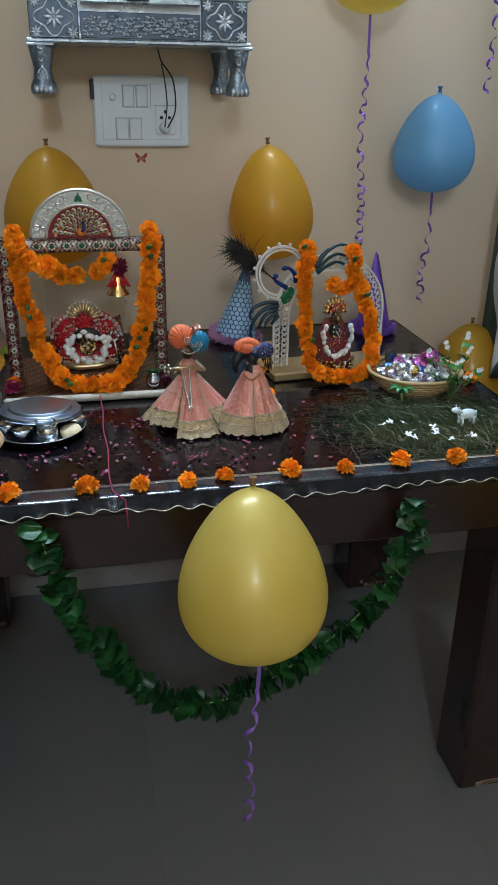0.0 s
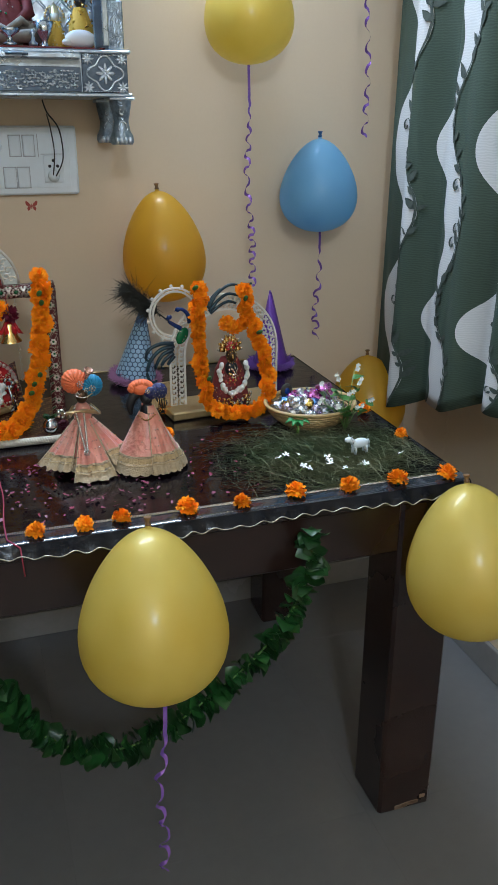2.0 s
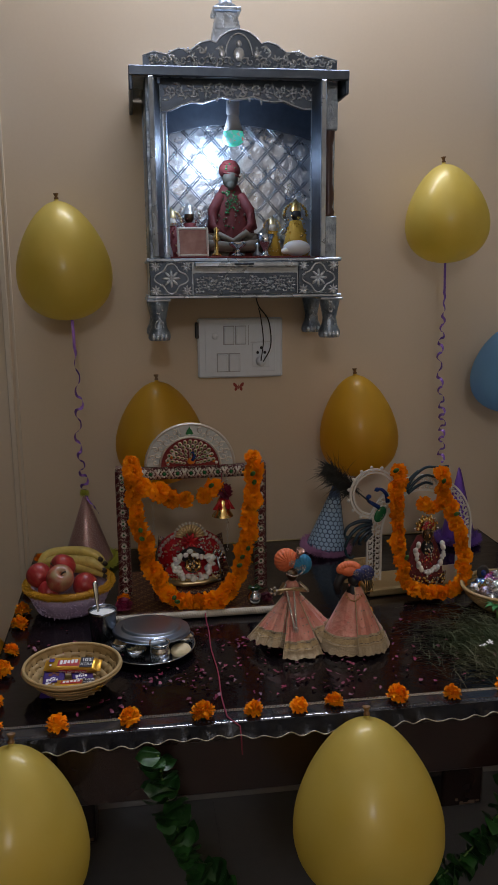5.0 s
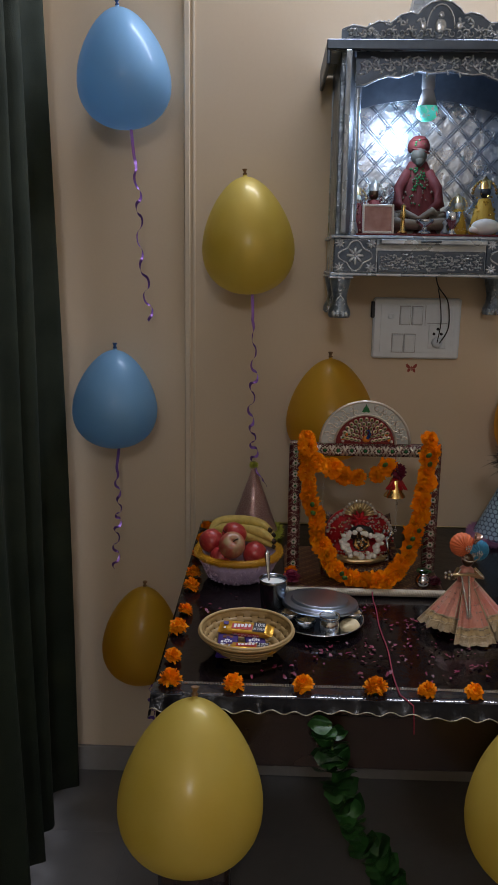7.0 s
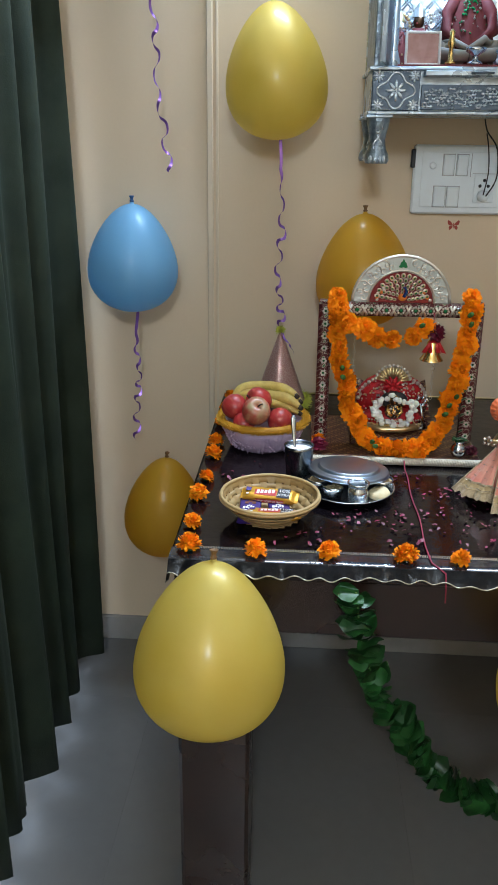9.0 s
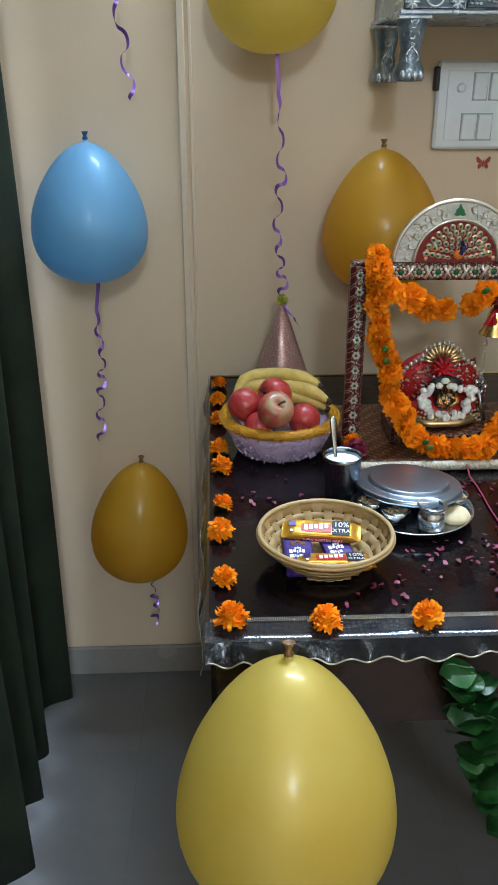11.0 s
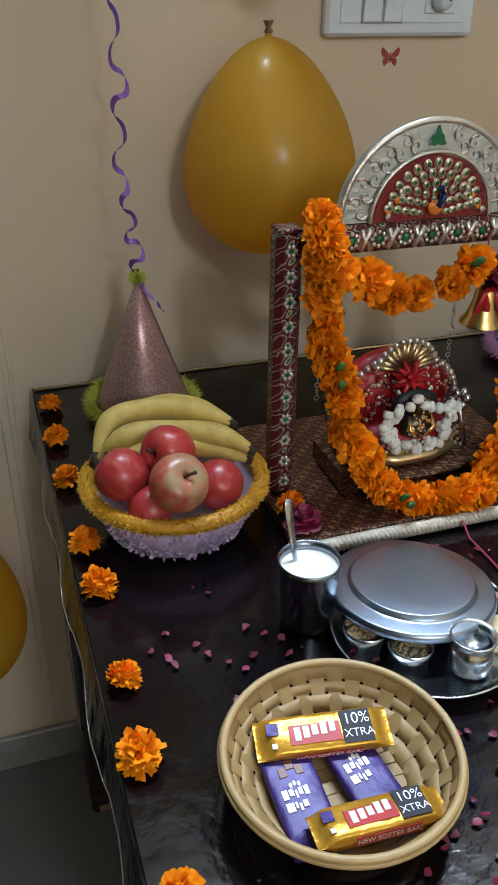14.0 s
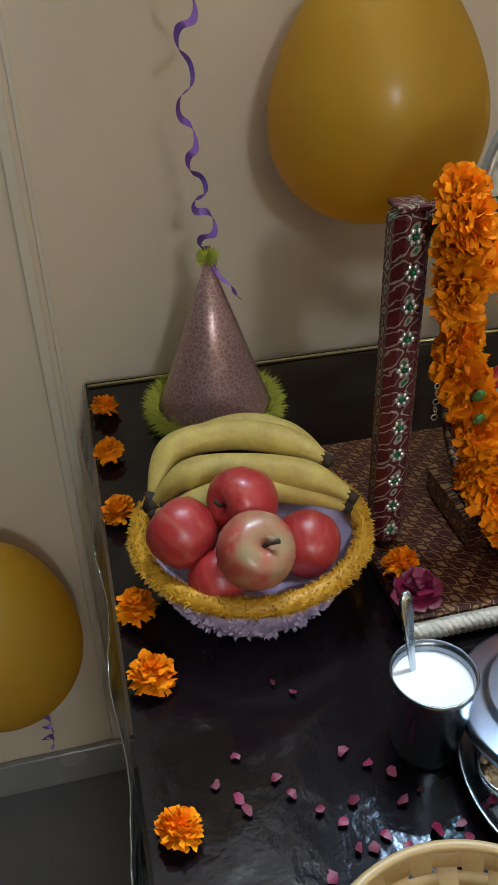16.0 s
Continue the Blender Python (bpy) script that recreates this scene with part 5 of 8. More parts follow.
part("hanger", Shape().tube([(0, 0, 0.036), (0, 0.01, 0.085)], 0.001, 5), THREAD, bell)

marigold_garland([(-0.166, 1.755, 1.07), (-0.162, 1.752, 1.014), (-0.155, 1.748, 0.952), (-0.146, 1.742, 0.902), (-0.129, 1.733, 0.855), (-0.105, 1.718, 0.812), (-0.075, 1.704, 0.792), (-0.042, 1.7, 0.788), (0.001, 1.704, 0.792), (0.031, 1.715, 0.812), (0.052, 1.732, 0.856), (0.066, 1.742, 0.913), (0.08, 1.748, 0.98), (0.083, 1.752, 1.03), (0.082, 1.756, 1.075)],
                 "long orange marigold garland draped round the swing shrine", 0.0175, 0.88, 11)
marigold_garland([(-0.14, 1.768, 1.018), (-0.095, 1.764, 0.998), (-0.06, 1.762, 0.988), (-0.026, 1.763, 0.994), (0.005, 1.766, 1.014), (0.03, 1.768, 1.022)],
                 "short marigold garland hung under the swing's beam", 0.031, 0.92, 12)

kal = thing("silver_pot", (0.075, 1.7, TZ + 0.0175), "tiny silver pot with leaves on the shrine base", "pot")
part("body", Shape().lathe([(0, 0), (0.009, 0), (0.0145, 0.007), (0.016, 0.015), (0.012, 0.023), (0.008, 0.027), (0.011, 0.032), (0.0095, 0.032), (0.007, 0.028), (0, 0.026)], 24), STEEL, kal)
for k in range(5):
    part("leaf", LEAVES[k % 4], None, kal, "", Matrix.Translation((0, 0, 0.026)) @ Euler((0.9, 0, k * 1.25)).to_matrix().to_4x4() @ Matrix.Scale(0.55, 4))


def rose(x, y, z, r, label, mat=ROSE_PINK):
    s, rnd = Shape(), random.Random(int(abs(x) * 1e4))
    s.ball((0, 0, r * 0.6), (r * 0.5, r * 0.5, r * 0.6), 0, 10, 6)
    for k, (n, t) in enumerate(((6, 0.2), (6, 0.6), (5, 0.95), (4, 1.25))):
        for i in range(n):
            a = 2 * math.pi * i / n + k * 0.5
            d = Vector((math.cos(a) * math.cos(t), math.sin(a) * math.cos(t), math.sin(t)))
            up = Vector((-math.cos(a) * math.sin(t), -math.sin(a) * math.sin(t), math.cos(t)))
            petal(s, Vector((0, 0, r * 0.35)) + d * r * 0.2, d, up, r * 0.8, r * 0.95, 0, rnd, 0.08)
    return solid("rose", s, [mat], label, "flower", "", "", Matrix.Translation((x, y, z)))


rose(-0.192, 1.706, TZ + 0.018, 0.018, "deep pink rose head on the shrine base")
rose(0.1, 1.705, TZ + 0.018, 0.014, "dark red rose head by the silver pot", MAROON_PETAL)
lone_marigold(-0.192, 1.735, "orange marigold head on the shrine base", 0.85).location.z = TZ + 0.022
pts = [(-0.03 + 0.0016 * math.sin(i * 0.5), 1.672 - 0.0145 * i, TZ + 0.0035 + (0.012 if i == 0 else 0)) for i in range(27)]
pts += [(-0.012, 1.272, TZ - 0.001), (-0.011, 1.266, TZ - 0.02), (-0.01, 1.264, TZ - 0.045)]
s = Shape().tube(pts, 0.0013, 6)
solid("red_thread", s, THREAD, "twisted red sacred thread lying across the table", "thread")

# ---- fruit basket ----
FB = (-0.304, 1.774, TZ + 0.002)
fb = thing("fruit_basket", FB, "round basket with lilac net sides and yellow tinsel rim", "basket")
part("body", Shape().lathe([(0, 0), (0.055, 0), (0.066, 0.008), (0.078, 0.03), (0.088, 0.056), (0.084, 0.056), (0.072, 0.028), (0.05, 0.01), (0, 0.009)], 48, 0, None, True, 0.05, 3), LILAC, fb)
s, rnd = Shape(), random.Random(9)
for k in range(900):
    a, t = rnd.uniform(0, 6.283), rnd.uniform(0, 1)
    r, z = 0.064 + 0.025 * t, 0.004 + 0.052 * t
    p = Vector((r * math.cos(a), r * math.sin(a), z))
    d = Vector((math.cos(a) + rnd.uniform(-0.8, 0.8), math.sin(a) + rnd.uniform(-0.8, 0.8), rnd.uniform(-0.9, 0.9))).normalized()
    e = d.orthogonal().normalized() * 0.0022
    s.add([p - e, p + e, p + d * 0.0042], [(0, 1, 2)])
tagged(part("net_ruffle", s, LILAC, fb, "ruffled lilac net"), kind="stuff")
s = Shape().ring((0, 0, 0.058), 0.087, 0.007, 0, 40, 8)
for k in range(6500):
    a, b = rnd.uniform(0, 6.283), rnd.uniform(0, 6.283)
    d = Vector((math.cos(a) * math.cos(b), math.sin(a) * math.cos(b), math.sin(b)))
    p = Vector((0.087 * math.cos(a), 0.087 * math.sin(a), 0.058)) + d * 0.005
    d = (d + Vector((rnd.uniform(-0.7, 0.7), rnd.uniform(-0.7, 0.7), rnd.uniform(-0.7, 0.7)))).normalized()
    e = d.orthogonal().normalized() * 0.0011
    s.add([p - e, p + e, p + d * rnd.uniform(0.003, 0.006)], [(0, 1, 2)])
tagged(part("tinsel_rim", s, YELLOW_TINSEL, fb, "fluffy yellow tinsel rim"), kind="stuff")

APPLE_PROFILE = [(0.0, -0.80), (0.25, -0.86), (0.5, -0.82), (0.8, -0.55), (0.97, -0.1), (1.0, 0.25), (0.9, 0.6), (0.66, 0.84), (0.4, 0.9), (0.18, 0.84), (0.06, 0.7), (0.0, 0.62)]


def apple(x, y, z, r, tilt, skin, label):
    a = thing("apple", pose(x, y, z, *tilt), label, "apple", "fruit in the basket")
    part("flesh", Shape().lathe([(p * r, q * r) for p, q in APPLE_PROFILE], 28, 0, None, True, 0.015, 2), skin, a)
    part("stalk", Shape().tube([(0, 0, r * 0.62), (r * 0.08, 0, r * 0.95), (r * 0.25, 0, r * 1.12)], [r * 0.05, r * 0.045, r * 0.07], 6), BANANA_TIP, a, "dry brown stalk")


apple(-0.359, 1.745, 0.848, 0.0255, (-60, -35, 20), APPLE, "red apple in the fruit basket")
apple(-0.316, 1.71, 0.852, 0.0275, (42, 8, 10), APPLE_PALE, "apple blushed red and yellow with its stalk outward")
apple(-0.312, 1.755, 0.861, 0.026, (8, -75, 20), APPLE, "red apple on top of the fruit basket")
apple(-0.27, 1.735, 0.826, 0.025, (-70, 50, 0), APPLE, "red apple by the basket's rim")
apple(-0.34, 1.72, 0.822, 0.022, (-60, 0, 0), APPLE, "red apple half hidden under others")


def banana(pts, r, label):
    pts = [p - Vector((0, 0, 0.005)) for p in sample(pts, 0.006)]
    n = len(pts)
    b = thing("banana", pts[0], label, "banana", "fruit in the basket")
    o = pts[0]
    rs = [r * min(1, 0.3 + 3.2 * i / n, 0.35 + 3.0 * (n - 1 - i) / n) for i in range(n)]
    part("skin", Shape().tube([p - o for p in pts], rs, 6, 0, False, None, 0.92), BANANA, b).modifiers.new("round", "SUBSURF").levels = 1
    part("tip", Shape().tube([pts[-2] - o, pts[-1] - o + (pts[-1] - pts[-2]).normalized() * 0.003], [r * 0.36, r * 0.3], 7), BANANA_TIP, b, "black dried tip")
    part("stem", Shape().tube([pts[1] - o, o - o + (pts[0] - pts[1]).normalized() * 0.008], [r * 0.36, r * 0.4], 7), BANANA_TIP, b, "dark cut stem")


banana([(-0.375, 1.815, 0.835), (-0.352, 1.842, 0.862), (-0.305, 1.838, 0.87), (-0.262, 1.812, 0.872), (-0.236, 1.785, 0.866)], 0.0155, "ripe yellow banana laid over the fruit basket")
banana([(-0.375, 1.81, 0.832), (-0.345, 1.81, 0.858), (-0.3, 1.8, 0.862), (-0.255, 1.775, 0.863), (-0.226, 1.75, 0.852)], 0.0155, "ripe banana with brown flecks")
banana([(-0.375, 1.805, 0.828), (-0.35, 1.79, 0.842), (-0.305, 1.79, 0.852), (-0.26, 1.775, 0.85), (-0.228, 1.76, 0.838)], 0.0145, "ripe banana under the others")
banana([(-0.372, 1.82, 0.832), (-0.34, 1.858, 0.85), (-0.29, 1.86, 0.862), (-0.25, 1.84, 0.856), (-0.228, 1.81, 0.845)], 0.015, "ripe banana at the back of the bunch")


# ---- party hats ----
def fluff(s, centre, r, thick, count, seed, length=0.02, mat=0):
    rnd = random.Random(seed)
    for k in range(count):
        a = rnd.uniform(0, 6.283)
        p = Vector(centre) + Vector((r * math.cos(a), r * math.sin(a), rnd.uniform(-thick, thick) * 0.4))
        d = Vector((math.cos(a) + rnd.uniform(-0.9, 0.9), math.sin(a) + rnd.uniform(-0.9, 0.9), rnd.uniform(-0.7, 0.9))).normalized()
        e = d.orthogonal().normalized() * 0.0011
        s.add([p - e, p + e, p + d * rnd.uniform(0.5, 1) * length], [(0, 1, 2)], mat)
    return s


def party_hat(x, y, r, h, card, fluffy, label, lean=(0, 0), pom=True):
    hat = thing("party_hat", Matrix.Translation((x, y, TZ + 0.009)) @ Euler((lean[1], lean[0], 0)).to_matrix().to_4x4(), label, "party hat", "party hats")
    part("cone", Shape().lathe([(r, 0.0), (r * 0.5, h * 0.5), (0.0015, h), (0.0, h)], 40).lathe([(r - 0.001, 0.001), (r * 0.5 - 0.001, h * 0.5), (0, h - 0.004)], 40), card, hat)
    part("seam", Shape().box((0, 0, 0), (0.012, 0.0012, h * 0.98), 0, 0.0004, Matrix.Translation((r * 0.5 + 0.001, 0, h * 0.5)) @ Euler((0, -math.atan(r / h), 0)).to_matrix().to_4x4() @ Euler((0, 0, math.pi / 2)).to_matrix().to_4x4()), card, hat)
    tagged(part("feather_trim", fluff(Shape(), (0, 0, 0.004), r, 0.012, 2600, 5, 0.022), fluffy, hat, "fluffy feather trim"), kind="stuff")
    if pom:
        tagged(part("pompom", fluff(Shape().ball((0, 0, h), 0.004, 0, 8, 5), (0, 0, h), 0.002, 0.01, 500, 6, 0.012), fluffy, hat, "fluffy tip"), kind="stuff")
    return hat


party_hat(-0.281, 2.045, 0.061, 0.173, PINK_HAT, LIME_FLUFF, "mauve patterned card party hat with lime fluff trim", (0, 0.06))
blue = party_hat(0.308, 2.045, 0.05, 0.19, BLUE_HAT, PINK_FLUFF, "blue honeycomb party hat with pink fluff trim", (0.12, 0.1), False)
# honeycomb cells laid out on the unrolled card, then wrapped round the cone
s, rad, high, step = Shape(), 0.0507, 0.19, 0.0122
slant = math.hypot(rad, high)
for iu in range(-25, 26):
    for iv in range(0, 26):
        u, v = (iu + 0.5 * (iv % 2)) * step, iv * step * 0.866
        hexagon = [(u, v)] + [(u + 0.0058 * math.sin(k * math.pi / 3), v + 0.0058 * math.cos(k * math.pi / 3)) for k in range(6)]
        if all(0.012 < math.hypot(p, q) < slant - 0.004 and abs(math.atan2(p, q)) < math.pi * rad / slant for p, q in hexagon):
            ring = []
            for p, q in hexagon:
                d, a = math.hypot(p, q), math.atan2(p, q) * slant / rad - math.pi / 2
                q = rad * d / slant + 0.0005
                ring.append((q * math.cos(a), q * math.sin(a), high * (1 - d / slant) + 0.0004))
            s.add(ring, [(0, k, k % 6 + 1) for k in range(1, 7)], 0, False)
tagged(part("honeycomb_print", s, HAT_CELL, blue, "light blue honeycomb print"), kind="stuff")
party_hat(0.66, 2.055, 0.045, 0.19, PURPLE_HAT, PURPLE_FLUFF, "purple glitter party hat with fluff trim", (-0.02, 0), False)

# ---- steel cup, plate, pot and bowls ----
cup = thing("steel_cup", (-0.23, 1.6, TZ + 0.002), "stainless steel tumbler of milk with a spoon in it", "cup")
part("body", Shape().lathe([(0, 0), (0.0215, 0), (0.0225, 0.003), (0.026, 0.06), (0.0272, 0.066), (0.0262, 0.0665), (0.0248, 0.06), (0.0212, 0.004), (0, 0.003)], 40), CUP_STEEL, cup)
part("milk", Shape().lathe([(0.0246, 0.0575), (0.012, 0.0572), (0, 0.057)], 32), MILK, cup, "white milk")
sp = thing("spoon", (-0.238, 1.612, TZ + 0.03), "steel teaspoon standing in the milk", "spoon")
part("handle", Shape().tube([(0.004, -0.012, 0), (0, 0.0, 0.03), (-0.003, 0.008, 0.064), (-0.004, 0.012, 0.08), (-0.0045, 0.013, 0.085)], [0.0022, 0.0024, 0.0046, 0.0054, 0.003], 8, 0, False, None, 0.35), STEEL, sp)
part("bowl", Shape().ball((0.005, -0.014, -0.006), (0.008, 0.004, 0.012), 0, 12, 7), STEEL, sp)
plate = thing("steel_plate", (-0.142, 1.548, TZ + 0.002), "round stainless steel plate holding offerings", "plate")
part("dish", Shape().lathe([(0, 0), (0.07, 0), (0.076, 0.004), (0.081, 0.012), (0.0825, 0.0135), (0.0815, 0.0145), (0.079, 0.0125), (0.074, 0.0055), (0.069, 0.0022), (0, 0.002)], 56), STEEL, plate)
lid = thing("inverted_steel_dish", pose(-0.14, 1.581, TZ + 0.029, -4, 2, 0), "worn steel dish turned over bowls on the plate", "dish")
part("disc", Shape().lathe([(0, 0.0105), (0.03, 0.0103), (0.0525, 0.0105), (0.0535, 0.0103), (0.0555, 0.0062), (0.0562, 0.0055), (0.058, 0.0052), (0.07, 0.0046), (0.0715, 0.0042), (0.0735, -0.002), (0.0725, -0.0025), (0.07, 0.002), (0.056, 0.003), (0.052, 0.0085), (0, 0.009)], 56), DULL_STEEL, lid)


def katori(x, y, r, fill, label, seed):
    k = thing("small_bowl", (x, y, TZ + 0.0045), label, "bowl", "bowls on the plate")
    part("bowl", Shape().lathe([(0, 0), (r * 0.75, 0), (r * 0.97, 0.012), (r, 0.018), (r * 0.95, 0.018), (r * 0.9, 0.012), (0, 0.006)], 28), STEEL, k)
    s, rnd = Shape().ball((0, 0, 0.009), (r * 0.88, r * 0.88, 0.006), 0, 16, 6), random.Random(seed)
    for i in range(40):
        a, q = rnd.uniform(0, 6.28), r * 0.82 * math.sqrt(rnd.random())
        s.ball((q * math.cos(a), q * math.sin(a), 0.0145 - 0.1 * q * q / r), rnd.uniform(0.0018, 0.0034), 0, 6, 4)
    tagged(part("food", s, fill, k, "heap of nuts and crumbs"), kind="stuff")


katori(-0.168, 1.527, 0.0195, SEEDS, "small steel bowl of greenish-brown seeds", 1)
katori(-0.195, 1.556, 0.0195, NUTS, "small steel bowl of brown nuts", 2)
katori(-0.08, 1.565, 0.0195, NUTS, "small steel bowl of dried fruit", 3)
pot = thing("steel_pot", (-0.127, 1.503, TZ + 0.0045), "small shiny steel water pot on the plate", "pot")
part("body", Shape().lathe([(0, 0), (0.0158, 0), (0.0178, 0.004), (0.018, 0.018), (0.0168, 0.024), (0.0152, 0.0265), (0.0152, 0.0285), (0.0185, 0.0315), (0.0192, 0.035), (0.018, 0.0355), (0.0142, 0.029), (0.0142, 0.025), (0, 0.02)], 36), STEEL, pot)
s = Shape().lathe([(0, 0), (0.017, 0.0), (0.0195, 0.004), (0.017, 0.009), (0.008, 0.0105), (0, 0.0102)], 28, 0, None, True, 0.06, 4)
solid("flat_sweet", s, SWEET, "round pale flat sweet on the steel plate", "sweet", m=pose(-0.088, 1.525, TZ + 0.0065, 8, -6, 0))

# ---- basket of chocolate bars ----
CB = Vector((-0.275, 1.431, TZ + 0.002))
cb = thing("bamboo_basket", Matrix.Translation(CB) @ Matrix.Scale(0.93, 4), "shallow woven bamboo basket holding chocolate bars", "basket")


def cb_radius(t):
    return 0.05 + 0.035 * math.sin(t * 1.35)


for lo, hi, odd in ((0.0, 0.23, 0), (0.26, 0.48, 1), (0.52, 0.68, 0), (0.72, 1.0, 1)):
    s, rows = Shape(), [[], [], []]
    for k in range(205):
        a = 2 * math.pi * k / 204
        bow = 0.0013 - 0.0003 * math.cos(math.pi * ((k - 3) / 6 + odd))
        for r, t in enumerate((lo, (lo + hi) / 2, hi)):
            q = cb_radius(t) + bow
            rows[r].append((q * math.cos(a), q * math.sin(a), 0.004 + 0.04 * t))
    part("strip", s.grid(rows), BAMBOO, cb).modifiers.new("thick", "SOLIDIFY").thickness = 0.0008
ribs = []
for odd in (0, 1):
    rows = [[(cb_radius(t) - 0.0003 + 0.0006 * math.cos(math.pi * (4 * t - 0.4 + odd)), w + 0.004 * (t - 0.5), 0.003 + 0.041 * t) for w in (-0.004 - 0.0028 * t, 0, 0.004 + 0.0028 * t)] for t in [i / 28 for i in range(29)]]
    ribs.append(Shape().grid(rows).mesh("rib", BAMBOO))
for k in range(34):
    part("rib", ribs[k % 2], None, cb, "", Matrix.Rotation(2 * math.pi * (k + 0.5) / 34, 4, "Z"))
for k in range(9):
    q = -0.045 + 0.01125 * k
    w = math.sqrt(max(0.0001, 0.052 ** 2 - q * q))
    part("base_strip", Shape().box((q, 0, 0.003 + 0.0004 * (k % 2)), (0.0104, 2 * w, 0.0012), 0, 0.0003), BAMBOO, cb)
    part("base_strip", Shape().box((0, q, 0.0046 + 0.0004 * (k % 2)), (2 * w, 0.0104, 0.0012), 0, 0.0003), BAMBOO, cb)
s = Shape().ring((0, 0, 0.0455), 0.0855, 0.0032, 0, 60, 8).ring((0, 0, 0.0425), 0.0875, 0.0024, 0, 60, 8)
part("rim", s, BAMBOO_RIM, cb, "double bamboo rim")


def text_mesh(body, size, mat, extrude=0.0001):
    cu = bpy.data.curves.new("writing", "FONT")
    cu.body, cu.size, cu.extrude, cu.align_x, cu.align_y = body, size, extrude, "CENTER", "CENTER"
    ob = bpy.data.objects.new("writing", cu)
    scene.collection.objects.link(ob)
    bpy.context.view_layer.update()
    me = bpy.data.meshes.new_from_object(ob.evaluated_get(bpy.context.evaluated_depsgraph_get()))
    bpy.data.objects.remove(ob)
    me.materials.clear()
    me.materials.append(mat)
    return me


def wrapped_bar(m, length, width, thick, wrap, label, crimp=0.008):
    """A bar in a flow wrapper, lying along x, with crimped ends."""
    b = thing("chocolate_bar", m, label, "chocolate bar", "chocolate bars in the basket")
    rows, rnd = [], random.Random(int(length * 1e5 + width * 1e4))
    for i in range(25):
        x = -length / 2 + length * i / 24
        e = min(1, max(0.0, (length / 2 - abs(x) - crimp * 0.6) / 0.008)) ** 0.5
        row = []
        for k in range(16):
            a = 2 * math.pi * k / 16
            c, z = math.cos(a), math.sin(a)
            flat = lambda q: math.copysign(abs(q) ** 0.35, q)
            wy = width / 2 * (1 + 0.06 * (1 - e))
            row.append((x, wy * flat(c), thick / 2 + thick / 2 * flat(z) * (0.06 + 0.94 * e) + rnd.uniform(-1, 1) * 0.0004 + (1 - e) * 0.0012 * math.sin(c * 18)))
        rows.append(row)
    part("wrapper", Shape().grid(rows, 0, True, True), wrap, b)
    return b


def bars(parent, spec, mat, name, z, label=""):
    s = Shape()
    for x, y, w, h in spec:
        s.box((x, y, z), (w, h, 0.0004), 0, 0.0001)
    return part(name, s, mat, parent, label)


def gold_bar(m, note=False):
    b = wrapped_bar(m, 0.09, 0.026, 0.013, GOLD_WRAP, "gold-wrapped chocolate bar with dark end panel")
    bars(b, [(0.022, 0.0, 0.02, 0.022)], DARK_WRAP, "dark_panel", 0.0135, "dark printed panel")
    bars(b, [(-0.006 + 0.0058 * (k - 2), -0.001 + 0.0008 * k, 0.0042, 0.009 - 0.001 * (k % 3)) for k in range(5)], INK_WHITE, "logo_shape", 0.0138, "white logo shape")
    bars(b, [(-0.006, -0.0015, 0.034, 0.013)], INK_RED, "logo_ground", 0.0134, "red logo ground")
    part("writing", text_mesh("10%", 0.0105, INK_WHITE), None, b, "white printed 10%", Matrix.Translation((0.0225, 0.0048, 0.0139)))
    part("writing", text_mesh("XTRA", 0.0078, INK_WHITE), None, b, "white printed XTRA", Matrix.Translation((0.0228, -0.0048, 0.0139)))
    side = bars(b, [(-0.002, 0, 0.044, 0.0068)], INK_RED, "side_label", 0, "dark red side label")
    side.matrix_basis = Matrix.Translation((0.004, -0.0134, 0.0062)) @ Euler((math.pi / 2, 0, 0)).to_matrix().to_4x4()
    part("writing", text_mesh("NEW SOFTER BAR!", 0.0052, INK_WHITE), None, b, "printed NEW SOFTER BAR!", Matrix.Translation((0.002, -0.0138, 0.006)) @ Euler((math.pi / 2, 0, 0)).to_matrix().to_4x4())
    bars(b, [(-0.0335, 0.004, 0.008, 0.008)], PURPLE_WRAP, "badge", 0.0134, "small purple badge")
    bars(b, [(-0.0335, -0.007, 0.0034, 0.0034)], INK_WHITE, "square_mark", 0.0134, "small white square mark")


def purple_bar(m):
    b = wrapped_bar(m, 0.082, 0.036, 0.009, PURPLE_WRAP, "purple-wrapped milk chocolate bar", 0.009)
    s = Shape()
    for y, h, widths in ((0.0058, 0.0072, (0.0042, 0.0034, 0.0016, 0.003, 0.0034)), (-0.0036, 0.0066, (0.0056, 0.0016, 0.002, 0.0036))):
        x = -0.012
        for k, w in enumerate(widths):
            q = h * (1.0, 0.7, 0.85, 0.75, 0.95)[k]
            s.box((x + w / 2, y + 0.0011 * math.sin(2.3 * k), 0.0094), (w, q, 0.0005), 0, 0.0002)
            x += w + 0.0009
    for k in range(3):
        s.ball((-0.004 + 0.003 * k, 0.0128 - 0.001 * abs(k - 1), 0.0093), (0.0016, 0.0024, 0.0004), 0, 7, 4)
    m2 = Matrix.Translation((0.004, 0, 0)) @ Matrix.Rotation(math.pi / 2, 4, "Z")
    part("logo_shape", s, INK_WHITE, b, "plain white logo bars", m2)
    s = Shape()
    for k in range(3):
        s.box((-0.018 - 0.005 * (k % 2), -0.006 + 0.006 * k, 0.0092), (0.007, 0.006, 0.001), 0, 0.0004)
    part("printed_chunks", s, CHOC_BROWN, b, "printed brown chocolate chunks")


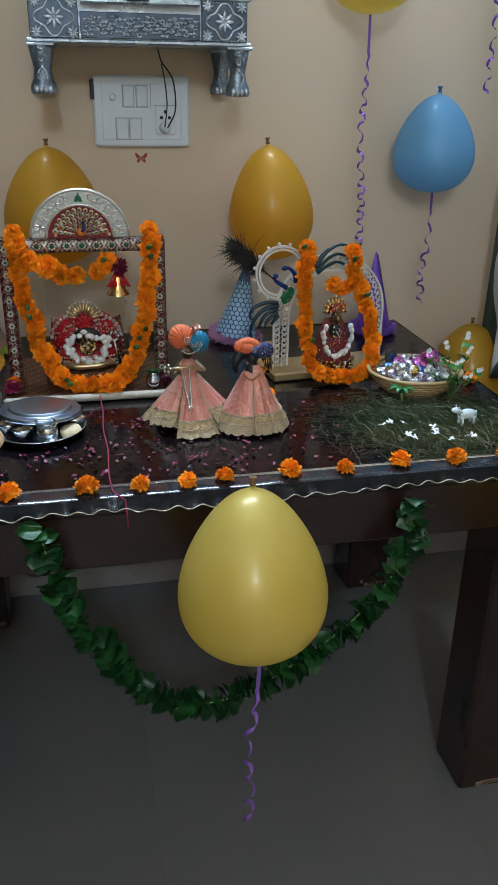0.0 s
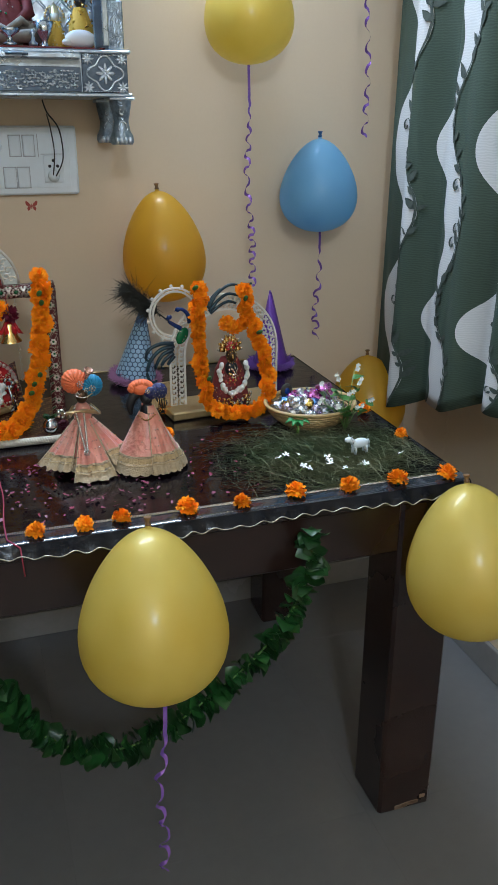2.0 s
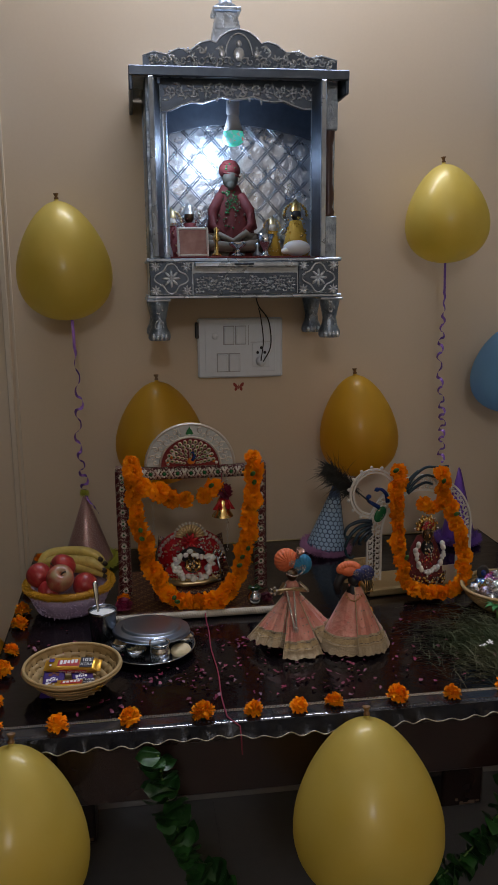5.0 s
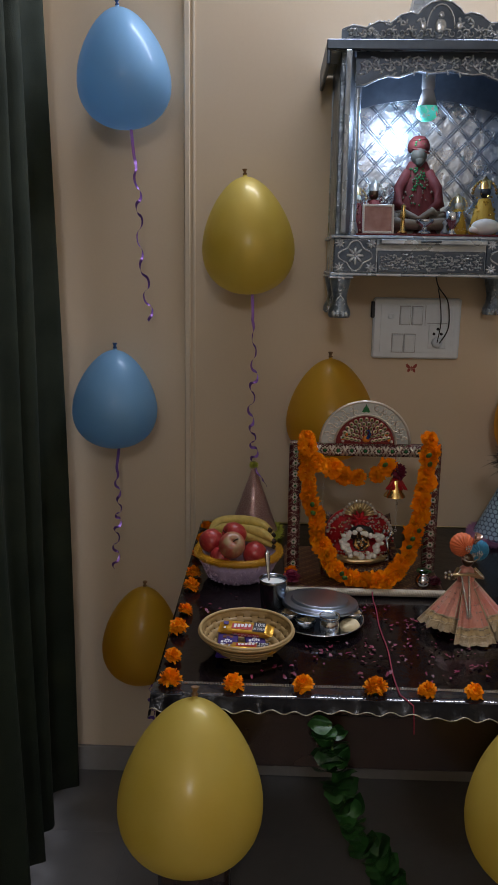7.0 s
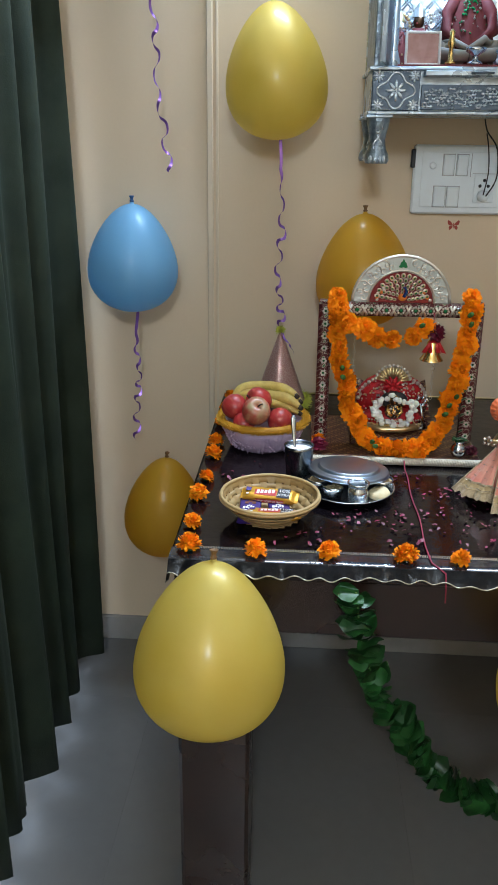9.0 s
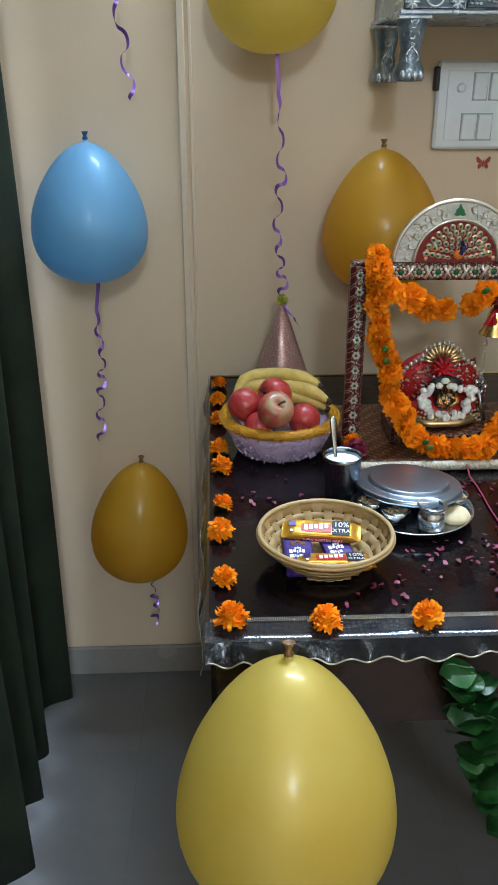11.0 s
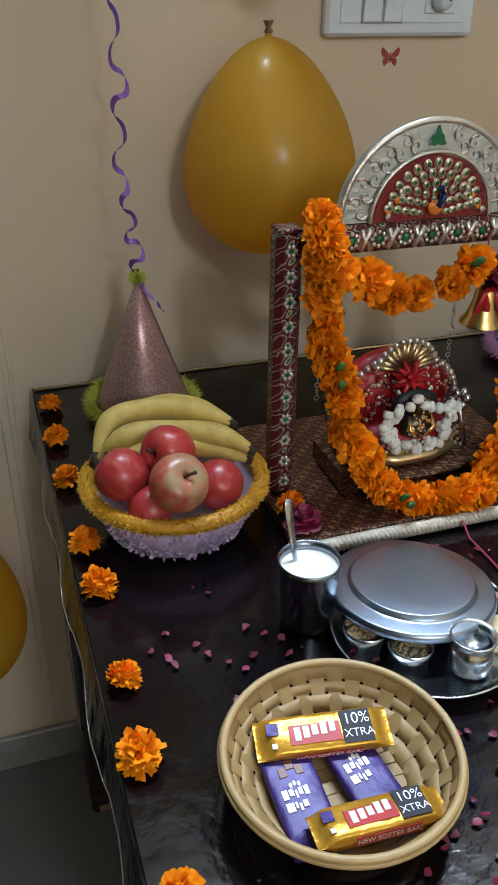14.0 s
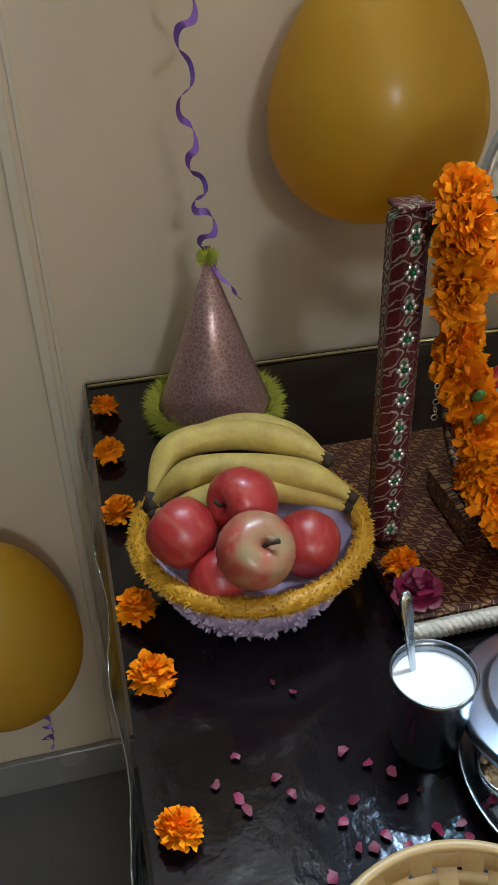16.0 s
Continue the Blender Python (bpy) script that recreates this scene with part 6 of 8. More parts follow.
gold_bar(pose(-0.276, 1.46, TZ + 0.022, 16, 0, -9) @ Matrix.Scale(1.08, 4))
gold_bar(pose(-0.268, 1.386, TZ + 0.022, -6, 0, -3) @ Matrix.Scale(1.0, 4))
purple_bar(pose(-0.307, 1.424, TZ + 0.012, 0, 6, -90) @ Matrix.Scale(0.98, 4))
purple_bar(pose(-0.259, 1.432, TZ + 0.012, 0, 6, -82) @ Matrix.Scale(0.98, 4))

# ---- silver wall shrine ----
BACK_SILVER = surface("bright_pressed_silver", (0.5, 0.56, 0.62), 0.28, 0.9, second=(0.34, 0.4, 0.46), grain=45, stain=20, amount=0.7, bump=0.7, depth=0.005)
RELIEF = surface("bright_raised_silver", (0.78, 0.87, 0.96), 0.26, 0.6, second=(0.42, 0.49, 0.56), grain=160, stain=70, amount=0.8, bump=0.4, depth=0.002)
CX0, CX1, CYF, CYB = -0.113, 0.307, 1.945, 2.183
CM = (CX0 + CX1) / 2
cab = thing("wall_shrine", (CM, 2.06, 1.398), "silver-clad wooden wall shrine with open doors and paw feet", "shrine")
crel = lambda x, y, z: (x - CM, y - 2.06, z - 1.398)


def cbox(name, x0, x1, y0, y1, z0, z1, mat=SILVER, bevel=0.002, label="", parent=None):
    c = crel((x0 + x1) / 2, (y0 + y1) / 2, (z0 + z1) / 2)
    return part(name, Shape().box(c, (x1 - x0, y1 - y0, z1 - z0), 0, bevel), mat, parent or cab, label)


base = cbox("base", CX0, CX1, CYF + 0.004, CYB, 1.4, 1.474, SILVER_PLAIN)
cbox("moulding", CX0 - 0.006, CX1 + 0.006, CYF - 0.004, CYB, 1.394, 1.401, SILVER_PLAIN)
cbox("moulding", CX0 - 0.006, CX1 + 0.006, CYF - 0.004, CYB, 1.473, 1.48, SILVER_PLAIN)
for x0, x1 in ((CX0, -0.02), (0.214, CX1)):
    panel = cbox("corner_panel", x0 + 0.001, x1 - 0.001, CYF - 0.001, CYF + 0.006, 1.402, 1.472, DARK_SILVER, 0.001, "dark silver panel with a raised flower")
    s = Shape()
    px, pz = (x0 + x1) / 2, 1.437
    for k in range(8):
        a = k * math.pi / 4
        m = Matrix.Translation(crel(px, CYF - 0.003, pz)) @ Euler((0, -a, 0)).to_matrix().to_4x4()
        s.ball((0.0105, 0, 0), (0.0095, 0.0024, 0.0034), 0, 8, 5, m)
    s.ball(crel(px, CYF - 0.003, pz), (0.003, 0.002, 0.003), 0, 8, 5)
    loop = []
    for k in range(48):
        a = 2 * math.pi * k / 48
        r = 0.027 + 0.005 * math.cos(4 * a)
        loop.append(crel(px + 1.15 * r * math.cos(a), CYF - 0.002, pz + r * math.sin(a)))
    s.tube(loop, 0.0021, 5, 0, True)
    for qx in (-0.04, 0.04):
        for qz in (-0.026, 0.026):
            for k in range(8):
                a = k * math.pi / 4
                s.ball((0.0055, 0, 0), (0.007, 0.0018, 0.0023), 0, 6, 4, Matrix.Translation(crel(px + qx * 0.85, CYF - 0.0025, pz + qz)) @ Euler((0, -a, 0)).to_matrix().to_4x4())
    for k in range(30):
        for q in (-0.0335, 0.0335):
            s.ball(crel(px - 0.043 + 0.086 * k / 29, CYF - 0.0022, pz + q), 0.0013, 0, 5, 4)
    part("flower_relief", s, RELIEF, panel, "raised silver flower in a pointed frame")
drawer = cbox("drawer", -0.018, 0.212, CYF - 0.003, CYF + 0.006, 1.403, 1.448, DARK_SILVER, 0.001, "embossed silver drawer front")
s, rnd = Shape(), random.Random(31)
for k in range(90):
    s.ball(crel(-0.012 + 0.218 * ((k * 37) % 90) / 90, CYF - 0.0045, 1.409 + 0.034 * ((k * 11) % 13) / 13), (0.0042, 0.0016, 0.0022), 0, 6, 4)
for k in range(46):
    x, z = -0.012 + 0.0048 * k, 1.411 + 0.03 * ((k * 7) % 11) / 11
    s.tube([crel(x + 0.006 * math.cos(q * 0.9 + k) * (1 - q / 8), CYF - 0.005, z + 0.006 * math.sin(q * 0.9 + k) * (1 - q / 8)) for q in range(7)], 0.0017, 5)
part("scroll_relief", s, RELIEF, drawer, "raised silver scrolls")
shelf = cbox("pull_out_shelf", -0.016, 0.21, CYF - 0.03, CYF + 0.02, 1.461, 1.472, SILVER_PLAIN, 0.002, "thin silver pull-out shelf")
part("handle", Shape().tube([crel(0.09 + 0.02 * math.cos(a), CYF - 0.034 - 0.006 * math.sin(a), 1.467) for a in [math.pi * k / 10 for k in range(11)]], 0.002, 6), DARK_SILVER, shelf, "small dark pull handle")
cbox("back_panel", CX0, CX1, CYB - 0.012, CYB, 1.48, 1.85, BACK_SILVER)
s = Shape()
for k in range(-7, 15):
    for sg in (1, -1):
        a, b = (CX0 + 0.054 * k, 1.48), (CX0 + 0.054 * k + 0.37 * 0.95 * sg, 1.85)
        pts = [(a[0] + (b[0] - a[0]) * q / 40, a[1] + (b[1] - a[1]) * q / 40) for q in range(41)]
        pts = [p for p in pts if CX0 + 0.02 < p[0] < CX1 - 0.02]
        if len(pts) > 2:
            for off in (-0.0035, 0.0035):
                s.tube([crel(x + off, CYB - 0.0125, z) for x, z in pts[:: max(1, len(pts) - 1)]], 0.0016, 5)
# added dark board, standing in for the shade under the shrine's ceiling
arch = [(CX0 + 0.015, 1.847), (CX1 - 0.015, 1.847)] + [(CX1 - 0.015 - (CX1 - CX0 - 0.03) * k / 20, 1.758 + 0.034 * math.sin(math.pi * k / 20)) for k in range(21)]
part("inner_arch", Shape().plate([(x - CM, z - 1.398) for x, z in arch], 0.008, 0, Matrix.Translation((0, CYB - 0.03 - 2.06, 0))), DARK_SILVER, cab, "dark arched board added for the shade inside the top")
part("lattice_relief", s, BACK_SILVER, cab, "raised diamond lattice on the back")
for x0, x1 in ((CX0 + 0.002, CX0 + 0.012), (CX1 - 0.012, CX1 - 0.002)):
    cbox("side_panel", x0, x1, CYF + 0.04, CYB - 0.012, 1.48, 1.85, SILVER)
cbox("corner_post", CX0 + 0.002, CX0 + 0.03, CYF + 0.012, CYF + 0.04, 1.48, 1.85, SILVER)
post = cbox("corner_post", CX1 - 0.035, CX1 - 0.003, CYF + 0.012, CYF + 0.04, 1.48, 1.57, SILVER)
cbox("corner_post", CX1 - 0.035, CX1 - 0.003, CYF + 0.012, CYF + 0.04, 1.75, 1.85, SILVER)
part("turned_pillar", Shape().lathe([(0.012, 0), (0.014, 0.01), (0.009, 0.02), (0.012, 0.035), (0.0125, 0.05), (0.009, 0.07), (0.0085, 0.15), (0.012, 0.165), (0.013, 0.18)], 18, 0, Matrix.Translation(crel(CX1 - 0.019, CYF + 0.026, 1.57))),
     surface("brown_turned_wood", (0.08, 0.035, 0.025), 0.35, grain=50), cab, "brown turned wooden pillar")
part("turned_pillar", Shape().lathe([(0.012, 0), (0.014, 0.01), (0.0085, 0.03), (0.0085, 0.33), (0.013, 0.36)], 18, 0, Matrix.Translation(crel(CX0 + 0.04, CYF + 0.03, 1.48))), SILVER_PLAIN, cab)
for hx, ox in ((CX0 + 0.03, CX0 + 0.014), (0.25, 0.256)):
    m = Matrix.Translation(crel((hx + ox) / 2, CYF - 0.022, 1.659)) @ Euler((0, 0, math.atan2(hx - ox, 0.07) * -1)).to_matrix().to_4x4()
    d = part("door", Shape().box((0, 0, 0), (0.008, 0.072, 0.352), 0, 0.002, m), DARK_SILVER, cab, "open narrow glazed door")
    part("door_edge", Shape().box((0, -0.037, 0), (0.011, 0.006, 0.354), 0, 0.002, m).box((0, 0.034, 0), (0.011, 0.006, 0.354), 0, 0.002, m), SILVER_PLAIN, d, "bright silver door edging")
half = (CX0 + 0.035, CX1 - 0.035)
top = [(half[0], 1.848), (half[1], 1.848), (half[1], 1.78)] + [(half[1] - (half[1] - half[0]) * k / 16, 1.782 + 0.028 * math.sin(math.pi * k / 16) + 0.004 * math.sin(k * 2.0)) for k in range(1, 16)] + [(half[0], 1.78)]
val = part("valance", Shape().plate([(x - CM, z - 1.398) for x, z in top], 0.01, 0, Matrix.Translation((0, CYF + 0.016 - 2.06, 0))), DARK_SILVER, cab, "pierced silver valance")
s = Shape()
s.tube([crel(x, CYF + 0.0095, z + 0.0015) for x, z in top[2:]], 0.0022, 5)
for k in range(40):
    x = half[0] + 0.01 + (half[1] - half[0] - 0.02) * k / 39
    s.ball((0, 0, 0), (0.0075, 0.002, 0.0026), 0, 7, 5, Matrix.Translation(crel(x, CYF + 0.0095, 1.805 + 0.036 * ((k * 5) % 8) / 8)) @ Euler((0, k * 1.1, 0)).to_matrix().to_4x4())
for k in range(13):
    x = half[0] + 0.018 + (half[1] - half[0] - 0.036) * k / 12
    z = 1.819 + 0.008 * math.sin(math.pi * k / 12)
    s.ball(crel(x, CYF + 0.0095, z), (0.004, 0.0022, 0.004), 0, 8, 5)
    for f in range(5):
        s.ball((0.0085, 0, 0), (0.006, 0.0018, 0.0022), 0, 7, 5, Matrix.Translation(crel(x, CYF + 0.0095, z)) @ Euler((0, f * 1.257 + k, 0)).to_matrix().to_4x4())
    s.tube([crel(x + 0.014 * math.cos(q * 0.8 + k * 1.7) * (1 - q / 9), CYF + 0.0095, z + 0.015 * math.sin(q * 0.8 + k * 1.7) * (1 - q / 9)) for q in range(8)], [0.0026, 0.0024, 0.0022, 0.002, 0.0018, 0.0016, 0.0014, 0.0012], 5)
part("scroll_relief", s, RELIEF, val, "raised silver scrolls")
roof = cbox("roof", CX0 - 0.026, CX1 + 0.006, CYF - 0.028, CYB, 1.848, 1.858, SILVER_PLAIN)
cbox("eave", CX0 - 0.03, CX1 + 0.01, CYF - 0.034, CYF - 0.026, 1.842, 1.862, DARK_SILVER, 0.002, "", roof)
for x in (CX0 - 0.03, CX1 + 0.002):
    cbox("eave_drop", x, x + 0.008, CYF - 0.03, CYB, 1.815, 1.86, DARK_SILVER, 0.002, "", roof)
crown = [(CX0, 1.859), (CX1 - 0.014, 1.859), (CX1 - 0.014, 1.884)]
right = [(0.26, 1.893), (0.235, 1.888), (0.21, 1.9), (0.185, 1.897), (0.165, 1.912), (0.145, 1.917), (0.132, 1.913), (0.122, 1.925), (0.105, 1.936), (0.085, 1.94)]
crown += right + [(0.17 - x, z) for x, z in right[::-1][1:]] + [(CX0, 1.884)]
cr = part("crown", Shape().plate([(x - CM, z - 1.398) for x, z in crown], 0.014, 0, Matrix.Translation((0, CYF - 0.012 - 2.06, 0))), DARK_SILVER, cab, "scalloped embossed silver crown")
s = Shape()
edge = [(x, z) for x, z in crown[2:]]
s.tube([crel(x, CYF - 0.02, z - 0.002) for x, z in edge], 0.0018, 5)
for k in range(40):
    x = CX0 + 0.012 + (CX1 - CX0 - 0.04) * k / 39
    lift = max(0.0, 0.045 - 0.3 * abs(x - 0.085))
    if abs(x - 0.085) > 0.03:
        c = crel(x, CYF - 0.0195, 1.868 + (lift + 0.018) * ((k * 5) % 7) / 7)
        for f in range(3):
            s.ball((0.006, 0, 0), (0.0065, 0.002, 0.0024), 0, 7, 5, Matrix.Translation(c) @ Euler((0, f * 0.9 + k * 1.3, 0)).to_matrix().to_4x4())
for k in range(30):
    x = CX0 + 0.018 + (CX1 - CX0 - 0.05) * k / 29
    s.tube([crel(x + 0.009 * math.cos(q * 0.8 + k * 2.1) * (1 - q / 9), CYF - 0.0205, 1.876 + 0.01 * math.sin(q * 0.8 + k * 2.1) * (1 - q / 9)) for q in range(8)], [0.0026, 0.0024, 0.0022, 0.002, 0.0018, 0.0016, 0.0014, 0.0012], 5)
for x, r in ((0.085, 0.012), (0.05, 0.007), (0.122, 0.007)):
    s.ball(crel(x, CYF - 0.0195, 1.89), (r, 0.003, r * 1.2), 0, 12, 6)
    s.ball(crel(x, CYF - 0.02, 1.89 + 1.7 * r), (r * 0.5, 0.003, r * 0.6), 0, 10, 6)
loop = [crel(0.085 + 0.028 * math.cos(math.pi * k / 16), CYF - 0.02, 1.885 + 0.045 * math.sin(math.pi * k / 16)) for k in range(17)]
s.tube(loop, 0.002, 5)
part("crown_relief", s, RELIEF, cr, "raised silver figures and scrolls")
z = 1.858
spire = part("spire", Shape().lathe([(0.02, 0), (0.024, 0.008), (0.014, 0.014), (0.016, 0.022), (0.008, 0.03), (0.003, 0.05), (0, 0.055)], 16, 0, Matrix.Translation(crel(0.073, 2.05, z + 0.1524))), SILVER_PLAIN, cab, "stepped silver spire")
for k in range(16):
    w = 0.1 - 0.0036 * k
    c, q = crel(0.073, 2.05, z + 0.0045), w * 0.3
    out = [(-w / 2, -w / 2), (-q / 2, -w / 2), (-q / 2, -w / 2 - 0.0025), (q / 2, -w / 2 - 0.0025), (q / 2, -w / 2), (w / 2, -w / 2), (w / 2, w / 2), (-w / 2, w / 2)]
    part("step", Shape().plate([(x, -y) for x, y in out], 0.0082, 0, Matrix.Translation(c) @ Euler((math.pi / 2, 0, 0)).to_matrix().to_4x4()), SILVER_PLAIN, spire)
    z += 0.0089
part("step", Shape().box(crel(0.073, 2.05, z + 0.005), (0.062, 0.062, 0.01), 0, 0.003), SILVER_PLAIN, spire)
for x in (CX0 + 0.018, CX1 - 0.016):
    for y in (CYF + 0.018, CYB - 0.03):
        f = part("foot", Shape().lathe([(0.022, 0.0), (0.025, 0.006), (0.024, 0.016), (0.018, 0.028), (0.0155, 0.045), (0.019, 0.062), (0.0225, 0.078), (0.023, 0.085)], 20, 0, Matrix.Translation(crel(x, y, 1.303))), SILVER, cab, "silver paw foot")
        s = Shape()
        for k in range(4):
            s.ball(crel(x - 0.0135 + 0.009 * k, y - 0.02, 1.311), (0.0048, 0.008, 0.008), 0, 8, 5)
        part("claw", s, RELIEF, f, "four rounded toes")
        s = Shape().tube([crel(x + 0.009 * math.cos(q * 0.6) * (1 - q / 14), y - 0.018, 1.366 + 0.011 * math.sin(q * 0.6) * (1 - q / 14)) for q in range(12)], 0.0022, 5)
        for sg in (-1, 1):
            s.tube([crel(x + sg * (0.003 + 0.007 * math.sin(q * 0.5)), y - 0.0165 + 0.001 * math.cos(q), 1.325 + 0.0036 * q) for q in range(9)], [0.0016] * 9, 5)
        part("scroll", s, RELIEF, f)
        cbox("foot_plate", x - 0.026, x + 0.026, y - 0.024, y + 0.024, 1.388, 1.3935, SILVER_PLAIN)

# things inside the wall shrine, on its floor at 1.48
FZ = 1.4805
solid("shelf_cloth", Shape().box((0.1, 2.055, FZ + 0.002), (0.33, 0.2, 0.004), 0, 0.001), HAZE_RED, "dull red cloth lining the shrine floor", "cloth")
FZ += 0.0045
lamp_holder = thing("hanging_bulb", (0.083, 2.02, 1.788), "lit colour-changing bulb in a white holder", "bulb")
part("holder", Shape().lathe([(0.013, 0), (0.0145, 0.004), (0.0145, 0.03), (0.011, 0.04), (0.004, 0.058), (0, 0.059)], 20), GREY_GAP, lamp_holder)
part("collar", Shape().lathe([(0.012, -0.012), (0.017, -0.028), (0.0215, -0.034), (0.012, 0.0)], 20), GREY_GAP, lamp_holder)
part("glass", Shape().lathe([(0.0215, -0.034), (0.024, -0.046), (0.021, -0.056), (0.012, -0.063), (0, -0.065)], 20), GLOW, lamp_holder, "green glowing bulb dome")
STATUE_RED = surface("statue_red_cloth", (0.11, 0.008, 0.008), 0.75, second=(0.08, 0.008, 0.008), grain=90, stain=30, amount=0.8, bump=0.4)
STATUE_BEIGE = surface("statue_pale_stone", (0.2, 0.17, 0.13), 0.6, second=(0.12, 0.1, 0.075), grain=90, stain=30, amount=0.8, bump=0.3)
STATUE_FACE = surface("statue_grey_face", (0.075, 0.065, 0.05), 0.7, second=(0.04, 0.045, 0.035), grain=90, stain=40, amount=0.9, bump=0.4)
s = Shape()  # seated robed figure, plain
rows = []
for i in range(15):
    k = i / 14
    z = 0.165 * (1 - k)
    r = 0.02 + 0.05 * k ** 0.8
    rows.append([((r + 0.0022 * k * math.sin(11 * a)) * math.cos(a) * 1.02, (r + 0.0022 * k * math.sin(11 * a)) * math.sin(a) * 0.62, z) for a in [2 * math.pi * q / 60 for q in range(60)]])
s.grid(rows, 0, True, True)
s.ball((0, -0.008, 0.178), (0.0185, 0.018, 0.024), 1, 16, 10)
s.ball((0, -0.02, 0.164), (0.01, 0.006, 0.012), 1, 12, 8)
s.lathe([(0.0215, 0.186), (0.025, 0.192), (0.0255, 0.2), (0.022, 0.21), (0.014, 0.219), (0, 0.223)], 22, 2, Matrix.Translation((0, 0.002, 0)))
for k in range(4):
    s.ring((0, 0, 0), 0.0235 - 0.0012 * k, 0.0022, 2, 24, 7, Matrix.Translation((0.001 * (-1) ** k, 0.001, 0.19 + 0.006 * k)) @ Euler((0.15 * (-1) ** k, 0.25 - 0.1 * k, 0)).to_matrix().to_4x4())
for sg in (-1, 1):
    s.tube([(sg * 0.022, -0.008, 0.142), (sg * 0.042, -0.016, 0.105), (sg * 0.048, -0.028, 0.07), (sg * 0.02, -0.042, 0.05)], [0.012, 0.014, 0.013, 0.006], 10, 0)
    s.tube([(sg * 0.062, -0.024, 0.05), (sg * 0.034, -0.042, 0.052), (0, -0.05, 0.03)], [0.003, 0.0045, 0.003], 8, 4)
    s.tube([(sg * 0.03, -0.02, 0.04), (sg * 0.07, -0.03, 0.036), (sg * 0.062, -0.046, 0.026), (0, -0.056, 0.022)], [0.016, 0.019, 0.015, 0.011], 10, 5)
# the green beads here and on the turban imitate glints of the bulb's light
for k in range(110):
    a = frnd.uniform(-1.9, -1.2) if k % 2 else frnd.uniform(-2.6, -0.5)
    z = frnd.uniform(0.1, 0.15) if k % 2 else frnd.uniform(0.06, 0.15)
    r = 0.022 + 0.05 * (1 - z / 0.165) ** 0.8
    s.ball((r * math.cos(a) * 1.02, r * math.sin(a) * 0.64, z), frnd.uniform(0.001, 0.0028), 3 if k % 4 else 4, 5, 4)
for k in range(12):
    s.ball((frnd.gauss(-0.002, 0.006), -0.02, 0.2 + frnd.gauss(0, 0.005)), frnd.uniform(0.0014, 0.003), 3, 5, 4)
s.lathe([(0.07, 0), (0.068, 0.022), (0.05, 0.03), (0, 0.032)], 20, 4, Matrix.Diagonal((1, 0.62, 1, 1)))
s.tube([(-0.06, -0.02, 0.03), (-0.03, -0.045, 0.05), (0, -0.052, 0.035), (0.03, -0.045, 0.055), (0.06, -0.02, 0.035)], [0.006, 0.008, 0.007, 0.008, 0.006], 8, 5)
solid("seated_statue", s, [STATUE_RED, STATUE_FACE, STATUE_RED, GREEN_ENAMEL, STATUE_BEIGE, STATUE_BEIGE], "seated statue robed in red on a pale base", "statue", m=Matrix.Translation((0.084, 2.105, FZ)))


def small_idol(x, y, h, mats, label):
    s = Shape()
    s.lathe([(0, 0), (h * 0.22, 0), (h * 0.24, h * 0.12), (h * 0.17, h * 0.4), (h * 0.1, h * 0.62), (0, h * 0.64)], 16, 0)
    s.ball((0, -h * 0.03, h * 0.72), (h * 0.09, h * 0.09, h * 0.11), 1, 12, 8)
    s.lathe([(h * 0.11, h * 0.78), (h * 0.08, h * 0.9), (0.0, h)], 12, 2)
    for k in range(12):
        a = math.pi * k / 11
        s.ball((h * 0.2 * math.cos(a), h * 0.02, h * 0.72 + h * 0.2 * math.sin(a)), h * 0.03, 2, 6, 4)
    srnd = random.Random(int(h * 1e4))
    for k in range(60):
        a, q = srnd.uniform(math.pi, 2 * math.pi), srnd.uniform(0.02, 0.7)
        r = h * (0.26 - 0.2 * q)
        s.ball((r * math.cos(a), r * math.sin(a), h * q), h * srnd.uniform(0.01, 0.024), (0, 0, 2)[k % 3], 5, 4)
    solid("small_idol", s, mats, label, "figurine", "", "", Matrix.Translation((x, y, FZ)))


small_idol(-0.055, 2.1, 0.115, [HAZE_RED, WHITE_PETAL, GILT], "small red-clothed idol inside the wall shrine")
small_idol(-0.012, 2.125, 0.13, [HAZE_RED, DARK_IDOL, SILVER_FOIL], "small red and pale idol inside the wall shrine")
small_idol(0.238, 2.09, 0.135, [YELLOW_CLOTH, BLACK, BRASS], "dark-faced idol in yellow inside the wall shrine")
small_idol(-0.075, 2.14, 0.12, [RED_ENAMEL, WHITE_CARD, RED_CLOTH], "small red garlanded idol inside the wall shrine")
small_idol(0.19, 2.14, 0.1, [YELLOW_CLOTH, WHITE_CARD, GILT], "small yellow-clothed idol inside the wall shrine")
pic = thing("framed_picture", pose(-0.012, 2.01, FZ + 0.001, -8, 0, 4), "small pale picture frame leaning in the wall shrine", "picture")
part("frame", Shape().box((-0.033, 0, 0.032), (0.005, 0.006, 0.064)).box((0.033, 0, 0.032), (0.005, 0.006, 0.064)).box((0, 0, 0.0615), (0.061, 0.006, 0.005)).box((0, 0, 0.0025), (0.061, 0.006, 0.005)), WHITE_CARD, pic)
part("picture", Shape().box((0, 0.001, 0.032), (0.061, 0.002, 0.054), 0, 0.0004), PICTURE, pic, "faded pinkish picture")
s = Shape().lathe([(0, 0), (0.01, 0), (0.011, 0.004), (0.005, 0.008), (0.004, 0.03), (0.008, 0.036), (0.006, 0.045), (0.004, 0.05), (0.006, 0.058), (0, 0.064)], 16)
solid("brass_figurine", s, BRASS, "slim small brass figurine on the shrine floor", "figurine", m=Matrix.Translation((0.037, 1.975, FZ)))
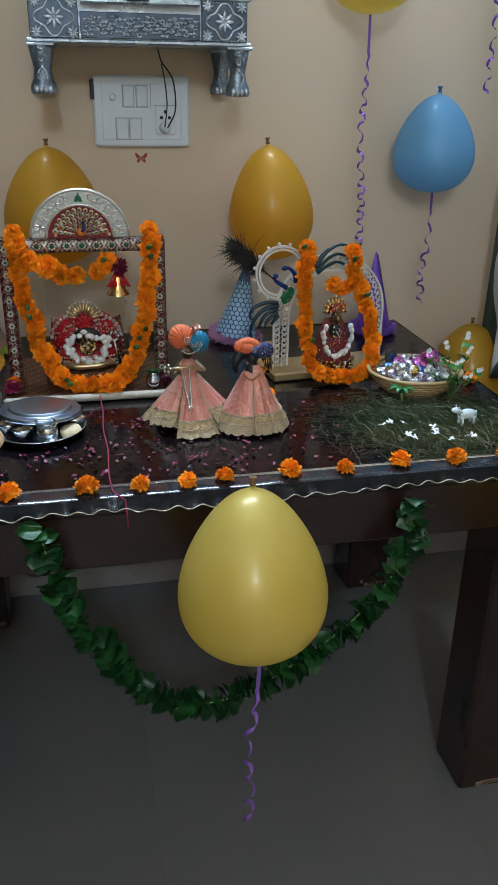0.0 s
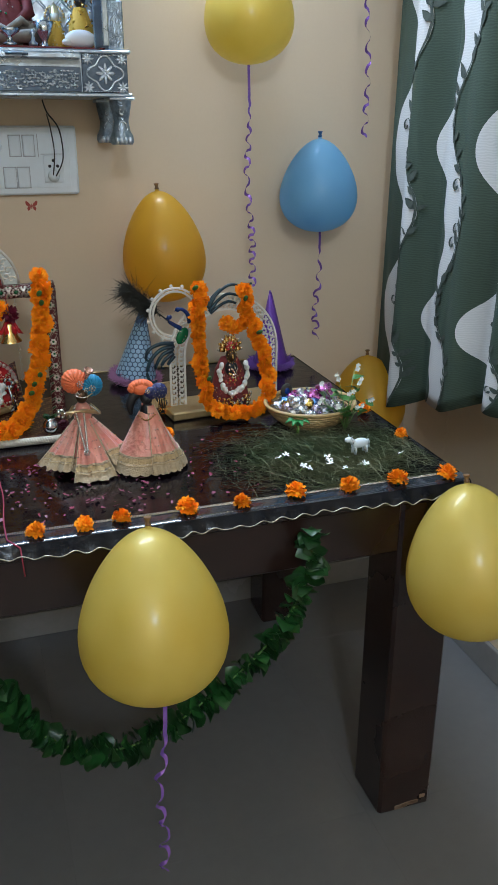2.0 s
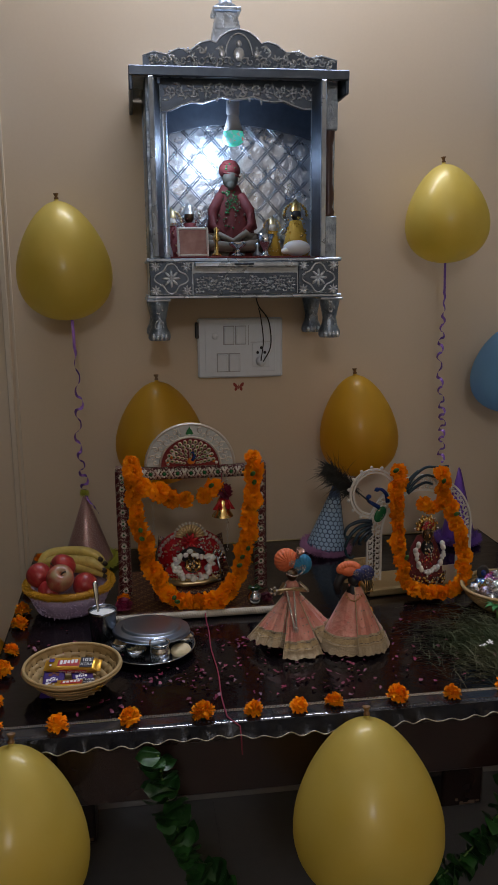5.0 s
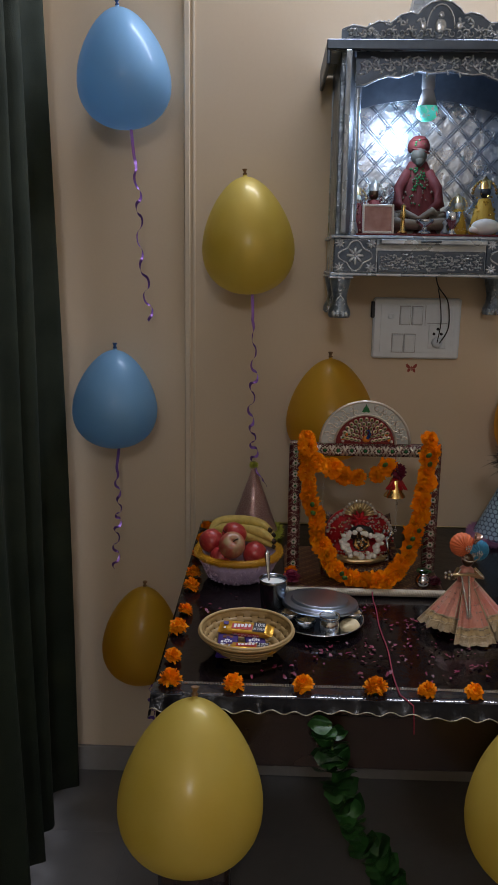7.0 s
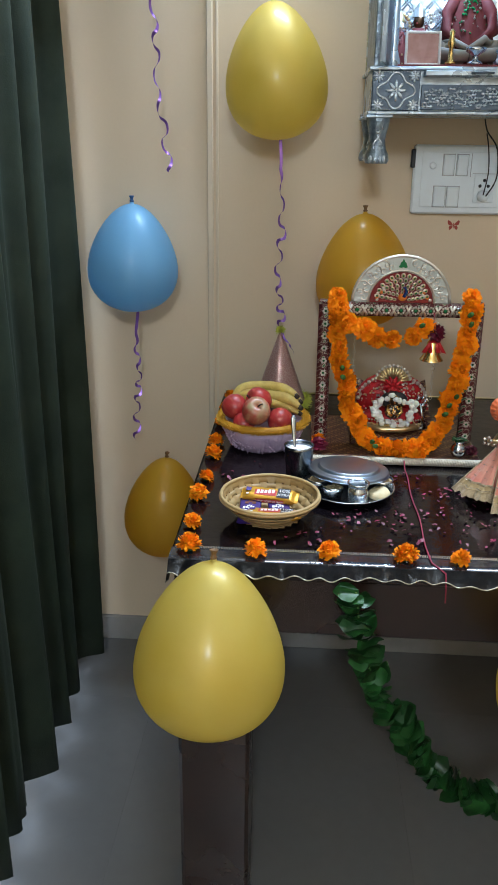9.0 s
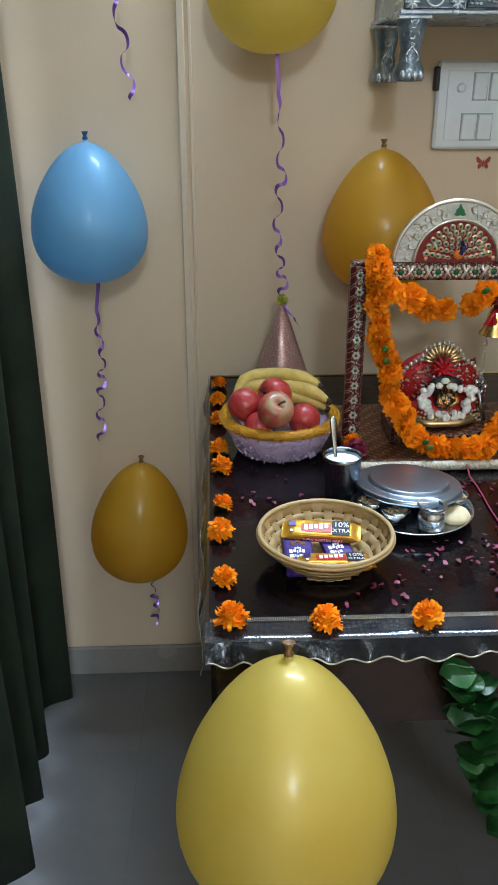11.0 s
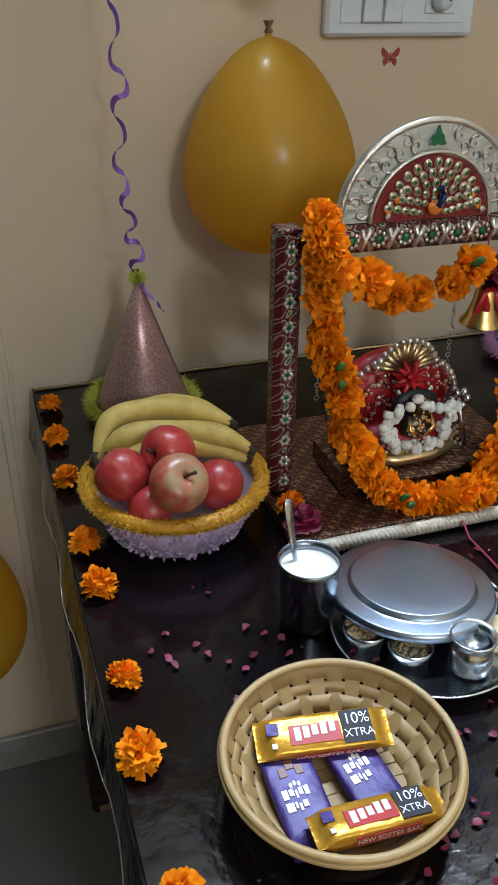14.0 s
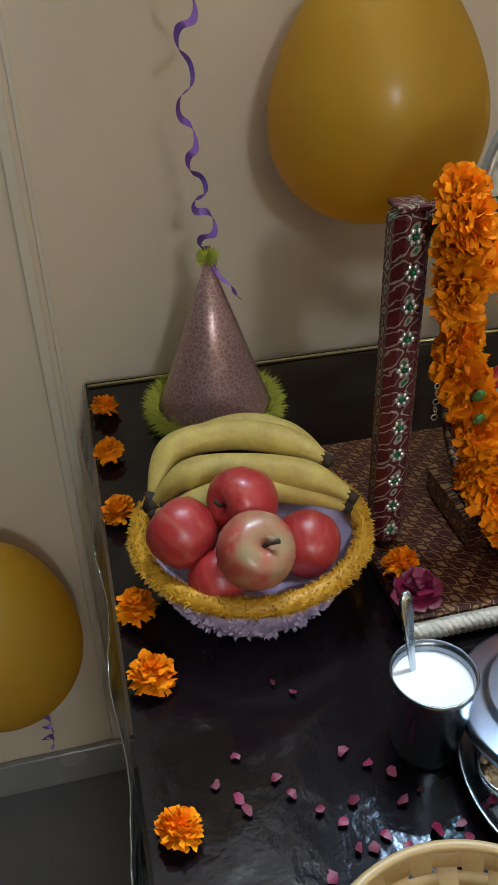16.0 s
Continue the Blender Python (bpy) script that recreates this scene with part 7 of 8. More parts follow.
s = Shape().lathe([(0, 0), (0.015, 0), (0.014, 0.004), (0.005, 0.008), (0.006, 0.016), (0.019, 0.024), (0.02, 0.03), (0.017, 0.03), (0.006, 0.024), (0, 0.023)], 22)
solid("oil_lamp", s, STEEL, "small silver oil lamp on the shrine floor", "lamp", m=Matrix.Translation((0.083, 1.968, FZ)))
s = Shape().lathe([(0, 0), (0.008, 0), (0.009, 0.005), (0.004, 0.01), (0.003, 0.018), (0.006, 0.024), (0, 0.03)], 14)
solid("silver_cone", s, DULL_STEEL, "little silver incense holder on the shrine floor", "holder", m=Matrix.Translation((0.127, 1.968, FZ)))
s = Shape().lathe([(0, 0), (0.017, 0), (0.008, 0.006), (0.006, 0.014), (0.016, 0.03), (0.0205, 0.05), (0.019, 0.05), (0.014, 0.031), (0, 0.024)], 24)
solid("silver_goblet", s, STEEL, "silver goblet on the shrine floor", "cup", m=Matrix.Translation((0.155, 2.03, FZ)))
s = Shape()
s.ball((0, 0, 0.018), (0.032, 0.02, 0.018), 0, 20, 10).ball((-0.024, -0.004, 0.012), (0.014, 0.01, 0.008), 0, 12, 8)
for k in range(4):
    s.ring((0.022 + 0.004 * k, 0, 0.018), 0.012 - 0.0025 * k, 0.0022, 0, 14, 6, Matrix.Rotation(0, 4, "Y"))
solid("conch_shell", s, WHITE_PETAL, "white conch shell on the shrine floor", "shell", m=Matrix.Translation((0.225, 2.01, FZ)))

# ---- switchboard and sticker on the wall ----
sb = thing("switchboard", (0.113, WALL_Y, 1.265), "white plastic switchboard with a plug and cord", "switchboard")
part("plate", Shape().box((0, -0.009, 0), (0.215, 0.018, 0.149), 0, 0.006), WHITE_PLASTIC, sb)
part("back_box", Shape().box((-0.108, -0.01, 0.045), (0.01, 0.016, 0.04), 0, 0.002), BLACK, sb, "black edge of the wall box")
part("module_frame", Shape().box((0, -0.0185, 0), (0.178, 0.003, 0.118), 0, 0.0012), WHITE_PLASTIC, sb)
for x, z, w, h in ((-0.03, 0.032, 0.024, 0.044), (0.0, 0.032, 0.024, 0.044), (-0.046, -0.036, 0.026, 0.044), (-0.016, -0.036, 0.026, 0.044)):
    part("gap", Shape().box((x, -0.0202, z), (w + 0.003, 0.0012, h + 0.003), 0, 0.0002), GREY_GAP, sb)
    part("switch", Shape().box((0, 0, 0), (w, 0.006, h), 0, 0.0015, Matrix.Translation((x, -0.0225, z)) @ Euler((0.1, 0, 0)).to_matrix().to_4x4()), WHITE_PLASTIC, sb, "rocker switch")
part("indicator", Shape().lathe([(0.0075, 0), (0.0075, 0.004), (0.005, 0.005), (0, 0.005)], 16, 0, Matrix.Translation((-0.065, -0.02, 0.03)) @ Euler((math.pi / 2, 0, 0)).to_matrix().to_4x4()), WHITE_PLASTIC, sb)
sock = part("socket", Shape().box((0.052, -0.0205, -0.018), (0.044, 0.004, 0.06), 0, 0.002), WHITE_PLASTIC, sb, "three-pin socket")
for x, z in ((0.052, 0.0), (0.043, -0.012), (0.061, -0.012)):
    part("pin_hole", Shape().lathe([(0.0036, 0), (0.0036, 0.001), (0, 0.001)], 12, 0, Matrix.Translation((x, -0.0225, z)) @ Euler((math.pi / 2, 0, 0)).to_matrix().to_4x4()), BLACK, sock, "dark pin hole")
part("socket_line", Shape().box((0.02, -0.0203, 0.032), (0.0015, 0.001, 0.05), 0, 0.0002).box((0.05, -0.0203, 0.014), (0.05, 0.001, 0.0015), 0, 0.0002), GREY_GAP, sb)
cord = thing("plug_and_cord", (0.163, WALL_Y - 0.024, 1.232), "white two-pin plug with a thin dark cord", "cord")
part("plug", Shape().lathe([(0.013, 0), (0.0135, 0.006), (0.011, 0.016), (0, 0.018)], 8, 0, Euler((math.pi / 2, 0, 0)).to_matrix().to_4x4()), WHITE_PLASTIC, cord)
s = Shape().tube(sample([(0.004, -0.018, 0.0), (0.022, -0.024, 0.04), (0.018, -0.018, 0.1), (-0.004, -0.006, 0.135), (-0.012, -0.002, 0.162)], 0.004), 0.0016, 6)
s.tube(sample([(-0.002, -0.018, 0.002), (0.004, -0.02, 0.05), (0.0, -0.016, 0.1), (-0.006, -0.006, 0.135)], 0.004), 0.0014, 6)
part("cord", s, BLACK, cord, "thin dark twin cord")
s = Shape()
for sg in (-1, 1):
    up = [(0.001, 0.0), (0.005, 0.006), (0.0115, 0.0115), (0.014, 0.009), (0.0125, 0.002), (0.008, -0.001)]
    lo = [(0.001, -0.001), (0.008, -0.0012), (0.0105, -0.006), (0.0085, -0.0115), (0.004, -0.0085)]
    for o in (up, lo):
        s.plate([(sg * x, z) for x, z in o], 0.001, 0)
s.box((0, 0, -0.001), (0.002, 0.0014, 0.012), 0, 0.0004)
solid("butterfly_sticker", s, STICKER, "small red butterfly sticker on the cream wall", "sticker", m=Matrix.Translation((0.109, WALL_Y - 0.001, 1.165)))


# ---- dressed dolls ----
def panel(s, r, h, wide, deep, a0, a1, lift, scallops, pleat, seed):
    """One gore of a stiff skirt, from waist to scalloped hem; angles run from the front."""
    n = max(8, 6 * scallops)
    levels = [0, 0.12, 0.24, 0.36, 0.48, 0.6, 0.72, 0.75, 0.84, 0.87, 0.94, 1.0]
    rows = []
    for v in levels:
        row = []
        for k in range(n + 1):
            f = k / n
            a = -math.pi / 2 + a0 + (a1 - a0) * f
            fold = pleat * v * math.sin(2 * math.pi * f * 2.5 + seed) + 0.35 * pleat * v * math.sin(2 * math.pi * f * 7 + 2 * seed)
            q = (0.2 + 0.8 * v) * r * (1 + fold)
            dip = 0.0042 * abs(math.sin(math.pi * scallops * f)) if v == 1.0 else 0
            row.append((wide * q * math.cos(a), deep * q * math.sin(a), max(0.0015, h * (1 - v) + lift * v + 0.0045 * v - dip)))
        rows.append(row)
    for i in range(len(levels) - 1):
        mat = 0 if levels[i] < 0.72 else (7, 1, 7, 7, 7)[i - 6]
        s.grid(rows[i:i + 2], mat, True)
    out = lambda q: (q[0] * 1.015, q[1] * 1.015, q[2] + 0.0004)
    for side in (0, n):
        s.tube([out(row[side]) for row in rows], 0.0009, 5, 7)
    s.tube([out(q) for q in rows[6]], 0.0008, 5, 7)
    s.tube([out(q) for q in rows[9]], 0.0008, 5, 1)
    srnd = random.Random(seed * 100)
    for k in range(2 * n):
        q = out(rows[8 if k % 2 else 7][srnd.randrange(n + 1)])
        s.ball(q, 0.0009, 4, 4, 3)
    for k in range(26):
        q = out(rows[srnd.randrange(1, 7)][srnd.randrange(n + 1)])
        s.ball(q, srnd.uniform(0.0008, 0.0016), 4, 5, 4)


def puff(s, c, r, thick, mat, folds, tilt):
    """A pleated round of cloth whose pleats run out from its middle; it faces the front."""
    m = Matrix.Translation(c) @ Euler((math.pi / 2 + tilt[0], tilt[1], 0)).to_matrix().to_4x4()
    rows = []
    for i in range(11):
        b = math.pi * i / 10
        rows.append([tuple(m @ Vector((r * math.sin(b) * (1 + 0.02 * math.cos(folds * a)) * math.cos(a), r * math.sin(b) * (1 + 0.02 * math.cos(folds * a)) * math.sin(a),
                                       thick * math.cos(b) * (1 + 0.05 * math.cos(folds * a))))) for a in [2 * math.pi * q / 96 for q in range(96)]])
    s.grid(rows, mat, True, True)


def sparkle(s, x, y, z, r):
    """A rosette of small stones."""
    s.ball((x, y, z), r * 0.5, 4, 7, 5)
    for k in range(7):
        s.ball((x + r * math.cos(k * 0.9), y, z + r * math.sin(k * 0.9)), r * 0.36, 4, 6, 4)


s = Shape()
panel(s, 0.056, 0.086, 1.1, 0.8, -math.pi, math.pi, 0.006, 20, 0.05, 0.3)
panel(s, 0.073, 0.092, 1.12, 0.86, -1.5, -0.5, 0.014, 6, 0.05, 1.3)
panel(s, 0.075, 0.092, 1.14, 0.84, 0.42, 1.55, 0.015, 7, 0.05, 2.1)
panel(s, 0.086, 0.094, 0.96, 0.95, -0.48, 0.46, -0.003, 7, 0.045, 3.2)
s.lathe([(0.013, 0.082), (0.016, 0.098), (0.014, 0.114), (0.006, 0.122)], 14, 0)
s.ball((0, -0.004, 0.134), (0.0115, 0.0115, 0.0135), 3, 14, 9)
for sg in (-1, 1):
    s.tube([(sg * 0.013, 0, 0.114), (sg * 0.027, -0.01, 0.102), (sg * 0.008 - 0.014, -0.022, 0.113)], [0.0055, 0.0045, 0.0035], 8, 2)
    for k in range(7):
        s.ball((sg * (0.014 + 0.002 * k), -0.008 - 0.0015 * k, 0.116 - 0.002 * k), 0.0022, 4, 6, 4)
s.tube([(-0.042, -0.026, 0.114), (0.012, -0.024, 0.113)], 0.0022, 7, 2)
for k in range(5):
    s.ball((-0.042 + 0.006 * math.cos(k * 1.25), -0.027, 0.114 + 0.006 * math.sin(k * 1.25)), 0.0032, 4, 6, 4)
for sx in (-0.005, 0.005):
    for k in range(17):
        v = k / 16
        s.ball((-0.009 + sx * (1.4 - v), -0.02 - 0.034 * v, 0.112 - 0.062 * v), 0.0026, 4, 6, 4)
sparkle(s, -0.009, -0.057, 0.047, 0.0046)
puff(s, (-0.01, 0.004, 0.16), 0.0225, 0.016, 5, 18, (0, -0.25))
puff(s, (0.019, 0.0, 0.15), 0.0205, 0.013, 6, 18, (0.1, 0.2))
s.lathe([(0.004, 0), (0.005, 0.008), (0.0085, 0.019), (0.0075, 0.019), (0.003, 0.006)], 18, 8, Matrix.Translation((0.008, -0.006, 0.166)) @ Euler((0.35, 0.35, 0)).to_matrix().to_4x4())
for x, z, r in ((-0.004, 0.159, 0.0048), (0.017, 0.149, 0.0048), (0.006, 0.147, 0.0035), (-0.008, 0.143, 0.003)):
    sparkle(s, x, -0.016, z, r)
for k in range(14):
    s.ball((-0.014 + 0.03 * k / 13, -0.0165, 0.1405 - 0.006 * math.sin(math.pi * k / 13)), 0.0016, 4, 6, 4)
for k in range(12):
    s.ball((-0.01 + 0.019 * math.cos(k * 0.52), -0.009, 0.16 + 0.019 * math.sin(k * 0.52)), 0.001, 4, 5, 4)
solid("dressed_doll", s, [PEACH, LACE, GILT, DARK_IDOL, STRASS, TURBAN_ORANGE, TURBAN_BLUE, CREAM_LACE, ROSE_GOLD], "flute-holding doll in peach skirt with orange and blue turban", "doll", "", "", pose(0.122, 1.545, TZ + 0.004, 0, 0, 6))
s = Shape()
panel(s, 0.063, 0.106, 1.1, 0.86, -math.pi, math.pi, 0.001, 24, 0.06, 1.1)
panel(s, 0.069, 0.118, 1.1, 0.88, 0.05, 0.95, 0.004, 6, 0.04, 2.7)
s.lathe([(0.0125, 0.095), (0.012, 0.108), (0.009, 0.118), (0.006, 0.122)], 14, 3)
s.plate([(-0.01, 0.122), (0.004, 0.124), (0.012, 0.096), (0.0, 0.092)], 0.002, 0, Matrix.Translation((0, -0.018, 0)) @ Euler((-0.12, 0, 0)).to_matrix().to_4x4())
s.ball((0, -0.004, 0.13), (0.011, 0.011, 0.012), 3, 14, 9)
for sg in (-1, 1):
    s.tube([(sg * 0.004, 0.004, 0.142), (sg * 0.022, 0.004, 0.134), (sg * 0.03, 0.002, 0.116), (sg * 0.028, 0.0, 0.1)], [0.009, 0.01, 0.008, 0.004], 10, 3)
for k in range(9):
    a = math.pi * (0.1 + 0.85 * k / 8)
    s.ball((-0.008 + 0.017 * math.cos(a), 0.0, 0.145 + 0.012 * math.sin(a)), (0.0075, 0.0095, 0.0075), 5, 12, 8)
s.ball((-0.008, 0.0, 0.147), (0.018, 0.014, 0.012), 5, 18, 10)
puff(s, (0.022, -0.004, 0.142), 0.0155, 0.011, 6, 12, (0.1, 0.3))
puff(s, (0.008, -0.01, 0.141), 0.012, 0.007, 6, 10, (0.1, 0.0))
for k in range(18):
    a = k * 2.4
    s.ball((0.022 + 0.0034 * math.sqrt(k) * math.cos(a) * 0.9, -0.0155, 0.142 + 0.004 * math.sqrt(k) * math.sin(a) * 0.9), 0.0012, 4, 5, 4)
sparkle(s, 0.002, -0.018, 0.147, 0.0038)
for k in range(4):
    s.tube([(0.02 + 0.004 * k, -0.012, 0.132), (0.021 + 0.004 * k, -0.014, 0.112)], 0.0009, 5, 2)
    s.ball((0.021 + 0.004 * k, -0.014, 0.111), 0.002, 2, 6, 4)
for k in range(10):
    s.ball((-0.016 + 0.0032 * k, -0.02 - 0.004 * math.sin(math.pi * k / 9), 0.104 - 0.008 * math.sin(math.pi * k / 9)), 0.0017, 2, 6, 4)
solid("dressed_doll", s, [PEACH, LACE, BRASS, BLACK, STRASS, TURBAN_ORANGE, TURBAN_NAVY, CREAM_LACE], "dark-haired doll in a peach skirt with orange and navy turban", "doll", "", "", pose(0.231, 1.51, TZ + 0.004, 0, 0, -8))
lone_marigold(0.178, 1.64, "orange marigold head beside the dolls", 0.9)
lone_marigold(0.292, 1.64, "orange marigold head beside the dolls", 0.9)

# ---- arched stand with idol ----
st = thing("arched_stand", pose(0.455, 1.79, TZ + 0.002, 0, 0, 6), "white cut-board arch stand with blue peacock feather scrolls", "stand")
part("base", Shape().box((-0.005, 0, 0.009), (0.26, 0.1, 0.018), 0, 0.003), GILT, st, "gilt ridged base")


def band(cx, cz, r0, r1, a0, a1, leg, mat, name, parent, y=0.0):
    """A flat pierced arch band standing in x and z."""
    n = 36
    ang = [a0 + (a1 - a0) * k / n for k in range(n + 1)]
    rail = 0.004
    thin = lambda r: [(cx + r * math.cos(a), cz + r * math.sin(a)) for a in ang]
    legs = lambda r, pts: [(cx + r, leg)] + pts + [(cx - r, leg)] if leg else pts
    b = part(name, Shape().plate(legs(r1, thin(r1)) + legs(r1 - rail, thin(r1 - rail))[::-1], 0.005, 0, Matrix.Translation((0, y, 0))), mat, parent)
    part("inner_rail", Shape().plate(legs(r0 + rail, thin(r0 + rail)) + legs(r0, thin(r0))[::-1], 0.005, 0, Matrix.Translation((0, y, 0))), mat, b)
    s, mid_r = Shape(), (r0 + r1) / 2
    if leg:
        k = int((cz - leg) / 0.0118)
        mid = [(cx + mid_r, leg + 0.0118 * (q + 0.4), math.pi / 2) for q in range(k)]
        mid += [(cx + mid_r * math.cos(a), cz + mid_r * math.sin(a), a + math.pi / 2) for a in [a0 + (a1 - a0) * q / 26 for q in range(27)]]
        mid += [(cx - mid_r, leg + 0.0118 * (q + 0.4), -math.pi / 2) for q in range(k)[::-1]]
    else:
        mid = [(cx + mid_r * math.cos(a), cz + mid_r * math.sin(a), a + math.pi / 2) for a in ang[::3]]
    w = (r1 - r0) / 2 - rail * 0.7
    for j, (x, z, a) in enumerate(mid):
        for side in (-1, 1) if leg else (1,):
            o = side * w * (0.52 if leg else 0)
            ux, uz = math.cos(a), math.sin(a)
            big = w * (0.5 if leg else 0.8)
            pts = []
            for q in range(12):
                g, v = big * (1 - q / 14), side * (0.9 - q * 0.55) + 0.4 * (j % 2)
                px, pz = g * math.cos(v), o + g * math.sin(v)
                pts.append((x + ux * px - uz * pz, y, z + uz * px + ux * pz))
            s.tube(pts, 0.0023 if leg else 0.0011, 5)
    tagged(part("pierced_scroll", s, mat, b, "white pierced scrollwork"), kind="stuff")
    return b


band(0.004, 0.125, 0.09, 0.126, 0, math.pi, 0.018, WHITE_CARD, "arch", st)
band(-0.105, 0.215, 0.045, 0.0555, 0, 2 * math.pi, None, WHITE_CARD, "ring", st, 0.006)
s = Shape()
for k in range(15):
    a = 2 * math.pi * k / 15
    s.ball((-0.105 + 0.058 * math.cos(a), 0.006, 0.215 + 0.058 * math.sin(a)), (0.004, 0.0025, 0.004), 0, 8, 5)
part("scallops", s, WHITE_CARD, st, "small white knobs on the ring's edge")
s = Shape()
for strand in ([(-0.114, 0.156), (-0.14, 0.158), (-0.164, 0.15), (-0.174, 0.136), (-0.17, 0.124), (-0.158, 0.13)],
               [(-0.112, 0.15), (-0.14, 0.146), (-0.16, 0.13), (-0.172, 0.106), (-0.17, 0.086), (-0.158, 0.076), (-0.15, 0.086)],
               [(-0.114, 0.144), (-0.138, 0.134), (-0.152, 0.114), (-0.154, 0.1)],
               [(-0.114, 0.136), (-0.132, 0.124), (-0.142, 0.108), (-0.134, 0.104)],
               [(-0.112, 0.13), (-0.124, 0.116), (-0.128, 0.11)]):
    pts = sample([(x, -0.005, z) for x, z in strand], 0.006)
    s.tube(pts, [0.0046 - 0.0018 * k / len(pts) for k in range(len(pts))], 6)
part("feather_scroll", s, BLACK_BLUE, st, "dark blue curling feather scrolls")
s = Shape()
for strand in ([(-0.034, 0.222), (-0.016, 0.25), (0.012, 0.268), (0.04, 0.266), (0.066, 0.268)],
               [(-0.032, 0.216), (-0.012, 0.238), (0.01, 0.25), (0.03, 0.246), (0.05, 0.24)],
               [(-0.03, 0.212), (-0.01, 0.226), (0.012, 0.234), (0.034, 0.226)],
               [(-0.034, 0.224), (-0.026, 0.244), (-0.006, 0.262)]):
    pts = sample([(x, -0.005, z) for x, z in strand], 0.006)
    s.tube(pts, [0.0036 - 0.001 * k / len(pts) for k in range(len(pts))], 6)
part("feather_scroll", s, BLACK_BLUE, st, "dark blue curling feather scrolls")
s = Shape()
for neck in ([(-0.096, 0.186), (-0.112, 0.196), (-0.122, 0.204), (-0.12, 0.212)], [(-0.076, 0.196), (-0.08, 0.214), (-0.092, 0.226), (-0.102, 0.226)]):
    pts = sample([(x, -0.004, z) for x, z in neck], 0.005)
    s.tube(pts, [0.005 - 0.002 * k / len(pts) for k in range(len(pts))], 8)
    s.ball(pts[-1], (0.006, 0.004, 0.005), 0, 10, 7)
    s.tube([pts[-1], pts[-1] + Vector((-0.008, 0, -0.003))], [0.0022, 0.0006], 6)
s.ball((0, 0, 0), (0.012, 0.004, 0.019), 1, 14, 9, Matrix.Translation((-0.093, -0.004, 0.17)) @ Euler((0, 0.5, 0)).to_matrix().to_4x4())
for k in range(7):
    s.ball((-0.093 + 0.006 * math.cos(k * 2.4), -0.0085, 0.17 + 0.011 * math.sin(k * 1.9)), 0.0014, 2, 6, 4)
part("peacock", s, [BLUE_ENAMEL, GREEN_ENAMEL, STRASS], st, "blue and green painted peacock")
part("side_panel", Shape().box((-0.14, 0.004, 0.045), (0.06, 0.004, 0.055), 0, 0.001), LACE, st, "gold cut-board panel")
s = Shape()  # small dark crowned idol, plain
prnd = random.Random(67)
s.lathe([(0, 0), (0.05, 0), (0.052, 0.012), (0.046, 0.04), (0.036, 0.075), (0.022, 0.098), (0, 0.102)], 24, 0, Matrix.Diagonal((1, 0.5, 1, 1)))
s.ball((0, -0.016, 0.078), (0.017, 0.012, 0.016), 6, 16, 10)
for k in range(40):
    s.ball((prnd.gauss(0, 0.006), -0.03 + prnd.uniform(0, 0.003), 0.066 + prnd.gauss(0, 0.011)), prnd.uniform(0.0014, 0.003), (5, 5, 3, 2)[k % 4], 6, 4)
s.ball((0, -0.014, 0.104), (0.013, 0.012, 0.0145), 1, 16, 10)
s.lathe([(0.018, 0.113), (0.021, 0.118), (0.017, 0.13), (0.01, 0.138), (0, 0.141)], 18, 3, Matrix.Diagonal((1, 0.7, 1, 1)))
for k in range(9):
    a = math.pi * (0.02 + 0.96 * k / 8)
    d = Vector((math.cos(a), 0, math.sin(a)))
    s.tube([Vector((0, -0.006, 0.114)) + d * 0.014, Vector((0, -0.006, 0.114)) + d * 0.027], [0.0058, 0.0046], 8, 2)
    s.ball(Vector((0, -0.008, 0.114)) + d * 0.03, 0.0034, 2 if k % 2 else 5, 7, 5)
for k in range(60):
    a, q = prnd.uniform(0, 6.28), prnd.random()
    s.ball((0.02 * q * math.cos(a), -0.0185 + 0.004 * q, 0.122 + 0.016 * q * math.sin(a)), prnd.uniform(0.001, 0.0026), (2, 5, 3, 2)[k % 4], 5, 4)
for k in range(12):
    s.ball((0.012 * math.cos(k * 0.52), -0.025, 0.103 + 0.012 * math.sin(k * 0.52)), 0.0016, 2, 5, 4)
s.ball((0, -0.0275, 0.105), (0.003, 0.003, 0.005), 2, 7, 5)
for k in range(17):
    a = math.pi * (0.88 + 1.24 * k / 16)
    for q in range(2):
        s.ball((0.036 * math.cos(a) + prnd.uniform(-0.003, 0.003), -0.03 - 0.003 * q + prnd.uniform(-0.003, 0.003), 0.074 + 0.042 * math.sin(a) + prnd.uniform(-0.003, 0.003)), prnd.uniform(0.0045, 0.0068), 4, 7, 5)
for k in range(150):
    a, q = prnd.uniform(math.pi, 2 * math.pi), prnd.random()
    r = 0.052 - 0.02 * q
    s.ball((r * math.cos(a), 0.5 * r * math.sin(a) - 0.002, 0.004 + 0.07 * q), prnd.uniform(0.001, 0.003), (2, 3, 5, 0)[k % 4], 5, 4)
for k in range(60):
    a = prnd.uniform(math.pi, 2 * math.pi)
    s.ball((0.054 * math.cos(a), 0.03 * math.sin(a) - 0.004, prnd.uniform(0.003, 0.022)), prnd.uniform(0.002, 0.0048), (2, 2, 5)[k % 3], 6, 4)
solid("crowned_idol", s, [HAZE_RED, DARK_IDOL, BRASS, RED_CLOTH, WHITE_PETAL, STRASS, BLACK], "small dark crowned idol with a white bead necklace", "figurine", "", "", Matrix.Translation((0.458, 1.755, TZ + 0.021)) @ Matrix.Diagonal((0.84, 1, 1.06, 1)))
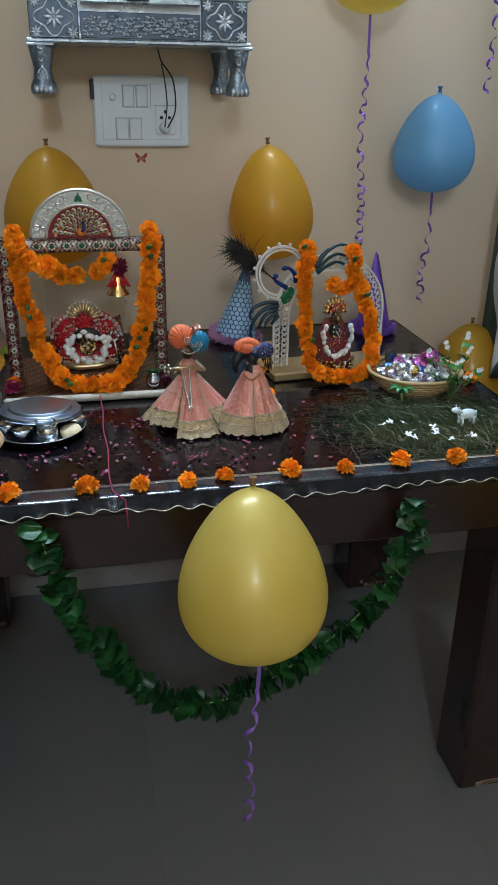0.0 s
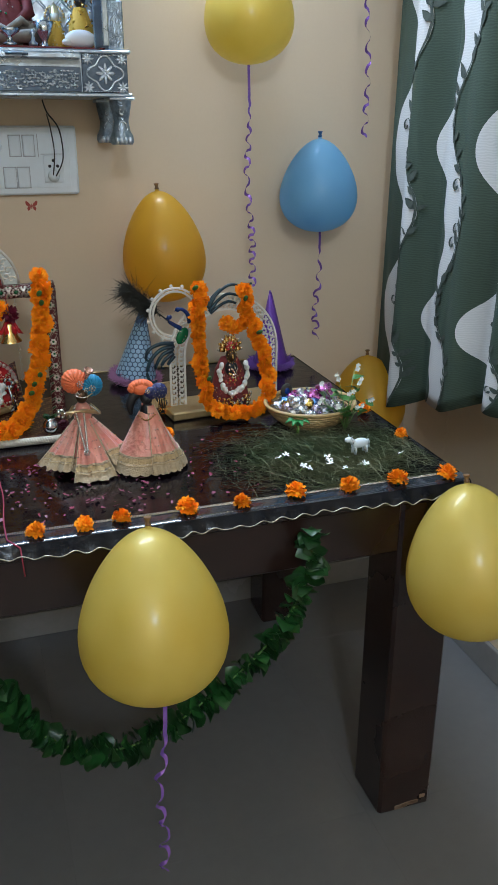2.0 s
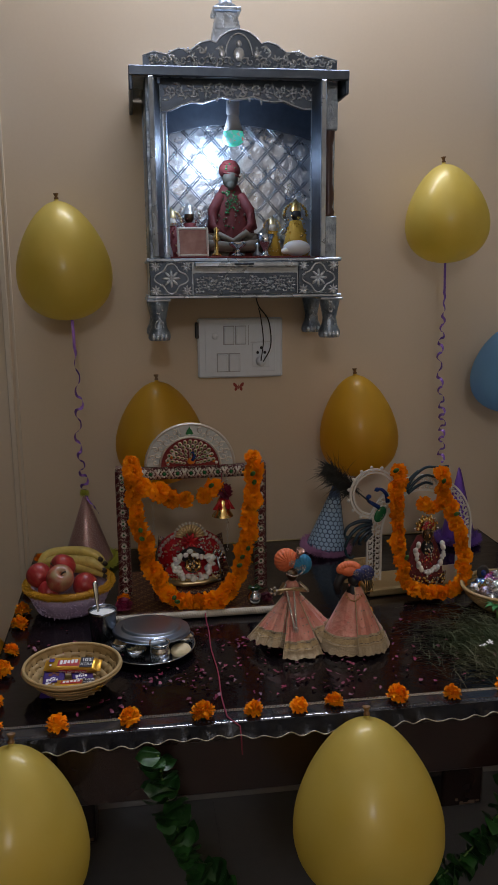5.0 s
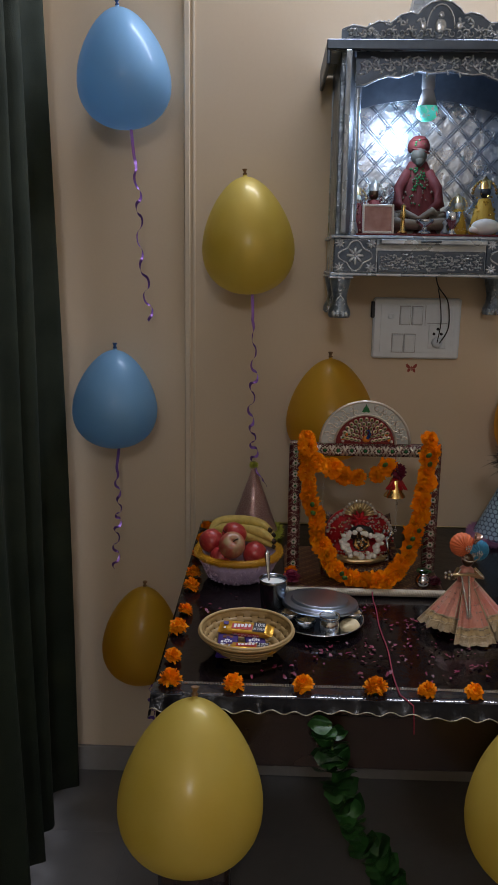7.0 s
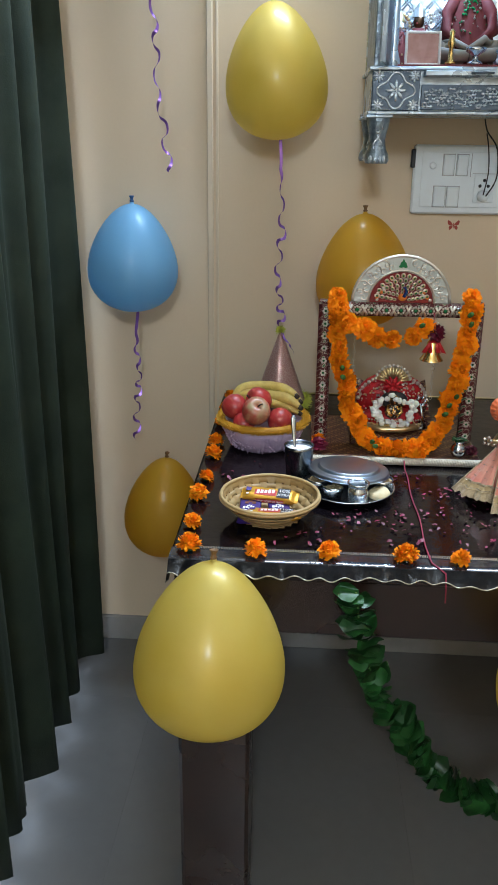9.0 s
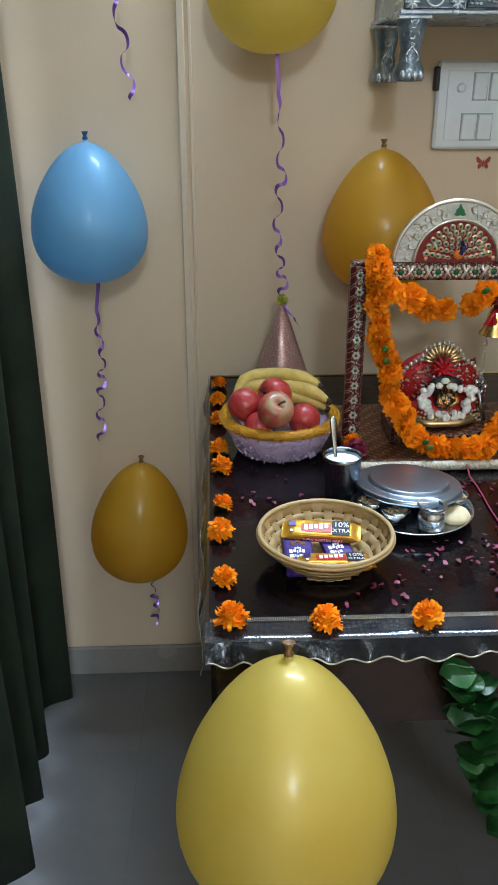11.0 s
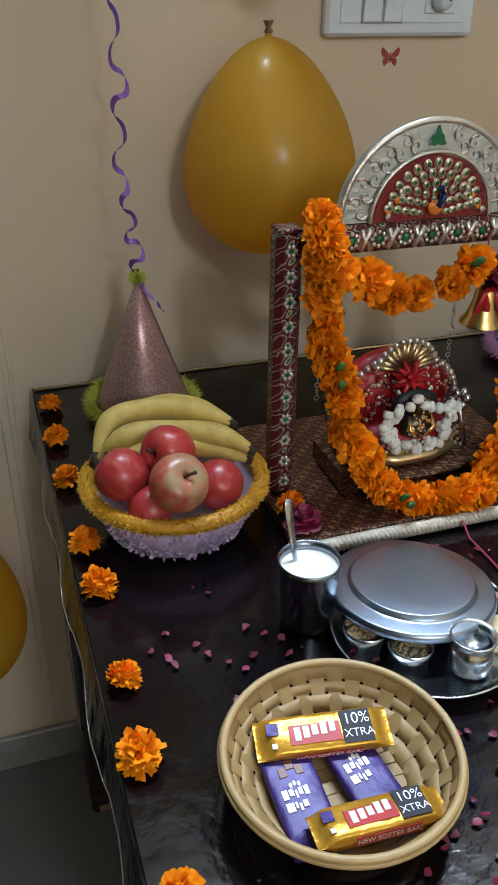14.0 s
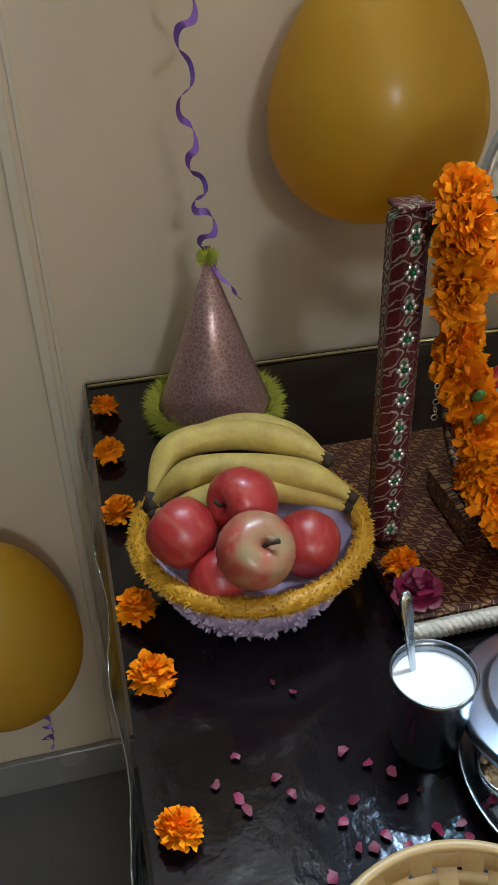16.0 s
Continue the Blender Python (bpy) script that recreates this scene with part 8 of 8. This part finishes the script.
marigold_garland([(0.395, 1.755, 1.03), (0.386, 1.745, 0.98), (0.388, 1.735, 0.92), (0.39, 1.722, 0.86), (0.398, 1.702, 0.805), (0.425, 1.69, 0.787), (0.466, 1.685, 0.784), (0.506, 1.692, 0.788), (0.532, 1.708, 0.82), (0.528, 1.728, 0.88), (0.514, 1.742, 0.93), (0.5, 1.75, 0.975), (0.488, 1.757, 1.03)],
                 "orange marigold garland hung round the arched stand", 0.0185, 0.8, 13)
marigold_garland([(0.458, 1.762, 0.955), (0.478, 1.758, 0.945), (0.5, 1.755, 0.96)], "short marigold string above the small idol", 0.018, 0.75, 14)
s, rnd = Shape(), random.Random(17)  # peacock feather tuft
tip = Vector((0.275, 1.83, 1.015))
root = Vector((0.345, 1.8, 0.955))
s.tube([root, root.lerp(tip, 0.5), tip], [0.0018, 0.0014, 0.001], 6)
for k in range(1500):
    t = rnd.random()
    p = root.lerp(tip, 0.35 + 0.75 * t)
    d = Vector((-0.8 + rnd.gauss(0, 0.45), rnd.gauss(0, 0.35), 0.35 + rnd.gauss(0, 0.5))).normalized()
    l = rnd.uniform(0.016, 0.045) * (1.6 if rnd.random() < 0.1 else 1)
    e = d.orthogonal().normalized() * 0.0008
    s.add([p - e, p + e, p + d * l * 0.5 + e, p + d * l + Vector((0, 0, -0.1 * l)), p + d * l * 0.5 - e], [(0, 1, 2, 4), (4, 2, 3)])
solid("peacock_feather", s, FEATHER, "dark fluffy peacock feather standing by the arched stand", "feather")

# ---- basket of wrapped sweets, grass, toys ----
KB = Vector((0.602, 1.648, TZ + 0.002))
kb = thing("cane_basket", KB, "oval pale cane basket full of foil-wrapped sweets", "basket")
s = Shape()
for lev in range(7):
    t = lev / 6
    r = 0.058 + 0.03 * math.sin(1.4 * t)
    s.tube([((r + 0.0013 * (1 if (k + lev) % 2 else -1)) * 1.05 * math.cos(2 * math.pi * k / 60), (r + 0.0013 * (1 if (k + lev) % 2 else -1)) * math.sin(2 * math.pi * k / 60), 0.003 + 0.036 * t) for k in range(60)], 0.003, 5, 0, True)
part("weave", s, BAMBOO, kb, "woven cane sides")
part("base", Shape().lathe([(0, 0.0), (0.06, 0.0), (0.06, 0.003), (0, 0.003)], 30), BAMBOO, kb)
part("rim", Shape().ring((0, 0, 0.041), 0.09, 0.0035, 0, 48, 7, Matrix.Diagonal((1.05, 1, 1, 1))), BAMBOO_RIM, kb)
rnd = random.Random(23)


def foil_sweet(p, mat, size):
    s = Shape()
    s.lathe([(0, -0.9), (0.55, -0.75), (0.95, -0.3), (1, 0.2), (0.7, 0.7), (0, 0.9)], 10, 0, Matrix.Scale(size, 4), False, 0.25, rnd.randrange(999))
    for sg in (-1, 1):
        s.lathe([(0.15, 0), (0.35, 0.35), (0.7, 0.75), (0.3, 0.5)], 9, 0, Matrix.Translation((sg * size * 0.9, 0, 0)) @ Euler((0, sg * math.pi / 2, 0)).to_matrix().to_4x4() @ Matrix.Scale(size * 0.7, 4), False, 0.5, rnd.randrange(999))
    return solid("wrapped_sweet", s, mat, "crumpled " + mat.name.split("_")[0] + " foil-wrapped sweet in the cane basket", "sweet", "wrapped sweets", "",
                 Matrix.Translation(p) @ Euler((rnd.uniform(-0.6, 0.6), rnd.uniform(-0.6, 0.6), rnd.uniform(0, 6))).to_matrix().to_4x4())


for k in range(34):
    a, q = k * 2.4, 0.07 * math.sqrt((k + 0.5) / 34)
    z = TZ + 0.034 + 0.016 * (1 - (q / 0.07) ** 2) + rnd.uniform(-0.004, 0.004)
    foil_sweet((KB.x + q * math.cos(a), KB.y + q * math.sin(a), z), FOILS[(0, 0, 1, 0, 2, 4, 0, 3, 0, 5)[k % 10]] if k else FOILS[2], rnd.uniform(0.011, 0.0155))
foil_sweet((0.63, 1.642, TZ + 0.066), FOILS[2], 0.021)
foil_sweet((0.562, 1.62, TZ + 0.052), FOILS[0], 0.018)
s, rnd = Shape(), random.Random(29)
s.ball((0, 0, 0.018), (0.014, 0.004, 0.017), 0, 14, 8)
s.ball((0, -0.004, 0.019), (0.006, 0.002, 0.007), 1, 10, 6)
solid("feather_eye", s, [FEATHER, BLUE_ENAMEL], "dark feather eye tucked in the cane basket", "feather", m=Matrix.Translation((0.565, 1.69, TZ + 0.04)))

s = Shape()
rnd = random.Random(37)
for k in range(6500):
    x = rnd.gauss(0.56, 0.085)
    y = rnd.gauss(1.46, 0.068)
    x, y = min(0.73, max(0.35, x)), min(1.66, max(1.318, y))
    a = rnd.gauss(0.15, 0.9)
    l = rnd.uniform(0.02, 0.065)
    z = TZ + 0.003 + rnd.random() ** 2 * 0.006
    bend = rnd.uniform(-0.3, 0.3)
    pts = []
    for q in range(4):
        t = q / 3
        pts.append((x + l * (t - 0.5) * math.cos(a) - bend * l * (t - 0.5) ** 2 * math.sin(a), y + l * (t - 0.5) * math.sin(a) + bend * l * (t - 0.5) ** 2 * math.cos(a), z + rnd.uniform(-0.001, 0.001) + 0.012 * rnd.random() * t * (1 - t)))
    pts = [(min(0.745, p[0]), max(1.316, p[1]), max(TZ + 0.0026, p[2])) for p in pts]
    w = rnd.uniform(0.00012, 0.0003)
    s.add([(p[0] + sg * w * math.sin(a), p[1] - sg * w * math.cos(a), p[2] + 0.0003 * sg) for p in pts for sg in (-1, 1)], [(0, 1, 3, 2), (2, 3, 5, 4), (4, 5, 7, 6)])
solid("dry_grass", s, STRAW, "thin layer of dry green-brown grass spread on the table", "grass", "", "stuff")


def white_flower(x, y, z, size=0.009, stem=None):
    s, rnd = Shape(), random.Random(int(x * 1e4 + y * 1e3))
    for k in range(5):
        a = 2 * math.pi * k / 5 + rnd.random()
        d = Vector((math.cos(a), math.sin(a), 0.25))
        petal(s, Vector((0, 0, 0.002)), d.normalized(), Vector((0, 0, 1)), size * 0.75, size * 0.45, 0, rnd, 0.1)
    s.tube([(0, 0, 0.002), (rnd.uniform(-0.01, 0.01), rnd.uniform(-0.01, 0.01), -0.004)], 0.0008, 5, 1)
    return solid("jasmine_flower", s, [WHITE_PETAL, STEM], "tiny white five-petalled flower lying on the dry grass", "flower", "white flowers", "", Matrix.Translation((x, y, z)) @ Euler((rnd.uniform(-0.7, 0.5), rnd.uniform(-0.5, 0.5), 0)).to_matrix().to_4x4())


for x, y in ((0.455, 1.437), (0.473, 1.45), (0.494, 1.44), (0.499, 1.402), (0.49, 1.378), (0.486, 1.392), (0.542, 1.417), (0.534, 1.386), (0.54, 1.402), (0.573, 1.402), (0.586, 1.365), (0.552, 1.359), (0.594, 1.368), (0.68, 1.39)):
    white_flower(x, y, TZ + 0.016)
sp = thing("flowering_sprig", (0.648, 1.57, TZ + 0.003), "upright sprig of green leaves and small white flowers", "plant")
s = Shape()
tips = [(-0.02, 0.0, 0.115), (0.035, 0.01, 0.1), (-0.045, 0.02, 0.095), (0.05, -0.01, 0.065), (0.005, -0.01, 0.085), (-0.02, -0.02, 0.06), (0.03, 0.03, 0.12), (-0.055, -0.005, 0.07), (0.015, -0.02, 0.055)]
FRESH = [leaf_mesh("leaf", k, 0.026, FRESH_LEAF) for k in range(4)]
for q in tips:
    s.tube([(0, 0, 0), (q[0] * 0.35, q[1] * 0.3, q[2] * 0.55), q], [0.0013, 0.001, 0.0007], 5)
part("stem", s, STEM, sp)
rnd = random.Random(41)
for q in tips:
    s = Shape()
    for f in range(2):
        c = Vector(q) + Vector((rnd.uniform(-0.008, 0.008), rnd.uniform(-0.006, 0.006), rnd.uniform(-0.006, 0.006)))
        for k in range(5):
            a = 2 * math.pi * k / 5
            petal(s, c, Vector((math.cos(a), -0.5, math.sin(a))).normalized(), Vector((0, -1, 0.3)).normalized(), 0.0056, 0.004, 0, rnd, 0.1)
    part("blossom", s, WHITE_PETAL, sp)
for k in range(24):
    q = Vector(tips[k % 9]) * rnd.uniform(0.3, 0.9)
    part("leaf", FRESH[k % 4], None, sp, "", Matrix.Translation(q) @ Euler((rnd.uniform(0.5, 1.5), rnd.uniform(-0.6, 0.6), rnd.uniform(0, 6.28))).to_matrix().to_4x4() @ Matrix.Scale(rnd.uniform(0.7, 1.1), 4))

s = Shape()  # toy cow
s.ball((0, 0, 0.019), (0.0185, 0.0085, 0.0095), 0, 18, 10)
for x in (-0.012, 0.012):
    for y in (-0.005, 0.005):
        s.tube([(x, y, 0.015), (x + 0.001, y, 0.007), (x, y, 0.0)], [0.0036, 0.0026, 0.003], 8, 0)
s.tube([(-0.014, 0, 0.022), (-0.021, 0, 0.028), (-0.024, 0, 0.03)], [0.006, 0.005, 0.005], 9, 0)
s.ball((-0.026, 0, 0.0295), (0.008, 0.0048, 0.005), 0, 12, 8)
for y in (-0.004, 0.004):
    s.tube([(-0.022, y, 0.033), (-0.022, y * 1.6, 0.038)], [0.0013, 0.0005], 6, 0)
    s.ball((-0.0205, y * 1.5, 0.031), (0.002, 0.003, 0.0014), 0, 8, 5)
s.tube([(0.018, 0, 0.024), (0.021, 0, 0.018), (0.0205, 0, 0.008)], [0.0015, 0.0011, 0.0018], 6, 0)
s.tube([(-0.0175, -0.0055, 0.024), (-0.0155, 0, 0.0175), (-0.0175, 0.0055, 0.024)], 0.0012, 6, 1)
solid("toy_cow", s, [WHITE_PLASTIC, BLACK], "small white plastic toy cow standing on dry grass", "toy", "", "", pose(0.618, 1.44, TZ + 0.008, 0, 0, 8))
palm = thing("toy_palm", (0.545, 1.572, TZ + 0.004), "little green plastic toy palm by the basket", "toy")
part("trunk", Shape().tube([(0, 0, 0), (0.001, 0, 0.012), (0, 0, 0.02)], [0.004, 0.003, 0.0025], 8), STEM, palm)
PALM = surface("toy_green_plastic", (0.05, 0.3, 0.09), 0.3, grain=60, coat=0.3)
for k in range(8):
    a = k * math.pi / 4
    d = Vector((math.cos(a), math.sin(a), 0))
    side = Vector((-math.sin(a), math.cos(a), 0))
    rows = [[tuple(d * (0.027 * t) + Vector((0, 0, 0.02 + 0.014 * math.sin(2.6 * t))) + side * (w * 0.0055 * math.sin(math.pi * (0.15 + 0.8 * t)))) for w in (-1, 0, 1)] for t in (0, 0.25, 0.5, 0.75, 1)]
    part("frond", Shape().grid(rows), PALM, palm).modifiers.new("thick", "SOLIDIFY").thickness = 0.001

# ---- rose petals strewn over the table ----
s, rnd = Shape(), random.Random(51)
for k in range(330):
    x, y = rnd.uniform(-0.33, 0.45), rnd.uniform(1.33, 1.68)
    if rnd.random() < 0.6:
        x, y = rnd.gauss(0.08, 0.16), rnd.gauss(1.45, 0.07)
    if not (-0.37 < x < 0.5 and 1.325 < y < 1.7) or (x + 0.272) ** 2 + (y - 1.444) ** 2 < 0.0064 or (x + 0.142) ** 2 + (y - 1.55) ** 2 < 0.008:
        continue
    z = rnd.uniform(0.3, 0.75)
    d = Vector((math.cos(k), math.sin(k), rnd.uniform(0, 0.4))).normalized()
    petal(s, Vector((x, y, TZ + 0.004)), d, Vector((0, 0, 1)), 0.01 * z, 0.008 * z, 0 if rnd.random() < 0.6 else 1, rnd, 0.25)
for cx, cy, n in ((-0.13, 1.44, 12), (-0.2, 1.36, 8), (-0.34, 1.6, 5), (-0.235, 1.535, 16), (-0.29, 1.57, 9), (0.02, 1.56, 12)):
    for k in range(n):
        d = Vector((math.cos(k * 2.1), math.sin(k * 2.1), rnd.uniform(0, 0.5))).normalized()
        petal(s, Vector((cx + rnd.gauss(0, 0.02), cy + rnd.gauss(0, 0.02), TZ + 0.004)), d, Vector((0, 0, 1)), 0.0065, 0.0055, k % 2, rnd, 0.2)
solid("rose_petals", s, [MAROON_PETAL, ROSE_PINK], "dark pink rose petals strewn over the glossy table", "petals", "", "stuff")

# ---- floor tiles ----
tile_mesh = Shape().box((0, 0, -0.006), (0.5998, 0.5998, 0.012), 0, 0.00002).mesh("tile", TILE)
for i in range(-3, 4):
    for j in range(-5, 5):
        x, y = 0.32 + 0.6 * i, 1.62 + 0.6 * j
        if -1.95 < x < 1.45 and -2.75 < y < 2.75:
            part("tile", tile_mesh, None, floor, "", Matrix.Translation((x, y, 0)))
